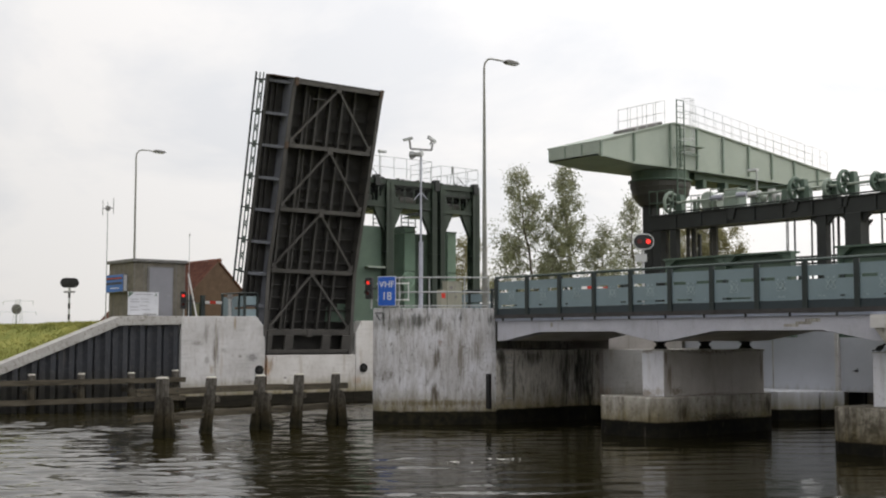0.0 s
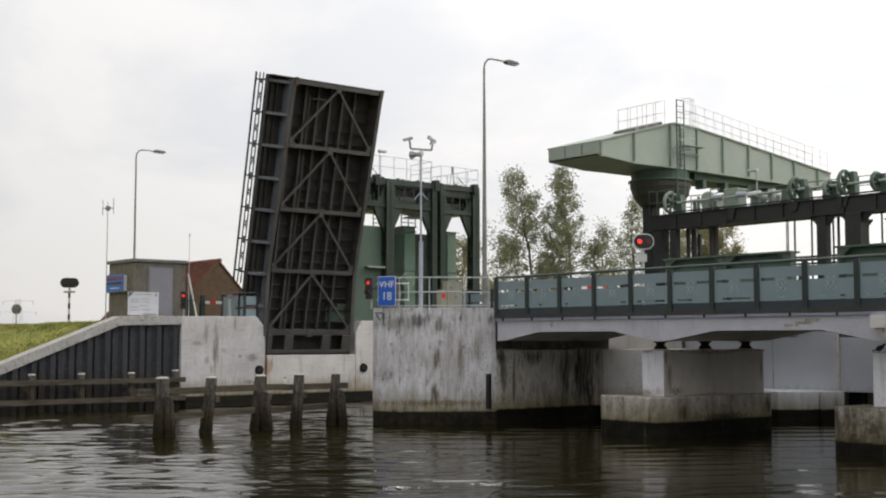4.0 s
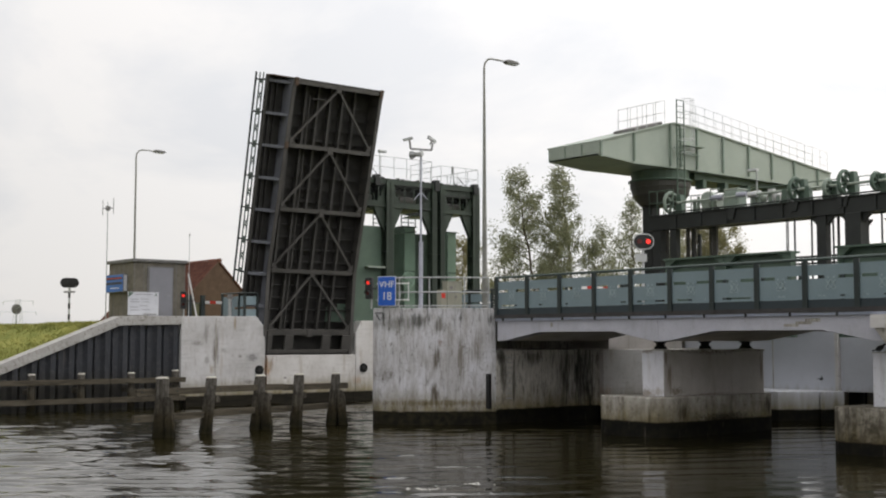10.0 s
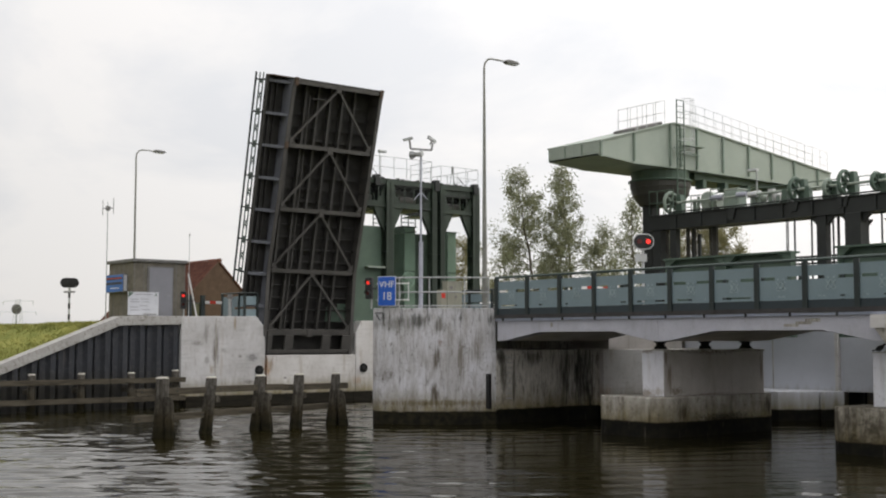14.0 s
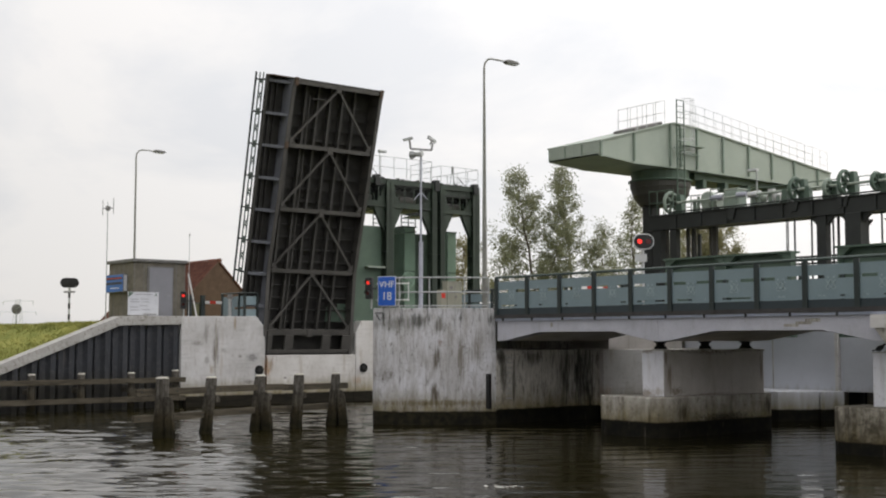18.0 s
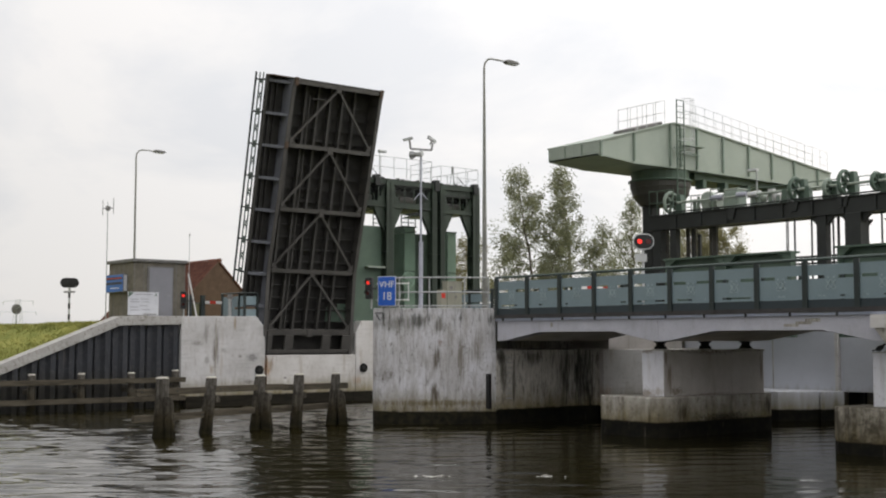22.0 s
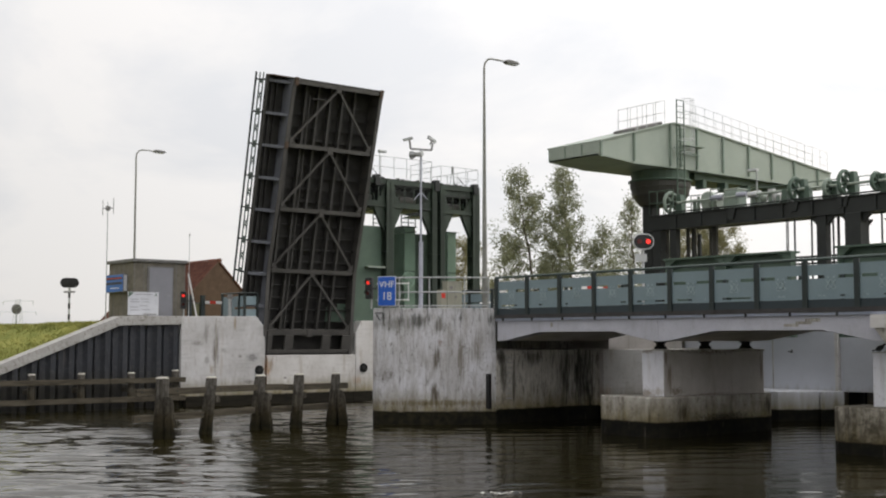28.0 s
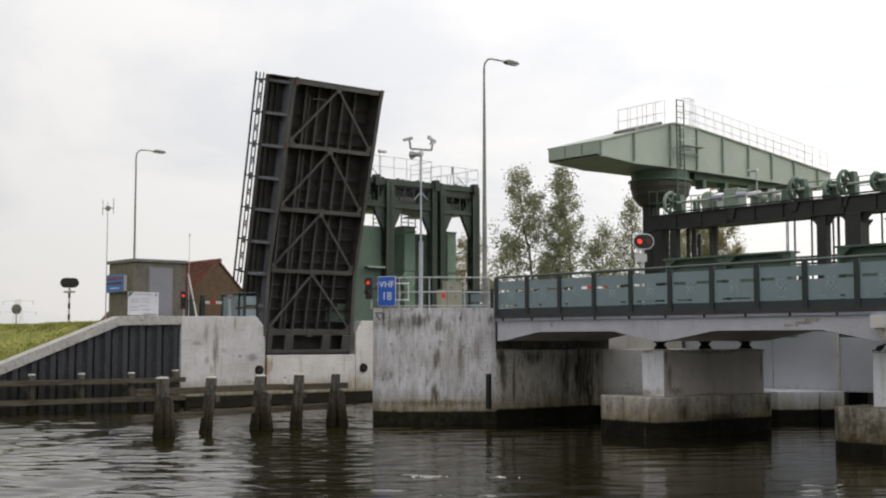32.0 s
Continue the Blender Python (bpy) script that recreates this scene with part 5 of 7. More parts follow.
    wheel = part("handwheel", ring((-0.1, 2.42, 2.10), (1, 0, 0), 0.37, 0.035, seg=20), CASING, tower, "pale green spoked handwheel")
    for k in range(6):
        a = pi * k / 6 + 0.2
        part("spoke", rod((-0.1, 2.42 - 0.36 * cos(a), 2.10 - 0.36 * sin(a)), (-0.1, 2.42 + 0.36 * cos(a), 2.10 + 0.36 * sin(a)), 0.022, seg=6), CASING, wheel)
    part("hub", rod((-0.2, 2.42, 2.10), (-0.04, 2.42, 2.10), 0.08, seg=12), CASING, wheel)
    part("spindle", rod((-1.2, 2.42, 2.10), (-0.2, 2.42, 2.10), 0.04, seg=8), MID_GREEN, wheel)


build_gate_tower()


def build_green_house():
    """The green machine housing half hidden by the leaf."""
    h = thing("machine_housing", pose(-20.4, 3.4, 3.6), "mid green steel machine housing behind the raised leaf", "machinery")
    part("casing", box(0, 4.0, 0.6, 3.72, 0, 4.6, bevel=0.03), MID_GREEN, h)
    part("shelf", box(3.95, 4.3, 2.75, 3.75, 2.6, 2.68), PALE_GREEN, h)
    part("upper_rail", pipe([(3.9, 2.7, 4.6), (3.9, 2.7, 5.5), (3.9, 4.2, 5.5), (3.9, 4.2, 4.6)], 0.03), MID_GREEN, h)
    part("door", box(4.002, 4.03, 1.2, 2.0, 0.1, 2.1), MID_GREEN, h)


build_green_house()


# ---- balance beam on its column ----
def build_balance_beam():
    bb = thing("balance_beam", pose(-4.4, 13.0, 0), "pale green tapered box beam on a dark round column", "beam")

    def zt(y):
        return 10.71 + (1.19 * (y + 4.9) / 4.4 if y < -0.5 else 1.19 if y < 0.6 else 1.19 - 1.16 * (y - 0.6) / 10.35)
    ys = [-4.92, -2.9, -0.5, 1.1, 3.2, 5.3, 7.4, 9.1, 10.95]
    outline = [(y, zt(y)) for y in ys] + [(10.95, 9.90), (1.1, 10.02), (-0.5, 10.02), (-2.9, 10.0), (-4.92, 10.16)]
    part("side_plate", prism(outline, "x", 1.36, 1.40), PALE_GREEN, bb)
    part("side_plate", prism(outline, "x", -1.50, -1.46), PALE_GREEN, bb)
    part("end_plate", box(-1.46, 1.36, -4.92, -4.88, 10.16, 10.70), PALE_GREEN, bb)
    for x in (-0.52, 0.44):
        part("end_stiffener", box(x - 0.02, x + 0.02, -4.96, -4.92, 10.18, 10.68), PALE_EDGE, bb)
    for a, b in zip(ys, ys[1:]):
        part("top_plate", prism([(a, zt(a)), (b, zt(b)), (b, zt(b) + 0.05), (a, zt(a) + 0.05)], "x", -1.6, 1.47), PALE_GREEN, bb)
        part("bottom_plate", prism([(a, 10.0 if a > -4 else 10.16), (b, 10.0), (b, 10.06), (a, 10.06 if a > -4 else 10.22)], "x", -1.44, 1.34), PALE_EDGE, bb)
    for y in (-4.85, -2.9, -0.67, 0.0, 1.05, 2.8, 4.6, 6.3, 8.0, 9.85):
        part("stiffener", box(1.401, 1.49, y - 0.035, y + 0.035, 10.08, zt(y) - 0.01), PALE_EDGE, bb)
    # bearing drum and flared column
    drum = bmesh.new()
    for z0, z1, r0, r1 in ((9.30, 9.62, 1.30, 1.30), (8.98, 9.30, 1.20, 1.26), (8.55, 8.98, 0.88, 1.20)):
        rod((0.1, 0.2, z0), (0.1, 0.2, z1), r0, r1, seg=28, bm=drum)
    part("bearing_drum", drum, DRUM, bb, "dark brown-green flared bearing drum", smooth=False)
    part("turning_ring", rod((0.1, 0.2, 9.62), (0.1, 0.2, 9.99), 1.22, 1.26, seg=28), MID_GREEN, bb)
    part("drum_ring", ring((0.1, 0.2, 9.59), (0, 0, 1), 1.34, 0.05, seg=28), MID_GREEN, bb)
    part("column", box(-0.42, 0.12, -0.40, 0.14, -2.0, 8.55, bevel=0.05), GANTRY, bb, "blackish steel column")
    part("under_girder", box(-0.6, 1.0, 1.4, 9.6, 9.72, 9.99), MID_GREEN, bb)
    for y in (1.9, 3.4, 5.0, 6.6, 8.2):
        part("hanger", box(0.7, 1.15, y - 0.12, y + 0.12, 9.35, 9.73, bevel=0.03), MID_GREEN, bb)
    lattice_rail("railing", [(0.1, -2.4, zt(-2.4)), (1.35, -2.6, zt(-2.6)), (1.35, -0.9, zt(-0.9)), (0.1, -0.9, zt(-0.9)), (0.1, -2.4, zt(-2.4))], 1.05, bb, PALE_TUBE, 0.7, r=0.012)
    lattice_rail("railing", [(1.35, 0.3, zt(0.3)), (1.35, 1.1, zt(1)), (1.35, 10.8, zt(10.8))], 1.0, bb, PALE_TUBE, 0.6, (1.0, 0.66, 0.33), r=0.010)
    lattice_rail("railing", [(0.5, 1.1, zt(1)), (0.5, 10.8, zt(10.8))], 1.0, bb, PALE_TUBE, 0.6, (1.0, 0.66, 0.33), r=0.010)
    part("roof_hatch", prism([(-2.6, zt(-2.6) + 0.06), (-0.9, zt(-0.9) + 0.06), (-0.9, zt(-0.9) + 0.18), (-2.6, zt(-2.6) + 0.18)], "x", 0.0, 1.2), HUT_TRIM, bb, "grey cover plate")
    # caged ladder
    lad = part("ladder", pipe([(1.75, -0.62, 8.0), (1.75, -0.62, 12.86)], 0.03), MID_GREEN, bb)
    part("ladder_stile", pipe([(1.75, -0.16, 8.0), (1.75, -0.16, 12.82)], 0.03), MID_GREEN, lad)
    for k in range(20):
        part("rung", rod((1.75, -0.62, 8.1 + 0.25 * k), (1.75, -0.16, 8.1 + 0.25 * k), 0.014, seg=6), MID_GREEN, lad)
    for k in range(5):
        part("cage_hoop", ring((2.03, -0.30, 10.6 + 0.56 * k), (0, 0, 1), 0.30, 0.013, seg=16, sides=5), PALE_TUBE, lad)
    for a in (-70, -20, 30, 80):
        cx, cy = 2.03 + 0.30 * cos(radians(a)), -0.30 + 0.30 * sin(radians(a))
        part("cage_bar", rod((cx, cy, 10.6), (cx, cy, 12.84), 0.011, seg=5), PALE_TUBE, lad)
    part("landing_rail", bar((1.60, -0.62, 10.85), (1.60, 1.0, 10.62), 0.05, 0.06), PALE_EDGE, lad)
    part("ladder_landing", box(1.45, 1.75, 0.0, 1.2, 10.98, 11.02), PALE_EDGE, bb)


build_balance_beam()


# ---- hoisting gantry ----
def wheel(name, c, r, parent, mat):
    """A spoked wheel on the drive shaft."""
    w = part(name, ring(c, (1, 0, 0), r - 0.07, 0.075, seg=24), mat, parent, "green spoked wheel")
    c = Vector(c)
    for k in range(3):
        a = pi * k / 3 + 0.3
        d = Vector((0, cos(a), sin(a))) * (r - 0.06)
        part("spoke", bar(c - d, c + d, 0.05, 0.13, upward=(1, 0, 0)), mat, w)
    part("hub", rod(c - Vector((0.1, 0, 0)), c + Vector((0.1, 0, 0)), 0.10, seg=12), DARK_GREEN, w)
    return w


def build_gantry():
    g = thing("hoist_gantry", pose(0, 12.0, 3.5), "blackened steel hoisting gantry with green machinery on top", "gantry")
    for y in (0.0, 2.6):
        deep = 3.90 if y < 1 else 4.12
        part("girder", box(-3.75, 14, y - 0.15, y + 0.15, deep, 4.45, bevel=0.01), GANTRY, g)
        part("girder_flange", box(-3.75, 14, y - 0.24, y + 0.24, 4.452, 4.49), GANTRY, g)
        part("girder_flange", box(-3.75, 14, y - 0.24, y + 0.24, deep - 0.04, deep - 0.002), GANTRY, g)
        for k in range(13):
            x = -2.3 + k * 1.3
            part("stiffener", box(x - 0.03, x + 0.03, y - 0.22, y - 0.152, deep, 4.45), GANTRY, g)
    for x, w in ((-3.35, 0.22), (-2.5, 0.17), (4.55, 0.20), (5.91, 0.31), (12.5, 0.3)):
        for y in (0.0, 2.6):
            if y > 1:
                w = w * 0.35
            c = part("column", box(x - w, x + w, y - w * 0.8, y + w * 0.8, -3.0, 3.86, bevel=0.015), GANTRY, g)
            if x < 0:
                continue
            part("knee", prism([(x + w, 3.86), (x + w, 3.5), (x + w + 0.32, 3.86)], "y", y - 0.1, y + 0.1), GANTRY, c)
            part("knee", prism([(x - w, 3.86), (x - w, 3.5), (x - w - 0.32, 3.86)], "y", y - 0.1, y + 0.1), GANTRY, c)
    part("walkway", box(-3.75, 14, 0.26, 2.34, 4.36, 4.42), GANTRY, g)
    for x, w in ((-4.08, 0.10), (-3.80, 0.09), (-3.50, 0.08), (-3.2, 0.05), (-2.62, 0.06), (-2.32, 0.09), (-1.42, 0.05), (-1.20, 0.09)):
        part("gate_guide", box(x - w, x + w, 0.92, 1.05, -1, 4.36), DRUM, g)
    for x in (2.74, 3.50, 4.43, 4.67, 4.95, 5.87, 6.43, 7.25, 8.4):
        part("hoist_rod", rod((x, 0.8, 0.5), (x, 0.8, 3.9), 0.036), GANTRY, g)
    for x in (-2.0, -1.75, 2.55, 2.62, 4.78, 7.6):
        part("lifting_cable", rod((x, 0.55, 0.5), (x, 0.55, 3.9), 0.022, seg=6), GANTRY, g)
    part("tie_beam", box(2.7, 5.0, 0.72, 0.88, 2.42, 2.48), GANTRY, g)
    part("tie_beam", box(2.7, 5.0, 0.72, 0.88, 2.16, 2.22), GANTRY, g)
    # machinery
    shaft = part("drive_shaft", rod((-2.4, 0.05, 4.95), (7.5, 0.05, 4.95), 0.055), PALE_GREEN, g, "long pale green drive shaft")
    part("coupling", rod((1.2, 0.05, 4.95), (1.6, 0.05, 4.95), 0.12, seg=12), LIGHT_METAL, shaft)
    part("coupling", rod((-0.3, 0.05, 4.95), (0.0, 0.05, 4.95), 0.11, seg=12), LIGHT_METAL, shaft)
    wheel("hand_wheel", (3.35, 0.05, 4.97), 0.48, g, MID_GREEN)
    wheel("hand_wheel", (5.45, 0.05, 5.02), 0.48, g, MID_GREEN)
    wheel("hand_wheel", (6.72, 0.05, 4.92), 0.38, g, MID_GREEN)
    wheel("hand_wheel", (-2.72, 0.05, 4.97), 0.50, g, PALE_EDGE)
    wheel("hand_wheel", (4.76, 0.05, 4.88), 0.36, g, PALE_EDGE)
    for x, w, h in ((3.56, 0.15, 0.85), (5.66, 0.15, 0.92), (6.90, 0.15, 0.7), (-2.42, 0.18, 0.8), (4.92, 0.14, 0.65)):
        part("bearing_block", prism([(x - w, 4.49), (x + w, 4.49), (x + w * 0.5, 4.49 + h), (x - w * 0.5, 4.49 + h)], "y", 0.16, 0.42), MID_GREEN, g)
    gear = part("gearbox", box(-0.04, 0.66, 0.02, 0.66, 4.49, 5.22, bevel=0.10), PALE_EDGE, g, "pale green gearbox")
    part("gearbox_lid", box(-0.04, 0.66, 0.06, 0.70, 5.22, 5.30, bevel=0.02), PALE_GREEN, gear)
    part("gearbox_rib", box(0.2, 0.26, 0.06, 0.1, 4.5, 5.2), PALE_GREEN, gear)
    for x, drop in ((0.50, 0.40), (3.40, 0.30), (5.50, 0.32)):
        part("bearing_bracket", prism([(x - 0.24, 4.45), (x + 0.24, 4.45), (x + 0.13, 4.42 - drop), (x - 0.13, 4.42 - drop)], "y", -0.22, -0.153), GANTRY, g)
    for x, r in ((1.32, 0.17), (1.98, 0.19)):
        mb = bmesh.new()
        rod((x, 0.35, 4.80), (x + 0.40, 0.35, 4.80), r, seg=16, bm=mb)
        rod((x + 0.40, 0.35, 4.80), (x + 0.52, 0.35, 4.80), r, r * 0.55, seg=16, bm=mb)
        rod((x - 0.10, 0.35, 4.80), (x, 0.35, 4.80), r * 0.6, r, seg=16, bm=mb)
        mo = part("motor", mb, WHITE if r > 0.18 else PALE_GREEN, g, "pale rounded motor")
        part("motor_foot", box(x, x + 0.4, 0.15, 0.55, 4.49, 4.62), PALE_GREEN, mo)
        part("terminal_box", box(x + 0.08, x + 0.3, 0.1, 0.28, 4.98, 5.1), LIGHT_METAL, mo)
    for a, b in ((-0.62, -0.02), (0.66, 1.12)):
        part("drive_cover", rod((a, 0.0, 5.0), (b, 0.0, 4.99), 0.10, seg=14), LILAC, shaft, "pale lilac tube over the shaft")
    for x, z, r, h in ((-1.62, 4.49, 0.10, 0.5), (-1.42, 4.49, 0.07, 0.62), (-0.72, 4.49, 0.08, 0.55), (1.28, 4.49, 0.13, 0.42), (1.55, 4.49, 0.10, 0.50), (2.1, 4.49, 0.12, 0.40), (2.42, 4.49, 0.09, 0.34)):
        pump = part("oil_pump", rod((x, 0.22, z), (x, 0.22, z + h), r, r * 0.8, seg=12), PALE_EDGE, g, "pale green oil pump")
        part("pump_cap", rod((x, 0.22, z + h), (x, 0.22, z + h + 0.06), r * 1.15, r * 0.7, seg=12), LIGHT_METAL, pump)
    part("handle_frame", pipe([(-0.55, -0.1, 5.02), (-0.55, -0.1, 5.32), (-0.12, -0.1, 5.32), (-0.12, -0.1, 5.24)], 0.028), PALE_EDGE, g)
    for x in (2.9, 3.9, 4.7):
        part("shaft_bearing", prism([(x - 0.14, 4.49), (x + 0.14, 4.49), (x + 0.07, 5.02), (x - 0.07, 5.02)], "y", -0.08, 0.16), MID_GREEN, g)
    part("gear_case", rod((-1.0, 0.25, 4.95), (-1.0, 0.5, 4.95), 0.36, seg=20), PALE_GREEN, g, "pale green round gear case")
    part("limit_box", box(2.75, 3.0, 0.3, 0.6, 4.49, 4.95, bevel=0.03), LIGHT_METAL, g)
    part("cable_conduit", pipe([(-2.6, -0.2, 4.55), (7.0, -0.2, 4.55)], 0.03), GANTRY, g)
    part("brake_drum", rod((-0.9, 0.5, 4.85), (-0.5, 0.5, 4.85), 0.32, seg=16), PALE_GREEN, g)
    part("pump_box", box(-1.5, -1.0, 0.5, 1.0, 4.49, 5.0, bevel=0.04), PALE_GREEN, g)
    lattice_rail("railing", [(-3.7, 2.5, 4.49), (14, 2.5, 4.49)], 1.05, g, MID_GREEN, 1.4, (1.0, 0.66, 0.33))
    lattice_rail("railing", [(-3.7, -0.2, 4.49), (-3.7, 2.5, 4.49)], 1.05, g, MID_GREEN, 0.9)
    lattice_rail("railing", [(7.4, 0.0, 4.49), (14, 0.0, 4.49)], 1.0, g, MID_GREEN, 1.4)
    lattice_rail("railing", [(-3.7, -0.2, 4.49), (-2.4, -0.2, 4.49)], 1.0, g, MID_GREEN, 0.5)
    mast = part("lamp_mast", rod((0.95, 0.9, 4.49), (0.95, 0.9, 6.0), 0.03), GALVANISED, g)
    part("lamp_head", box(0.55, 1.0, 0.8, 1.0, 5.98, 6.10, bevel=0.04), LIGHT_METAL, mast)


build_gantry()


def build_lift_gates():
    """Tops of the lowered green lift gates."""
    for x0, x1, z in ((-0.4, 5.2, 5.9), (7.1, 13.0, 5.95)):
        gate = thing("lift_gate", pose(x0, 9.0, 2.9), "mid green steel lift gate with a ribbed top edge", "lift gate", "lift gates")
        n = 2
        w = (x1 - x0) / n
        top = z - 2.9
        part("skin_plate", box(0, x1 - x0, 0.25, 0.3, 0, top - 0.06), MID_GREEN, gate)
        part("top_flange", box(-0.06, x1 - x0 + 0.06, -0.12, 0.5, top - 0.06, top), MID_GREEN, gate)
        for k in range(n + 1):
            x = k * w
            part("rib", box(x - 0.04, x + 0.04, -0.02, 0.25, 0, top - 0.06), MID_GREEN, gate)
            if k < n:
                part("knee", prism([(x + 0.04, top - 0.06), (x + 0.04, top - 0.42), (x + 0.50, top - 0.06)], "y", -0.04, 0.2), MID_GREEN, gate)
                part("knee", prism([(x + w - 0.04, top - 0.06), (x + w - 0.04, top - 0.42), (x + w - 0.50, top - 0.06)], "y", -0.04, 0.2), MID_GREEN, gate)
        part("lower_flange", box(0, x1 - x0, -0.05, 0.25, 1.9, 1.96), MID_GREEN, gate)


build_lift_gates()


def build_back_walls():
    bw = thing("sluice_wall", pose(0, 11.0, 0), "pale blue-white sluice wall behind the bridge", "wall", kind="structure")
    part("wall_panel", box(-1.2, 5.60, 0.0, 0.5, -2.5, 3.4), WALL_CONCRETE, bw)
    part("pilaster", box(5.62, 5.75, -0.12, 0.5, -2.5, 3.4, bevel=0.02), WHITE_CONCRETE, bw)
    part("wall_panel", box(5.77, 24, 0.02, 0.5, 1.0, 3.4), WALL_CONCRETE, bw)
    part("plinth", prism([(1.2, -2.2), (4.66, -2.13), (5.9, -0.02), (1.2, -0.02)], "z", -2.5, 1.02, bevel=0.03), WALL_CONCRETE, bw)
    part("fender_pile", rod((5.56, -0.80, -2.0), (5.56, -0.80, 0.99), 0.085, seg=10), WALL_CONCRETE, bw, "pale round pile with a wet foot")
    part("plinth", box(5.72, 24, 0.9, 1.3, -2.5, 0.98), BASE_CONCRETE, bw)
    part("strut", bar((6.2, 0.6, 0.4), (8.2, 0.6, 0.95), 0.2, 0.2), BASE_CONCRETE, bw)
    part("joint", box(2.92, 2.96, -0.01, 0.0, 1.0, 3.4), BASE_CONCRETE, bw)
    part("slab", box(-4.4, 24, 0.52, 6.0, 3.0, 3.42), BASE_CONCRETE, bw)
    # added filler that closes the view through, so the gap stays a dark void
    part("gap_filler", box(-4.4, 24, 3.0, 3.4, -2.5, 2.998), BASE_CONCRETE, bw)


build_back_walls()


# ---- hut ----
def build_hut():
    hut = thing("hut", pose(-18.0, -4.71, 3.6), "small flat-roofed hut of brown aggregate panels with a grey door", "hut")
    part("wall", box(-2.50, 0.0, 0, 2.42, 0, 2.52, bevel=0.015), HUT_WALL, hut)
    roof = part("roof", box(-2.62, 0.08, -0.08, 2.50, 2.52, 2.66, bevel=0.02), HUT_TRIM, hut, "grey flat roof slab")
    part("roof_gutter", box(0.082, 0.10, -0.08, 2.50, 2.54, 2.62), HUT_TRIM, roof)
    part("door_frame", box(0.002, 0.04, 0.62, 1.84, 0.0, 2.36), HUT_TRIM, hut)
    door = part("door", box(0.042, 0.07, 0.70, 1.78, 0.05, 2.30, bevel=0.01), HUT_DOOR, hut, "plain grey-lilac steel door")
    part("handle", rod((0.09, 1.66, 1.1), (0.09, 1.54, 1.1), 0.014), GALVANISED, door)
    for y in (0.0, 0.45, 1.95, 2.36):
        part("panel_joint", box(0.001, 0.007, y + 0.02, y + 0.045, 0, 2.5), HUT_TRIM, hut)
    for x in (-2.0, -1.0):
        part("panel_joint", box(x, x + 0.025, -0.007, -0.001, 0, 2.5), HUT_TRIM, hut)
    return hut


build_hut()


def build_hut_sign():
    """The blue sign box on the hut's end wall."""
    s = thing("sign_box", pose(-18.55, -4.85, 4.85), "blue sign box with dark panels on the hut wall", "sign")
    part("casing", box(-1.80, 0.0, -0.06, 0.12, 0, 0.78, bevel=0.015), HUT_TRIM, s)
    part("face", box(-1.76, -0.06, -0.072, -0.062, 0.03, 0.75), SKY_BLUE, s)
    part("dark_panel", box(-1.72, -0.12, -0.085, -0.074, 0.34, 0.44), BLACK, s)
    part("dark_panel", box(-1.72, -0.12, -0.085, -0.074, 0.55, 0.66), BLACK, s)
    part("red_line", box(-1.66, -0.2, -0.092, -0.086, 0.585, 0.625), RED, s)
    for k in range(5):
        part("text_bar", box(-1.30 + k * 0.19, -1.17 + k * 0.19, -0.082, -0.074, 0.15 + 0.012 * (k % 2), 0.20 + 0.012 * (k % 2)), WHITE, s)
    part("side_face", box(0.002, 0.012, -0.05, 0.1, 0.05, 0.73), NOTICE, s)


build_hut_sign()


def build_notice():
    b = thing("notice_board", pose(-16.5, -5.63, 3.74), "white notice board with green corners and unreadable lines", "sign")
    part("board", box(0, 0.03, 0.0, 1.36, 0.08, 1.04, bevel=0.008), NOTICE, b)
    for y0, w, z in ((0.30, 0.75, 0.93), (0.10, 0.36, 0.72), (0.56, 0.34, 0.74), (0.10, 0.42, 0.62), (0.60, 0.34, 0.62), (0.12, 0.36, 0.40), (0.52, 0.34, 0.46),
                     (0.10, 0.44, 0.28), (0.62, 0.36, 0.30)):
        part("text_bar", box(0.031, 0.034, y0, y0 + w, z, z + 0.025), HUT_DOOR, b)
    part("dark_bar", box(0.031, 0.035, 0.66, 1.26, 0.11, 0.15), HUT_TRIM, b)
    part("green_corner", prism([(0.02, 1.02), (0.26, 1.02), (0.02, 0.80)], "x", 0.031, 0.034), MID_GREEN, b)
    part("green_mark", box(0.031, 0.034, 1.20, 1.28, 0.9, 0.98), MID_GREEN, b)
    for y in (0.2, 1.15):
        part("leg", rod((-0.03, y, -0.05), (-0.03, y, 1.0), 0.025), GALVANISED, b)


build_notice()


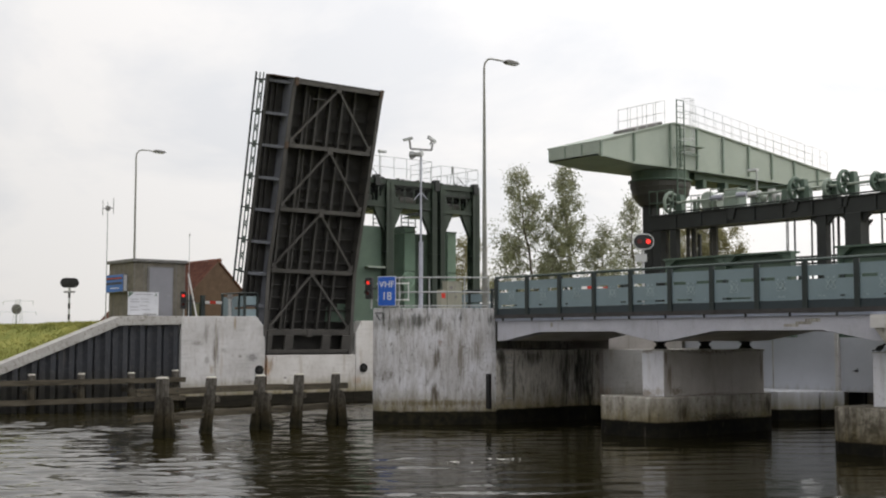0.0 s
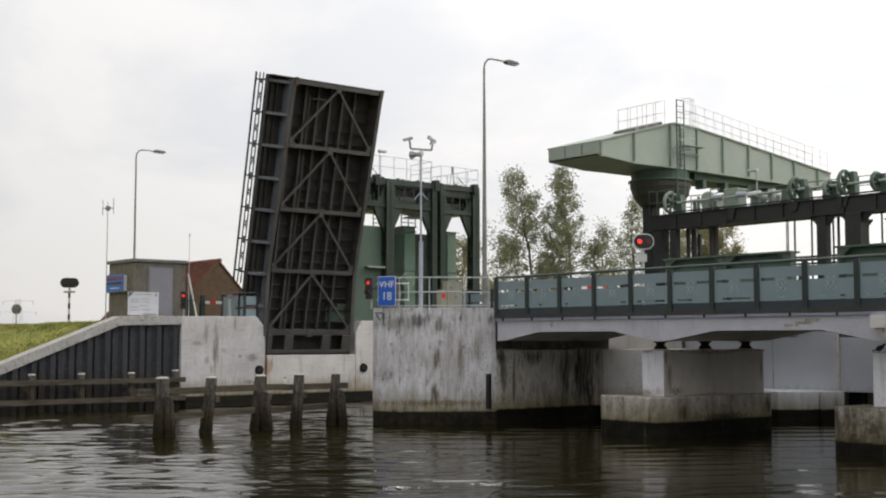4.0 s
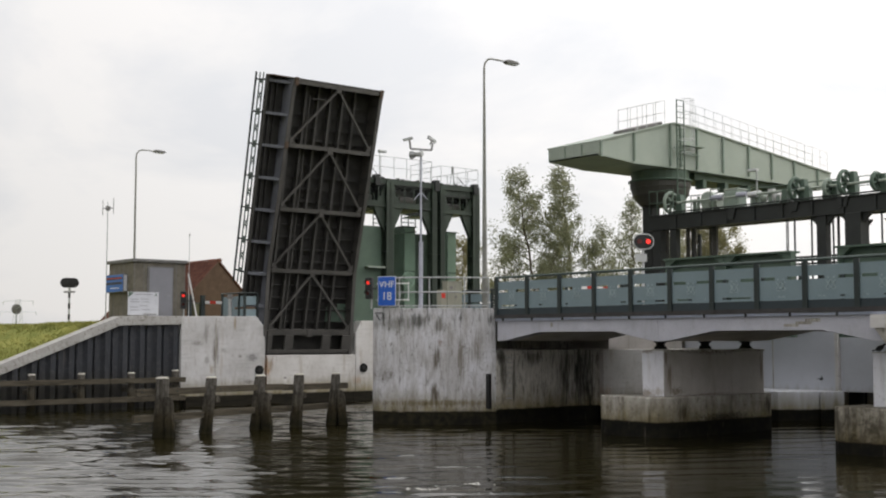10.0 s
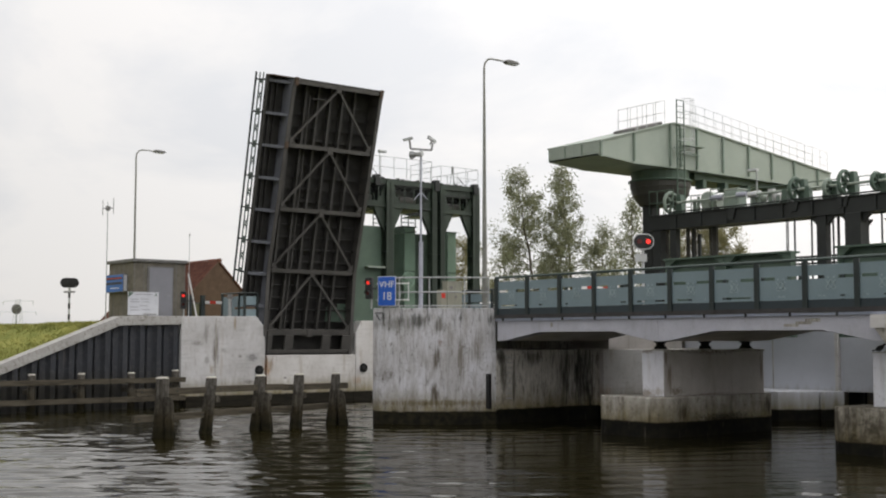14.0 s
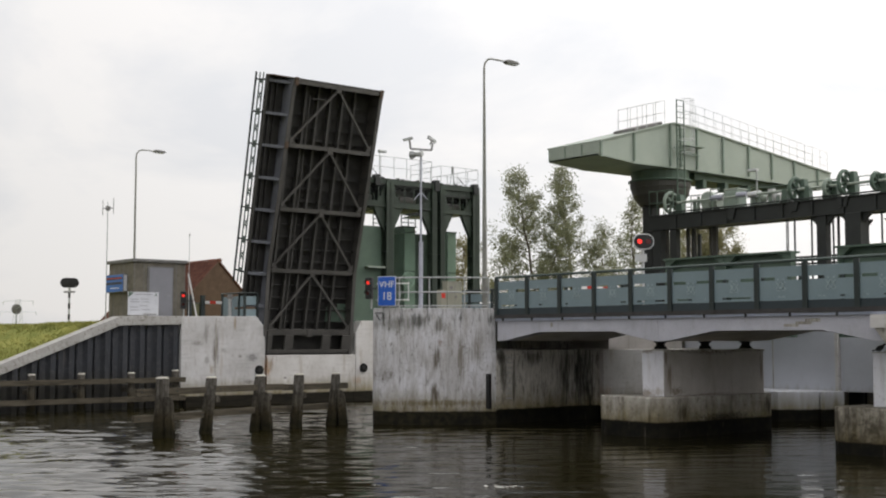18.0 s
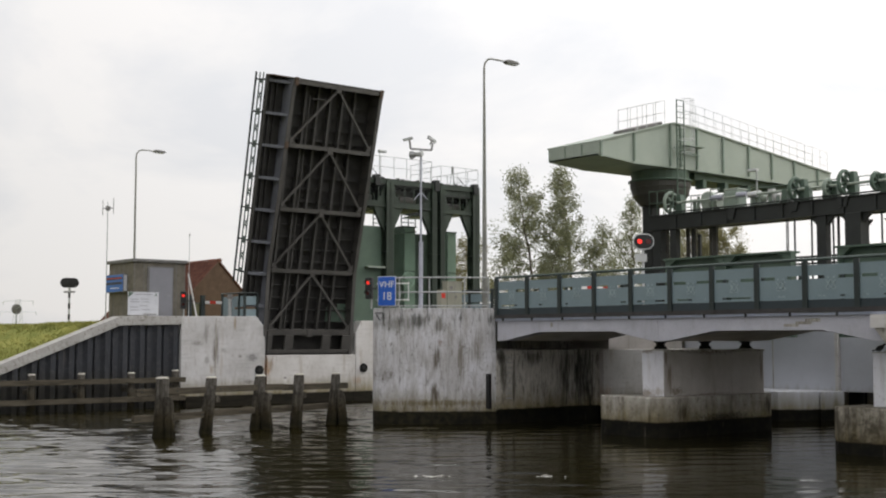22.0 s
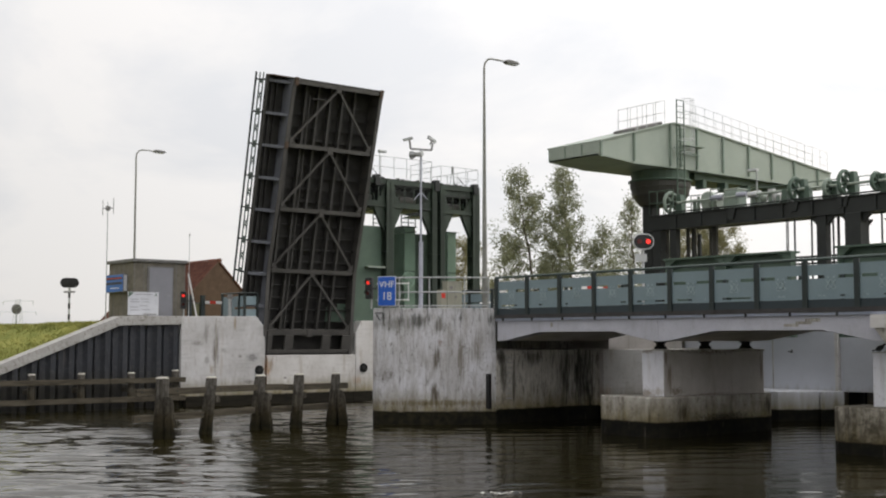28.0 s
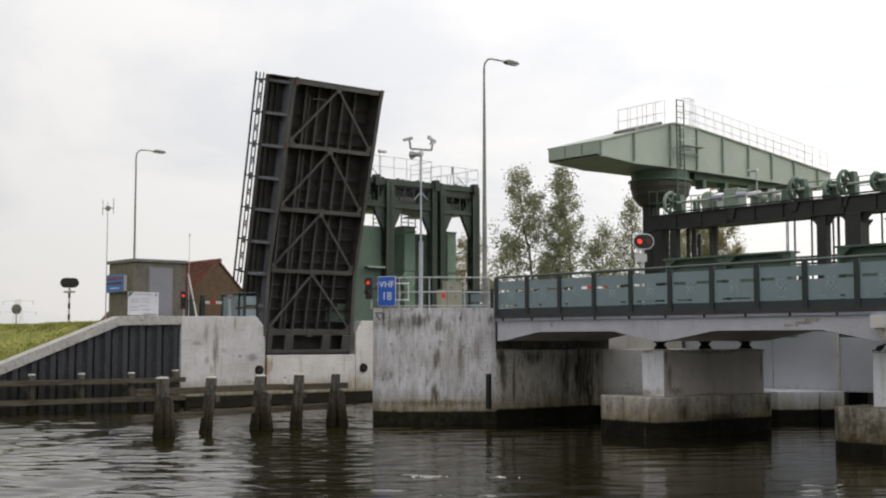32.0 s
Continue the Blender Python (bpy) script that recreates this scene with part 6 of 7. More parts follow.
# ---- house with red roof ----
def build_house():
    h = thing("house", pose(-30.2, 5.95, 2.42), "brown brick house with a steep red tiled roof", "house")
    w, eave, apex, depth = 3.9, 0.55, 4.72, 9.0
    part("wall", prism([(-w, 0), (-w, eave + 0.1), (0, apex - 0.12), (w, eave + 0.1), (w, 0)], "x", -0.25, 0.0), BRICK, h, "brown brick gable wall")
    part("wall", box(-depth, -0.25, -w, -w + 0.25, 0, eave + 0.1), BRICK, h)
    part("wall", box(-depth, -0.25, w - 0.25, w, 0, eave + 0.1), BRICK, h)
    part("wall", prism([(-w, 0), (-w, eave + 0.1), (0, apex - 0.12), (w, eave + 0.1), (w, 0)], "x", -depth, -depth + 0.25), BRICK, h)
    tilt = atan2(apex - eave, w)
    for s in (-1, 1):
        roof = part("roof", prism([(0, apex - 0.06), (0, apex + 0.06), (s * (w + 0.3), eave - 0.32 + 0.06), (s * (w + 0.3), eave - 0.32 - 0.06)], "x", -depth - 0.1, 0.06), TILE, h, "weathered red roof")
        if s < 0:
            run = sqrt((w + 0.3) ** 2 + (apex - eave + 0.32) ** 2)
            tile = bmesh.new()
            box(-0.11, 0.11, -0.18, 0.18, 0.0, 0.03, bm=tile)
            rod((-0.06, -0.18, 0.035), (-0.06, 0.18, 0.035), 0.05, seg=6, bm=tile)
            first = None
            for i in range(17):
                for j in range(14):
                    d = 0.2 + i * 0.335
                    if d > run:
                        continue
                    y, z = -d * cos(tilt), apex + 0.085 - d * sin(tilt)
                    if first is None:
                        first = part("tile", tile, TILE, roof)
                        ob = first
                    else:
                        ob = new("tile", first.data)
                        ob.parent = roof
                    ob.matrix_basis = Matrix.Translation((-0.08 - j * 0.24, y, z)) @ Matrix.Rotation(tilt + 0.05, 4, "X")
    part("ridge", rod((-depth - 0.1, 0, apex + 0.07), (0.08, 0, apex + 0.07), 0.12, seg=10), TILE, h)
    part("verge", bar((0.04, 0, apex + 0.02), (0.04, -w, eave + 0.0), 0.05, 0.14), BRICK, h)
    

build_house()


# ---- small things on the banks and on the pier ----
def build_street_lamp(m, height, reach, stout, label):
    lamp = thing("street_lamp", m, label, "street lamp", "street lamps")
    part("base_sleeve", rod((0, 0, 0), (0, 0, 1.1), 0.072 * stout, seg=12), POLE, lamp)
    part("pole", rod((0, 0, 1.1), (0, 0, height - 0.35), 0.060 * stout, 0.036, seg=12), POLE, lamp)
    part("foot_plate", box(-0.2, 0.2, -0.2, 0.2, 0, 0.03), HUT_TRIM, lamp)
    part("inspection_hatch", box(0.07 * stout, 0.078 * stout, -0.04, 0.04, 0.45, 0.8), HUT_TRIM, lamp)
    bend = [(0, 0, height - 0.36), (0, 0.03, height - 0.18), (0, 0.14, height - 0.03), (0, 0.32, height + 0.03), (0, reach - 0.55, height + 0.03)]
    part("arm", pipe(bend, 0.032), POLE, lamp)
    head = part("lamp_head", prism([(reach - 0.62, 0.02), (reach - 0.5, 0.08), (reach - 0.1, 0.06), (reach + 0.04, 0.0), (reach - 0.05, -0.05), (reach - 0.58, -0.05)],
                                   "x", -0.10, 0.10, bevel=0.02), HUT_TRIM, lamp, "grey lamp housing")
    head.location = (0, 0, height + 0.02)
    part("diffuser", box(-0.08, 0.08, reach - 0.5, reach - 0.08, -0.075, -0.052), LIGHT_METAL, head)
    return lamp


build_street_lamp(pose(-0.72, 0.09, 3.80), 8.66, 1.55, 1.45, "tall galvanised street lamp on the concrete pier")
build_street_lamp(pose(-24.0, -1.95, 3.5), 8.42, 1.50, 1.0, "galvanised street lamp behind the brown hut")


def build_camera_mast():
    m = thing("camera_mast", pose(-2.2, -1.5, 3.88), "grey mast with two cameras and a horn loudspeaker", "mast")
    part("mast_foot", rod((0, 0, 0), (0, 0, 2.2), 0.072, seg=12), LILAC, m)
    part("pole", rod((0, 0, 2.2), (0, 0, 5.45), 0.034, seg=12), LILAC, m)
    part("collar", rod((0, 0, 2.17), (0, 0, 2.26), 0.082, seg=12), LILAC, m)
    side = Vector((0.60, 0.80, 0))
    for e in (-1, 1):
        part("strut", bar(Vector((0, 0, 3.98)), side * (0.22 * e) + Vector((0, 0, 3.72)), 0.03, 0.035), LILAC, m)
    part("bracket", pipe([-side * 0.38 + Vector((0, 0, 5.68)), -side * 0.36 + Vector((0, 0, 5.47)), side * 0.36 + Vector((0, 0, 5.42)), side * 0.40 + Vector((0, 0, 5.66))], 0.032), HUT_TRIM, m)
    for s, tilt, c in ((-1, 12, (-0.05, -0.05, 5.80)), (1, -30, (0, 0, 5.78))):
        b = bmesh.new()
        box(-0.045, 0.045, -0.17, 0.17, -0.04, 0.04, bm=b, bevel=0.012)
        cam_body = part("surveillance_camera", b, LIGHT_METAL, m, "pale surveillance camera housing")
        p = side * (0.37 * s)
        cam_body.matrix_basis = pose(p.x + c[0], p.y + c[1], c[2], tilt * s if s > 0 else 14, 0, -38 if s < 0 else -10)
        part("mount", rod((0, 0.03, -0.18), (0, 0.03, -0.03), 0.03, seg=8), HUT_TRIM, cam_body)
        part("front_glass", box(-0.036, 0.036, -0.176, -0.171, -0.03, 0.03), BLACK, cam_body)
        part("sun_shield", box(-0.052, 0.052, -0.19, 0.14, 0.043, 0.054), LIGHT_METAL, cam_body)
    horn = part("horn_loudspeaker", rod((0.0, 0.0, 0.0), (0, 0, 0.25), 0.05, 0.15, seg=18), GALVANISED, m, "grey horn loudspeaker")
    horn.matrix_basis = pose(-side.x * 0.13, -side.y * 0.13, 5.28, 90, 0, -75)
    part("driver", rod((0, 0, -0.22), (0, 0, 0), 0.09, seg=12), LIGHT_METAL, horn)


build_camera_mast()


def build_channel_sign():
    s = thing("channel_sign", pose(-2.42, -2.76, 3.90, 0, 0, 30), "blue channel sign with white lettering on the pier railing", "sign")
    part("border", box(-0.33, 0.33, -0.012, 0.0, 0.04, 1.04, bevel=0.003), WHITE, s)
    plate = part("plate", box(-0.31, 0.31, -0.024, -0.013, 0.06, 1.02), BLUE, s)
    write("VHF", 0.31, Matrix.Translation((0, -0.03, 0.76)) @ FACE_Y, WHITE, plate)
    write("18", 0.38, Matrix.Translation((0, -0.03, 0.36)) @ FACE_Y, WHITE, plate)
    for z in (0.25, 0.80):
        part("clamp", bar((-0.4, 0.05, z), (0.75, 0.12, z), 0.04, 0.04), WHITE, s)
    part("post", rod((-0.2, 0.06, 0), (-0.2, 0.06, 0.9), 0.03), GALVANISED, s)
    part("post", rod((0.72, 0.14, 0.2), (0.72, 0.14, 0.85), 0.022), LIGHT_METAL, s)


build_channel_sign()


def build_ship_light(m, label):
    s = thing("ship_signal", m, label, "traffic light", "ship signals")
    body = bmesh.new()
    box(-0.10, 0.10, -0.12, 0.12, 0.0, 0.74, bm=body, bevel=0.03)
    part("housing", body, BLACK, s)
    for z, mat, name in ((0.56, LIT, "lit_lens"), (0.20, GLASS_RED, "dark_lens")):
        part(name, rod((0.10, 0.0, z), (0.125, 0.0, z), 0.056, seg=18), mat, s, "glowing red lens" if mat is LIT else "unlit lens")
        hood = bmesh.new()
        for k in range(9):
            a0, a1 = radians(-10 + k * 22), radians(12 + k * 22)
            v = [hood.verts.new(p) for p in ((0.1, 0.1 * cos(a0), z + 0.1 * sin(a0)), (0.1, 0.1 * cos(a1), z + 0.1 * sin(a1)),
                                             (0.24, 0.1 * cos(a1), z + 0.1 * sin(a1)), (0.22, 0.1 * cos(a0), z + 0.1 * sin(a0)))]
            hood.faces.new(v)
        part("hood", hood, BLACK, s)
    part("arm", rod((-0.08, 0.1, 0.36), (-0.08, 0.42, 0.36), 0.03), BLACK, s)
    part("post", rod((-0.16, 0.0, -0.34), (-0.16, 0.0, 0.5), 0.035), GALVANISED, s)
    return s


build_ship_light(pose(-3.86, -2.46, 4.22, 0, 0, -62), "small black ship signal with a red light beside the blue sign")
build_ship_light(pose(-16.3, -3.22, 4.10, 0, 0, -30), "small black ship signal with a red light on the abutment")


def build_cabinet():
    c = thing("control_cabinet", pose(-3.92, 1.30, 3.80), "greenish beige control cabinet with a red mark on the pier", "cabinet")
    part("body", box(-0.15, 0.15, -0.36, 0.33, 0, 1.10, bevel=0.02), CABINET, c)
    part("lid", box(-0.17, 0.17, -0.38, 0.35, 1.10, 1.14, bevel=0.01), CABINET, c)
    part("plinth", box(-0.13, 0.13, -0.34, 0.31, -0.08, 0.0), HUT_TRIM, c)
    part("door_seam", box(0.152, 0.156, -0.03, -0.015, 0.05, 1.05), HUT_TRIM, c)
    part("handle", box(0.152, 0.175, 0.02, 0.05, 0.5, 0.62), HUT_TRIM, c)
    part("vent", box(0.152, 0.160, -0.26, -0.12, 0.85, 0.95), HUT_TRIM, c)
    side = part("meter_box", box(-0.13, 0.12, -0.64, -0.37, 0, 0.82, bevel=0.015), CABINET, c)
    part("red_mark", box(0.122, 0.130, -0.61, -0.45, 0.52, 0.70), RED, side, "red warning mark")


build_cabinet()


def build_pier_parapet():
    p = thing("parapet", pose(-10.4, 6.3, 3.70), "blue-green parapet panels on the pier behind the tube railing", "parapet", "bridge parapets")
    part("top_rail", rod((0, 0, 1.18), (10.25, 0, 1.18), 0.04), RAIL_GREEN, p)
    for k in range(8):
        x = 0.05 + k * 1.45
        part("post", box(x - 0.05, x + 0.05, -0.04, 0.05, 0, 1.18), RAIL_GREEN, p)
        if k < 7:
            part("kick_plate", box(x + 0.07, x + 1.38, -0.01, 0.01, 0.0, 0.2), KICK, p)
        if k < 7 and k != 2:
            part("panel", box(x + 0.07, x + 1.38, 0, 0.02, 0.22, 0.62), PANEL, p)
            part("panel", box(x + 0.07, x + 1.38, 0, 0.02, 0.68, 1.02), PANEL, p)
    part("support_slab", box(-0.5, 10.3, -0.2, 0.4, -0.4, 0.0), BASE_CONCRETE, p)


build_pier_parapet()


def build_abutment_parapet():
    p = thing("parapet", pose(-18.0, -0.46, 3.72), "short blue-green parapet beside the raised leaf", "parapet", "bridge parapets")
    part("top_rail", rod((-0.1, 0, 1.12), (2.1, 0, 1.12), 0.035), RAIL_GREEN, p)
    for x in (0.0, 1.52, 1.98):
        part("post", box(x - 0.05, x + 0.05, -0.04, 0.05, 0.06, 1.12), RAIL_GREEN, p)
    part("panel", box(0.06, 1.46, 0, 0.02, 0.05, 0.42), PANEL, p)
    part("panel", box(0.06, 1.46, 0, 0.02, 0.52, 0.98), PANEL, p)
    part("panel", box(1.58, 1.92, 0, 0.02, 0.05, 0.42), PANEL, p)
    part("panel", box(1.58, 1.92, 0, 0.02, 0.52, 0.98), PANEL, p)
    # the railing turns the corner towards the leaf
    part("return_rail", rod((1.98, 0, 1.12), (1.98, 0.62, 1.12), 0.035), RAIL_GREEN, p)
    part("post", box(1.93, 2.03, 0.58, 0.66, -0.15, 1.12), RAIL_GREEN, p)
    part("panel", box(1.97, 1.99, 0.06, 0.57, 0.10, 0.42), PANEL, p)
    part("panel", box(1.97, 1.99, 0.06, 0.57, 0.60, 0.98), PANEL, p)
    part("panel_link", box(0.06, 1.10, 0, 0.02, 0.42, 0.52), PANEL, p)


build_abutment_parapet()


def build_barrier(m, length, stripe, first, second, paint, label):
    """A barrier drive with its striped arm lying across the road."""
    b = thing("road_barrier", m, label, "barrier", "road barriers")
    drive = part("drive_box", box(-0.25, 0.25, -0.75, -0.25, 0.0, 0.95, bevel=0.03), paint, b)
    part("lid", box(-0.27, 0.27, -0.77, -0.23, 0.952, 0.99, bevel=0.01), RAIL_TOP, drive)
    part("door_seam", box(0.252, 0.258, -0.52, -0.50, 0.05, 0.9), RAIL_GREEN, drive)
    part("arm_clamp", box(-0.06, 0.06, -0.245, -0.205, 0.85, 1.10), HUT_TRIM, b)
    n = int(length / stripe)
    for k in range(n):
        part("arm_stripe", box(-0.03, 0.03, -0.2 + k * stripe, -0.2 + (k + 1) * stripe - 0.002, 0.96, 1.08), second if k % 2 else first, b)
    part("arm_lamp", rod((0.0, length * 0.55, 1.08), (0, length * 0.55, 1.2), 0.05, seg=10), GLASS_RED, b)


build_barrier(pose(0.62, 5.42, 3.60, 0, 0, 180), 2.5, 0.4, RED, WHITE, DARK_GREEN, "closed red and white road barrier across the bridge")
build_barrier(pose(-18.0, -1.2, 3.44), 4.8, 0.3, WHITE, RED, OLIVE, "closed red and white road barrier before the raised leaf")


def build_left_clutter():
    rod_thing = thing("leaning_pole", pose(-17.0, -2.24, 3.79), "thin white pole leaning beside the abutment", "pole")
    part("shaft", rod((0, 0, 0), (0, -0.42, 1.85), 0.032), WHITE, rod_thing)
    for y in (-2.25, -1.62):
        g = thing("guard_post", pose(-17.65, y, 3.55), "dark green steel guard post on the abutment", "post", "guard posts")
        part("shaft", box(-0.07, 0.07, -0.09, 0.09, 0, 1.16), RAIL_GREEN, g)
        part("cap", box(-0.09, 0.09, -0.11, 0.11, 1.16, 1.20), RAIL_GREEN, g)
    boll = thing("bollard", pose(-16.6, -0.85, 3.80), "small grey metal bollard with a round cap", "bollard")
    part("shaft", rod((0, 0, 0), (0, 0, 0.78), 0.085, seg=14), GALVANISED, boll)
    part("cap", rod((0, 0, 0.78), (0, 0, 0.98), 0.14, 0.10, seg=14), HUT_TRIM, boll)
    for (x, y, h, name, label) in ((-22.4, -4.02, 5.6, "antenna", "thin mast with two dipoles behind the hut"), (-16.5, -2.88, 3.45, "whip_antenna", "thin whip antenna at the hut's corner")):
        a = thing(name, pose(x, y, 3.5 if x < -20 else 3.79), label, "antenna")
        part("mast", rod((0, 0, 0), (0, 0, h), 0.026 if x < -20 else 0.018, 0.018 if x < -20 else 0.010), GALVANISED if x < -20 else LIGHT_METAL, a)
        if x < -20:
            part("crossarm", bar((-0.02, -0.24, h - 0.30), (-0.02, 0.30, h - 0.25), 0.04, 0.04), HUT_TRIM, a)
            for y2, z0, z1 in ((-0.24, -0.62, 0.10), (0.28, -0.50, 0.22)):
                part("dipole", rod((0, y2, h + z0), (0, y2, h + z1), 0.016), HUT_TRIM, a)
            part("balun", box(-0.05, 0.05, -0.08, 0.10, h - 0.38, h - 0.18), HUT_TRIM, a)
        else:
            part("tip", rod((0, 0, h), (0, 0, h + 0.06), 0.03), HUT_TRIM, a)


build_left_clutter()


def build_flash_signal():
    s = thing("flashing_signal", pose(1.15, 5.98, 3.66, 0, 0, -36), "black road signal with a grey border and two red lights", "traffic light", "flashing road signals")
    part("post", rod((-0.08, 0, 0), (-0.08, 0, 2.9), 0.05, seg=12), LIGHT_METAL, s, "pale metal post")

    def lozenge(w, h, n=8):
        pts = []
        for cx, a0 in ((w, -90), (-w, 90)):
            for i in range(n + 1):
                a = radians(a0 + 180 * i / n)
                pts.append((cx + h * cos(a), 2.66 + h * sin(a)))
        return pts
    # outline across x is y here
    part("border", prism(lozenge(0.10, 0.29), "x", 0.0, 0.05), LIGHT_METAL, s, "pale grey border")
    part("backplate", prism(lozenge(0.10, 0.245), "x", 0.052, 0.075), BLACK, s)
    for y in (-0.155, 0.155):
        part("lens", rod((0.076, y, 2.66), (0.10, y, 2.66), 0.10, seg=20), GLASS_RED, s, "dark red lens")
    part("plate", box(0.0, 0.02, -0.30, 0.12, 1.94, 2.22), LIGHT_METAL, s, "blank pale plate")
    bulb = part("lit_lamp", rod((0.0, 0, 0), (0.018, 0, 0), 0.085, seg=20), LIT, s, "glowing red lamp")
    bulb.location = (0.104, 0.155, 2.66)
    return bulb


FLASH = build_flash_signal()


def build_far_signal():
    s = thing("flashing_signal", pose(-25.9, -4.35, 3.5, 0, 0, 150), "black road signal on a striped pole on the dike", "traffic light", "flashing road signals")
    for k in range(7):
        part("pole_band", rod((0, 0, -0.1 + k * 0.26 if k == 0 else k * 0.26), (0, 0, 0.26 + k * 0.26 - 0.001), 0.055, seg=10), BLACK if k % 2 else LIGHT_METAL, s)

    def oval(r, n=8):
        return [(0.20 * (1 if a0 < 0 else -1) + r * cos(radians(a0 + 180 * i / n)), 2.02 + r * sin(radians(a0 + 180 * i / n))) for a0 in (-90, 90) for i in range(n + 1)]
    part("backplate", prism(oval(0.235), "x", -0.04, 0.04, bevel=0.015), BLACK, s)
    for y in (-0.17, 0.17):
        part("lamp_housing", rod((-0.15, y, 2.02), (-0.04, y, 2.02), 0.12, seg=14), BLACK, s)
    part("plate", box(-0.03, 0.03, -0.26, 0.26, 1.54, 1.62), HUT_TRIM, s)


build_far_signal()


def build_far_bits():
    d = thing("round_sign", pose(-31.4, -4.9, 3.3, 0, 0, -38), "round grey road sign seen from behind on a thin pole", "sign")
    part("pole", rod((0, 0, 0), (0, 0, 0.9), 0.035), GALVANISED, d)
    part("disc", rod((0, 0, 1.05), (0.02, 0, 1.05), 0.24, seg=24), HUT_TRIM, d)
    part("rim", ring((0.01, 0, 1.05), (1, 0, 0), 0.24, 0.02), HUT_TRIM, d)
    for z in (0.95, 1.15):
        part("brace", box(0.022, 0.04, -0.2, 0.2, z - 0.015, z + 0.015), HUT_TRIM, d)
    part("stripe", bar((0.026, -0.16, 0.90), (0.026, 0.17, 1.20), 0.012, 0.09, upward=(1, 0, 0)), LIGHT_METAL, d, "pale diagonal stripe")
    tiny = thing("small_sign", pose(-33.0, -6.55, 3.36, 0, 0, -38), "small blue-grey sign on a thin pole on the dike", "sign")
    part("pole", rod((0, 0, 0), (0, 0, 0.34), 0.03, seg=8), GALVANISED, tiny)
    part("disc", rod((0, 0, 0.40), (0.02, 0, 0.40), 0.12, seg=16), LILAC, tiny)
    # far pylon beyond the polder
    far = thing("power_pylon", pose(-540, 176, -4.5), "pale hazy lattice power pylon far away", "pylon")
    for sx in (-1, 1):
        for sy in (-1, 1):
            part("leg", rod((sx * 3, sy * 3, 0), (sx * 0.8, sy * 0.8, 26), 0.17, seg=5), FAR_STEEL, far)
    for k in range(6):
        z0, z1 = k * 4.3, k * 4.3 + 4.3
        w0, w1 = 3 - 2.2 * z0 / 26, 3 - 2.2 * z1 / 26
        part("brace", rod((-w0, -w0, z0), (w1, w1, z1), 0.08, seg=5), FAR_STEEL, far)
        part("brace", rod((w0, w0, z0), (-w1, -w1, z1), 0.08, seg=5), FAR_STEEL, far)
    for z, w in ((20, 8.5), (25, 7.0)):
        part("crossarm", rod((-w * 0.63, -w * 0.78, z), (w * 0.63, w * 0.78, z), 0.16, seg=5), FAR_STEEL, far)
        for s in (-1, 1):
            part("insulator", rod((s * w * 0.63, s * w * 0.78, z), (s * w * 0.63, s * w * 0.78, z - 2.0), 0.2, seg=5), FAR_STEEL, far)


build_far_bits()


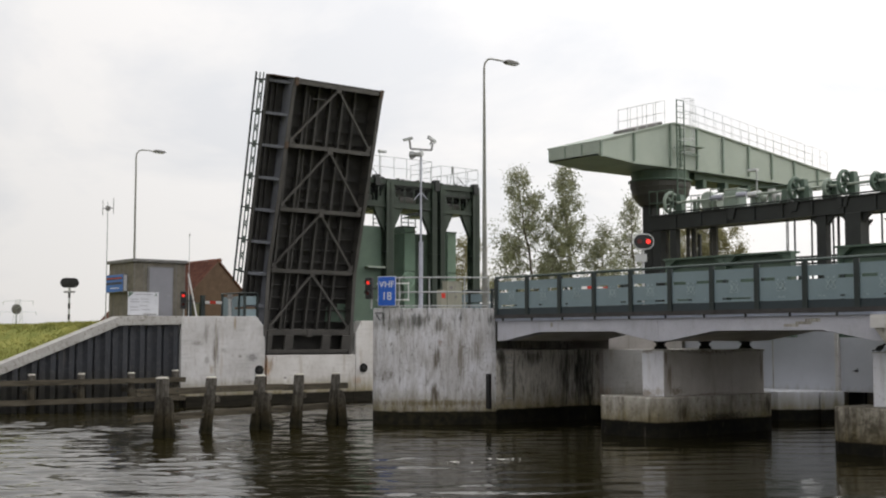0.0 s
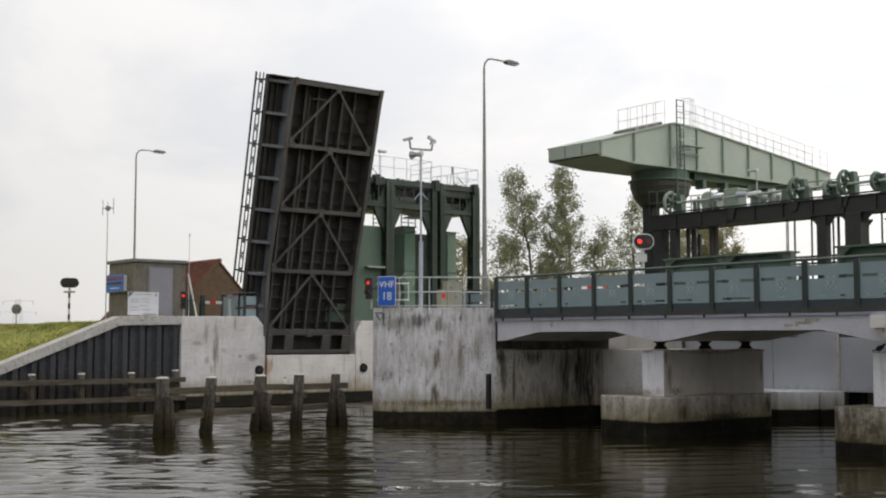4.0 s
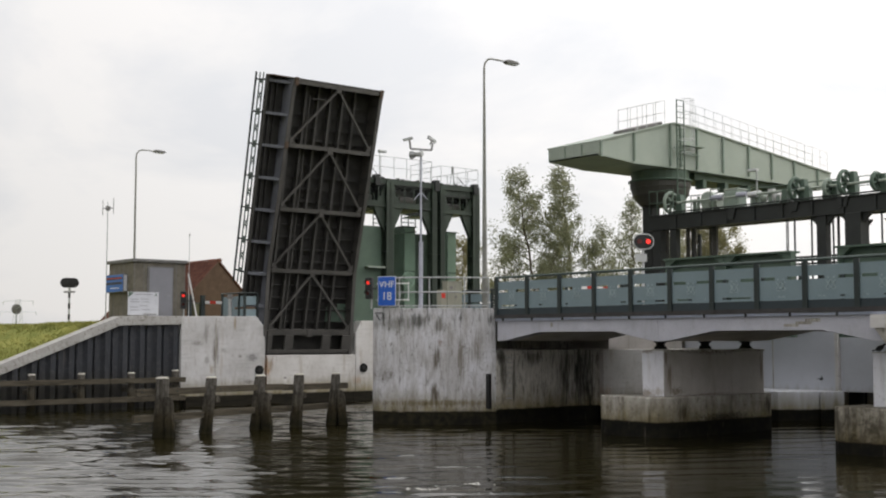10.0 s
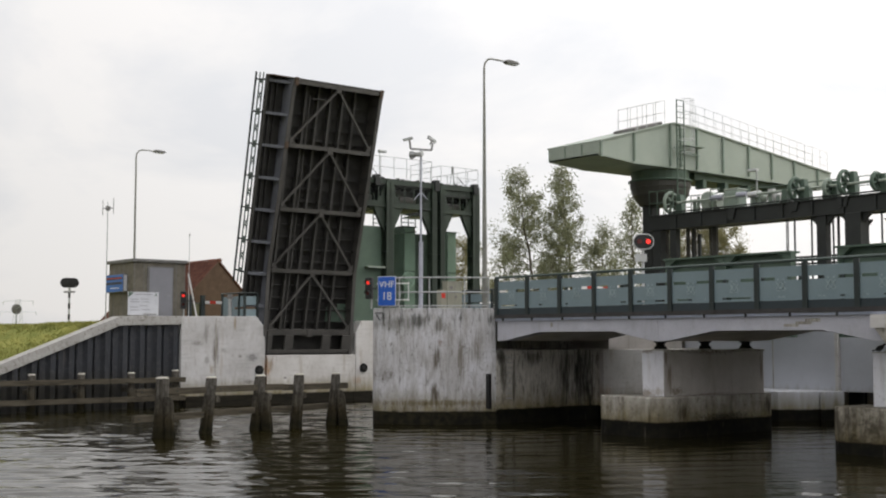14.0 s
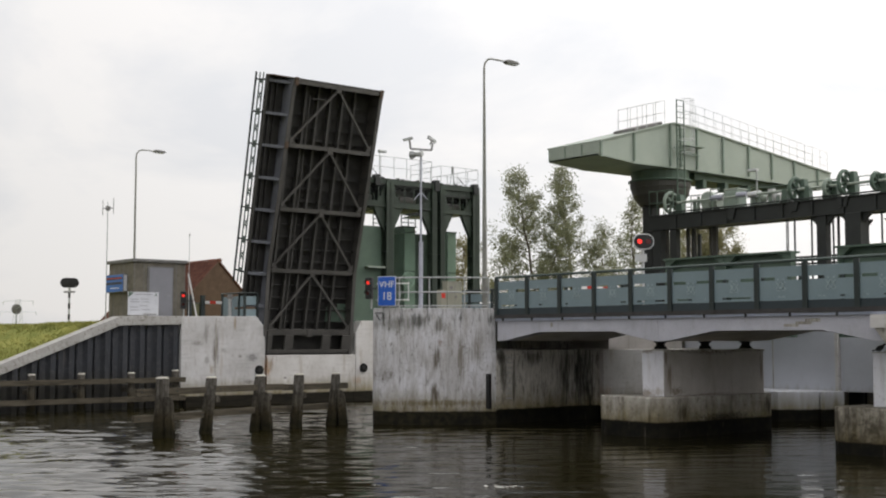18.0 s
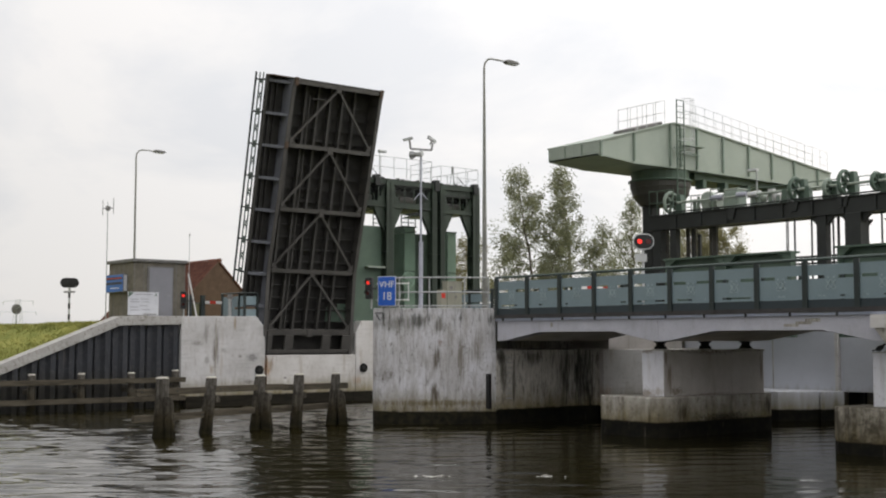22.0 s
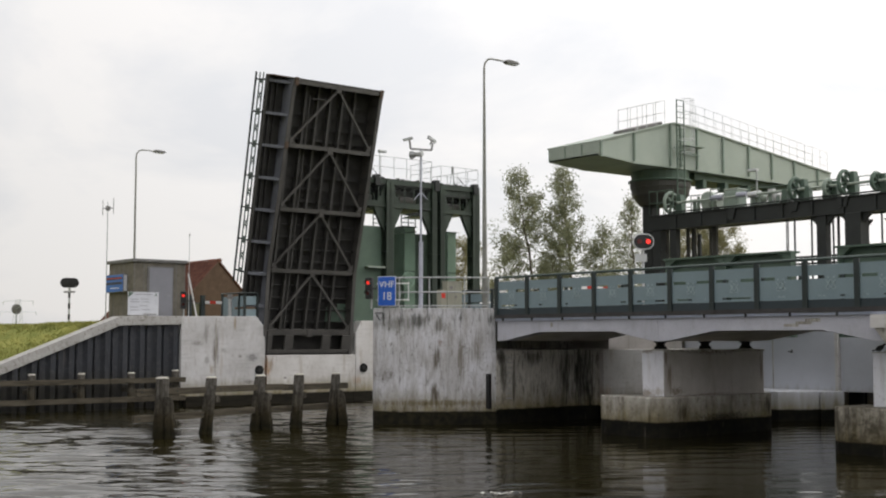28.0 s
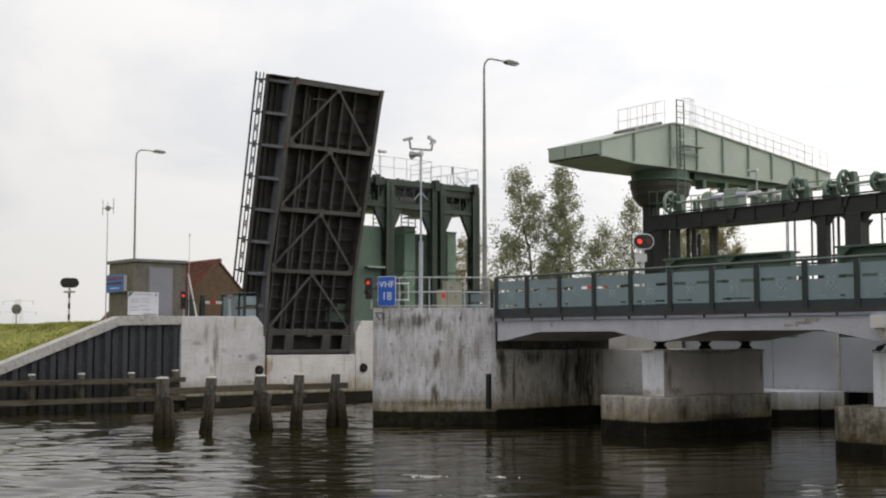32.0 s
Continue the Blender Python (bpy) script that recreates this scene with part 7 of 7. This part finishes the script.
# ---- trees ----
def build_tree(name, m, height, spread, seed, leaves, foliage, label, low=0.12, slices=5, leaf_size=0.088, lean=0.0, round_top=False):
    """An upright tree: tapered trunk, rising limbs and a loose crown in pieces that can sway."""
    rng = random.Random(seed)
    tree = thing(name, m, label, "tree", "trees behind the bridge")
    axis = [Vector((0.627 * lean * (i / 8) + rng.uniform(-0.1, 0.1), 0.779 * lean * (i / 8) + rng.uniform(-0.1, 0.1), height * i / 8)) for i in range(9)]
    tb = bmesh.new()
    for i in range(8):
        rod(axis[i], axis[i + 1], 0.16 * (1 - i / 8.6) * height / 13, 0.16 * (1 - (i + 1) / 8.6) * height / 13, seg=8, bm=tb)
    part("trunk", tb, BARK, tree)
    buckets = [([], []) for _ in range(slices)]
    lb = [bmesh.new() for _ in range(slices)]
    n_limb = int(46 * height / 14)
    for k in range(n_limb):
        f = low + (0.97 - low) * (k + rng.random() * 0.8) / n_limb
        pos = f * 8
        i = min(int(pos), 7)
        base = axis[i].lerp(axis[i + 1], pos - i)
        a = rng.uniform(0, 2 * pi)
        shape = min(1.10, (1.03 - f) * 1.25) * min(1.0, 0.78 + f * 1.8)
        if round_top:
            shape = sin(pi * min(1.0, 0.25 + f * 0.68)) ** 0.6
        reach = spread * (0.10 + 1.0 * shape) * rng.uniform(0.5, 1.12)
        rise = reach * rng.uniform(0.5, 1.1)
        tip = base + Vector((cos(a) * reach, sin(a) * reach, min(rise, height * 1.02 - base.z)))
        midp = base.lerp(tip, 0.5) + Vector((cos(a), sin(a), -0.3)) * (0.12 * reach)
        s = min(slices - 1, int((base.z + 0.4 * rise) / height * slices))
        rod(base, midp, 0.035, 0.024, seg=5, bm=lb[s])
        rod(midp, tip, 0.024, 0.008, seg=5, bm=lb[s])
        verts, faces = buckets[s]
        count = int(leaves / n_limb * (0.45 + shape))
        twigs = []
        for _ in range(7):
            t = rng.uniform(0.25, 1.08)
            q = base.lerp(midp, t * 2) if t < 0.5 else midp.lerp(tip, t * 2 - 1)
            q = q + Vector((rng.gauss(0, 0.24), rng.gauss(0, 0.24), rng.gauss(0.05, 0.28))) * (0.45 + 0.25 * reach)
            twigs.append((q, rng.uniform(0.14, 0.33)))
        for _ in range(count):
            q, r = twigs[int(rng.random() * 7)]
            p = q + Vector((rng.gauss(0, r), rng.gauss(0, r), rng.gauss(0, r * 1.15)))
            u = Vector((rng.gauss(0, 1), rng.gauss(0, 1), rng.gauss(0, 1))).normalized()
            v = u.orthogonal().normalized()
            size = leaf_size * rng.uniform(0.6, 1.25)
            c = len(verts)
            verts += [p - u * size, p + v * (size * 0.5), p + u * size, p - v * (size * 0.5)]
            faces.append((c, c + 1, c + 2, c + 3))
    crowns = []
    for s in range(slices):
        z0 = height * s / slices
        verts, faces = buckets[s]
        if not faces:
            lb[s].free()
            continue
        me = bpy.data.meshes.new("crown")
        me.from_pydata([(v.x, v.y, v.z - z0) for v in verts], [], faces)
        me.materials.append(foliage)
        ob = new("crown", me)
        ob.parent = tree
        ob.location = (0, 0, z0)
        bmesh.ops.translate(lb[s], verts=lb[s].verts, vec=(0, 0, -z0))
        part("limb", lb[s], BARK, ob)
        crowns.append((ob, z0, s / slices))
    return crowns


SWAY = []
POPLAR = "tall slender poplar with loose olive foliage swaying in the wind"
for k, (tx, ty, th, spread, seed, leaves, tilt) in enumerate(((-38.38, 38.32, 12.6, 3.0, 11, 15000, -1.9), (-36.75, 40.51, 12.8, 2.75, 12, 15000, -1.1), (-41.0, 36.9, 6.4, 2.1, 13, 3400, 0.0),
                                                               (-35.6, 42.3, 8.4, 2.2, 14, 4600, 0.0), (-37.3, 47.6, 11.4, 2.3, 15, 7000, 0.0), (-35.4, 50.2, 9.0, 1.7, 19, 5800, 0.0))):
    SWAY.append((build_tree("poplar_tree", pose(tx, ty, 3.4), th, spread, seed, leaves, FOLIAGE, POPLAR, lean=tilt, low=0.06), k + 1, 0.5 + 0.7 * k))
for k, (tx, ty, th) in enumerate(((-41.3, 58.9, 9.4), (-39.9, 60.6, 10.2), (-38.9, 62.0, 9.3))):
    SWAY.append((build_tree("leafy_tree", pose(tx, ty, 3.4), th, 1.95, 80 + k, 8200, FOLIAGE_B, "broad yellowish tree behind the gantry", round_top=True), 7 + k, 3.1 - k))
SWAY.append((build_tree("leafy_tree", pose(-38.5, 30.5, 3.4), 6.6, 1.5, 17, 4800, FOLIAGE_B, "yellowish tree behind the lifting tower", round_top=True), 7, 0.0))


# ---- birds ----
def build_swallow():
    b = thing("swallow", pose(2.3, 8, 1.8), "small dark swallow flying under the bridge", "bird")
    body = bmesh.new()
    bmesh.ops.create_uvsphere(body, u_segments=10, v_segments=7, radius=0.035, matrix=Matrix.Diagonal((2.2, 1, 0.9, 1)))
    part("body", body, BIRD, b, smooth=True)
    part("tail", prism([(-0.06, 0.012), (-0.15, 0.035), (-0.11, 0.0), (-0.15, -0.035), (-0.06, -0.012)], "z", -0.004, 0.004), BIRD, b)
    part("belly", box(-0.05, 0.05, -0.012, 0.012, -0.036, -0.028), BIRD_PALE, b)
    for s in (-1, 1):
        w = part("wing", prism([(0.04, 0.0), (0.03, s * 0.09), (-0.05, s * 0.19), (-0.02, s * 0.08), (-0.03, 0.0)], "z", -0.003, 0.003), BIRD, b)
        w.rotation_euler = (s * 0.35, 0, 0)
    return b


SWALLOW = build_swallow()


def build_pigeon():
    b = thing("pigeon", pose(13.62, 0.72, 2.52, 0, 0, 60), "dark pigeon sitting on the pier edge", "bird")
    body = bmesh.new()
    bmesh.ops.create_uvsphere(body, u_segments=12, v_segments=8, radius=0.065, matrix=Matrix.Translation((0, 0, 0.10)) @ pose(0, 0, 0, 0, -25, 0) @ Matrix.Diagonal((1.9, 1, 1, 1)))
    part("body", body, BIRD, b, smooth=True)
    head = bmesh.new()
    bmesh.ops.create_uvsphere(head, u_segments=10, v_segments=7, radius=0.035, matrix=Matrix.Translation((0.12, 0, 0.19)))
    part("head", head, BIRD, b, smooth=True)
    part("beak", rod((0.15, 0, 0.19), (0.18, 0, 0.183), 0.01, 0.002, seg=6), BIRD, b)
    part("tail", bar((-0.08, 0, 0.07), (-0.2, 0, 0.03), 0.05, 0.015), BIRD, b)
    for s in (-1, 1):
        part("leg", rod((0.0, s * 0.025, 0), (0.0, s * 0.025, 0.06), 0.006, seg=5), RUST, b)


build_pigeon()


def build_foam(seed, pieces):
    """A fleck of white foam that drifts on the water."""
    rng = random.Random(seed)
    f = thing("foam_fleck", pose(10, -12, 0.02), "small white fleck of foam drifting on the canal", "foam", "foam flecks")
    for k in range(pieces):
        along, deep = rng.gauss(0, 0.16), rng.gauss(0, 0.12)
        cx, cy = along * 0.627 - deep * 0.779, along * 0.779 + deep * 0.627
        r = rng.uniform(0.012, 0.034)
        lump = bmesh.new()
        bmesh.ops.create_icosphere(lump, subdivisions=2, radius=1.0, matrix=Matrix.Translation((cx, cy, 0)) @ Matrix.Diagonal((r * rng.uniform(0.6, 1.3), r * rng.uniform(0.8, 1.8), rng.uniform(0.006, 0.018), 1)))
        for v in lump.verts:
            v.co += Vector((rng.gauss(0, 0.006), rng.gauss(0, 0.006), rng.gauss(0, 0.002)))
        part("bubble_patch", lump, FOAM, f)
    return f


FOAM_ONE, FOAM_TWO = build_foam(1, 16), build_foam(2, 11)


# ---- what moves ----
def motions():
    # the lit lamp changes sides every 0.7 s
    left, right = pose(0.104, -0.155, 2.66), pose(0.104, 0.155, 2.66)
    rows, t, here = [(0.0, right)], 0.55, right
    while t < 31.9:
        there = left if here is right else right
        rows += [(t - 0.03, here), (t + 0.01, there)]
        here = there
        t += 0.7
    rows.append((32.0, here))
    walk(FLASH, rows)
    # drifting ripples
    walk(ripples_one, [(0.0, pose(5.5, -4.5, 0)), (8.0, pose(2.6, -2.2, 0.004)), (16.0, pose(0, 0, -0.003)), (24.0, pose(-2.8, 2.2, 0.003)), (32.0, pose(-5.5, 4.5, 0))])
    walk(ripples_two, [(0.0, pose(3.4, -2.6, 0)), (11.0, pose(1.0, -0.9, 0)), (21.0, pose(-1.2, 0.9, 0.003)), (32.0, pose(-3.4, 2.7, 0))])
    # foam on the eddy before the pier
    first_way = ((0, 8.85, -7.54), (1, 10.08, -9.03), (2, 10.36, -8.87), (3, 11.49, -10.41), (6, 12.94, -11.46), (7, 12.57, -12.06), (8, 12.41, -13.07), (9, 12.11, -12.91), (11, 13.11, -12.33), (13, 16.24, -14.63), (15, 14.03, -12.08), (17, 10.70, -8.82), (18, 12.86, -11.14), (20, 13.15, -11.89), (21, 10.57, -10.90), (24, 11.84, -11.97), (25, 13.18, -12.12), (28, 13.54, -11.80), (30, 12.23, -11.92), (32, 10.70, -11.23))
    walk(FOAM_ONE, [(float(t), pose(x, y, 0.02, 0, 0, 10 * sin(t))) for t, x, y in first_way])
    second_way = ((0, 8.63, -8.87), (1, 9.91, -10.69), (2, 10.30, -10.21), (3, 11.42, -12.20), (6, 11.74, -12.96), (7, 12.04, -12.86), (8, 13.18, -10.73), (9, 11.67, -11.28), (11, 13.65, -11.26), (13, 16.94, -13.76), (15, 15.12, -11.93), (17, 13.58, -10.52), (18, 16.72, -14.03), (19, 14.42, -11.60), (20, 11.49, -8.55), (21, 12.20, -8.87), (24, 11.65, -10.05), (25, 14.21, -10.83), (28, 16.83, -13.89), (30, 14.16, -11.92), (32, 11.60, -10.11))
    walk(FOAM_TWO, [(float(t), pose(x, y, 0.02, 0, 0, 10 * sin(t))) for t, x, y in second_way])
    # trees in the wind
    for crowns, seed, shift in SWAY:
        rng = random.Random(seed * 7 + 1)
        gust = [rng.uniform(-1, 1) for _ in range(40)]
        for ob, z0, f in crowns:
            rows = []
            for k in range(33):
                t = 32.0 * k / 32
                g = gust[k] * 0.7 + 0.5 * sin(t * 0.9 + shift)
                flutter = sin(t * 4.1 + 2.0 * f + shift) * 0.35
                dx, dy = 0.16 * f * (g + flutter * 0.5), 0.20 * f * (g + flutter * 0.5)
                rows.append((t, pose(dx, dy, z0, -(0.5 + 1.3 * f) * (g + flutter), (0.4 + 1.1 * f) * (g + flutter), 0.8 * flutter)))
            walk(ob, rows)
    # the swallow flits out from behind the pier and back
    rest = (2.3, 8.0, 1.8)
    seen = [(0.0, 8.95, 7.0, 1.85), (10.0, 7.67, 7.0, 1.57), (17.0, 8.42, 7.0, 2.73), (19.0, 7.62, 7.0, 1.95), (25.0, 7.07, 7.0, 1.79), (28.0, 6.57, 7.0, 2.43)]
    rows = []
    for t, x, y, z in seen:
        if t > 0.5:
            rows += [(t - 0.8, pose(*rest, 0, 0, 20)), (t - 0.4, pose((x + rest[0]) / 2, 7.6, z - 0.2, 10, 0, -20))]
        rows += [(t, pose(x, y, z, 12, 0, 15)), (t + 0.4, pose((x + rest[0]) / 2, 7.5, z + 0.1, -14, 0, 60)), (t + 0.8, pose(*rest, 0, 0, 20))]
    rows.append((32.0, pose(*rest, 0, 0, 20)))
    walk(SWALLOW, rows)


motions()
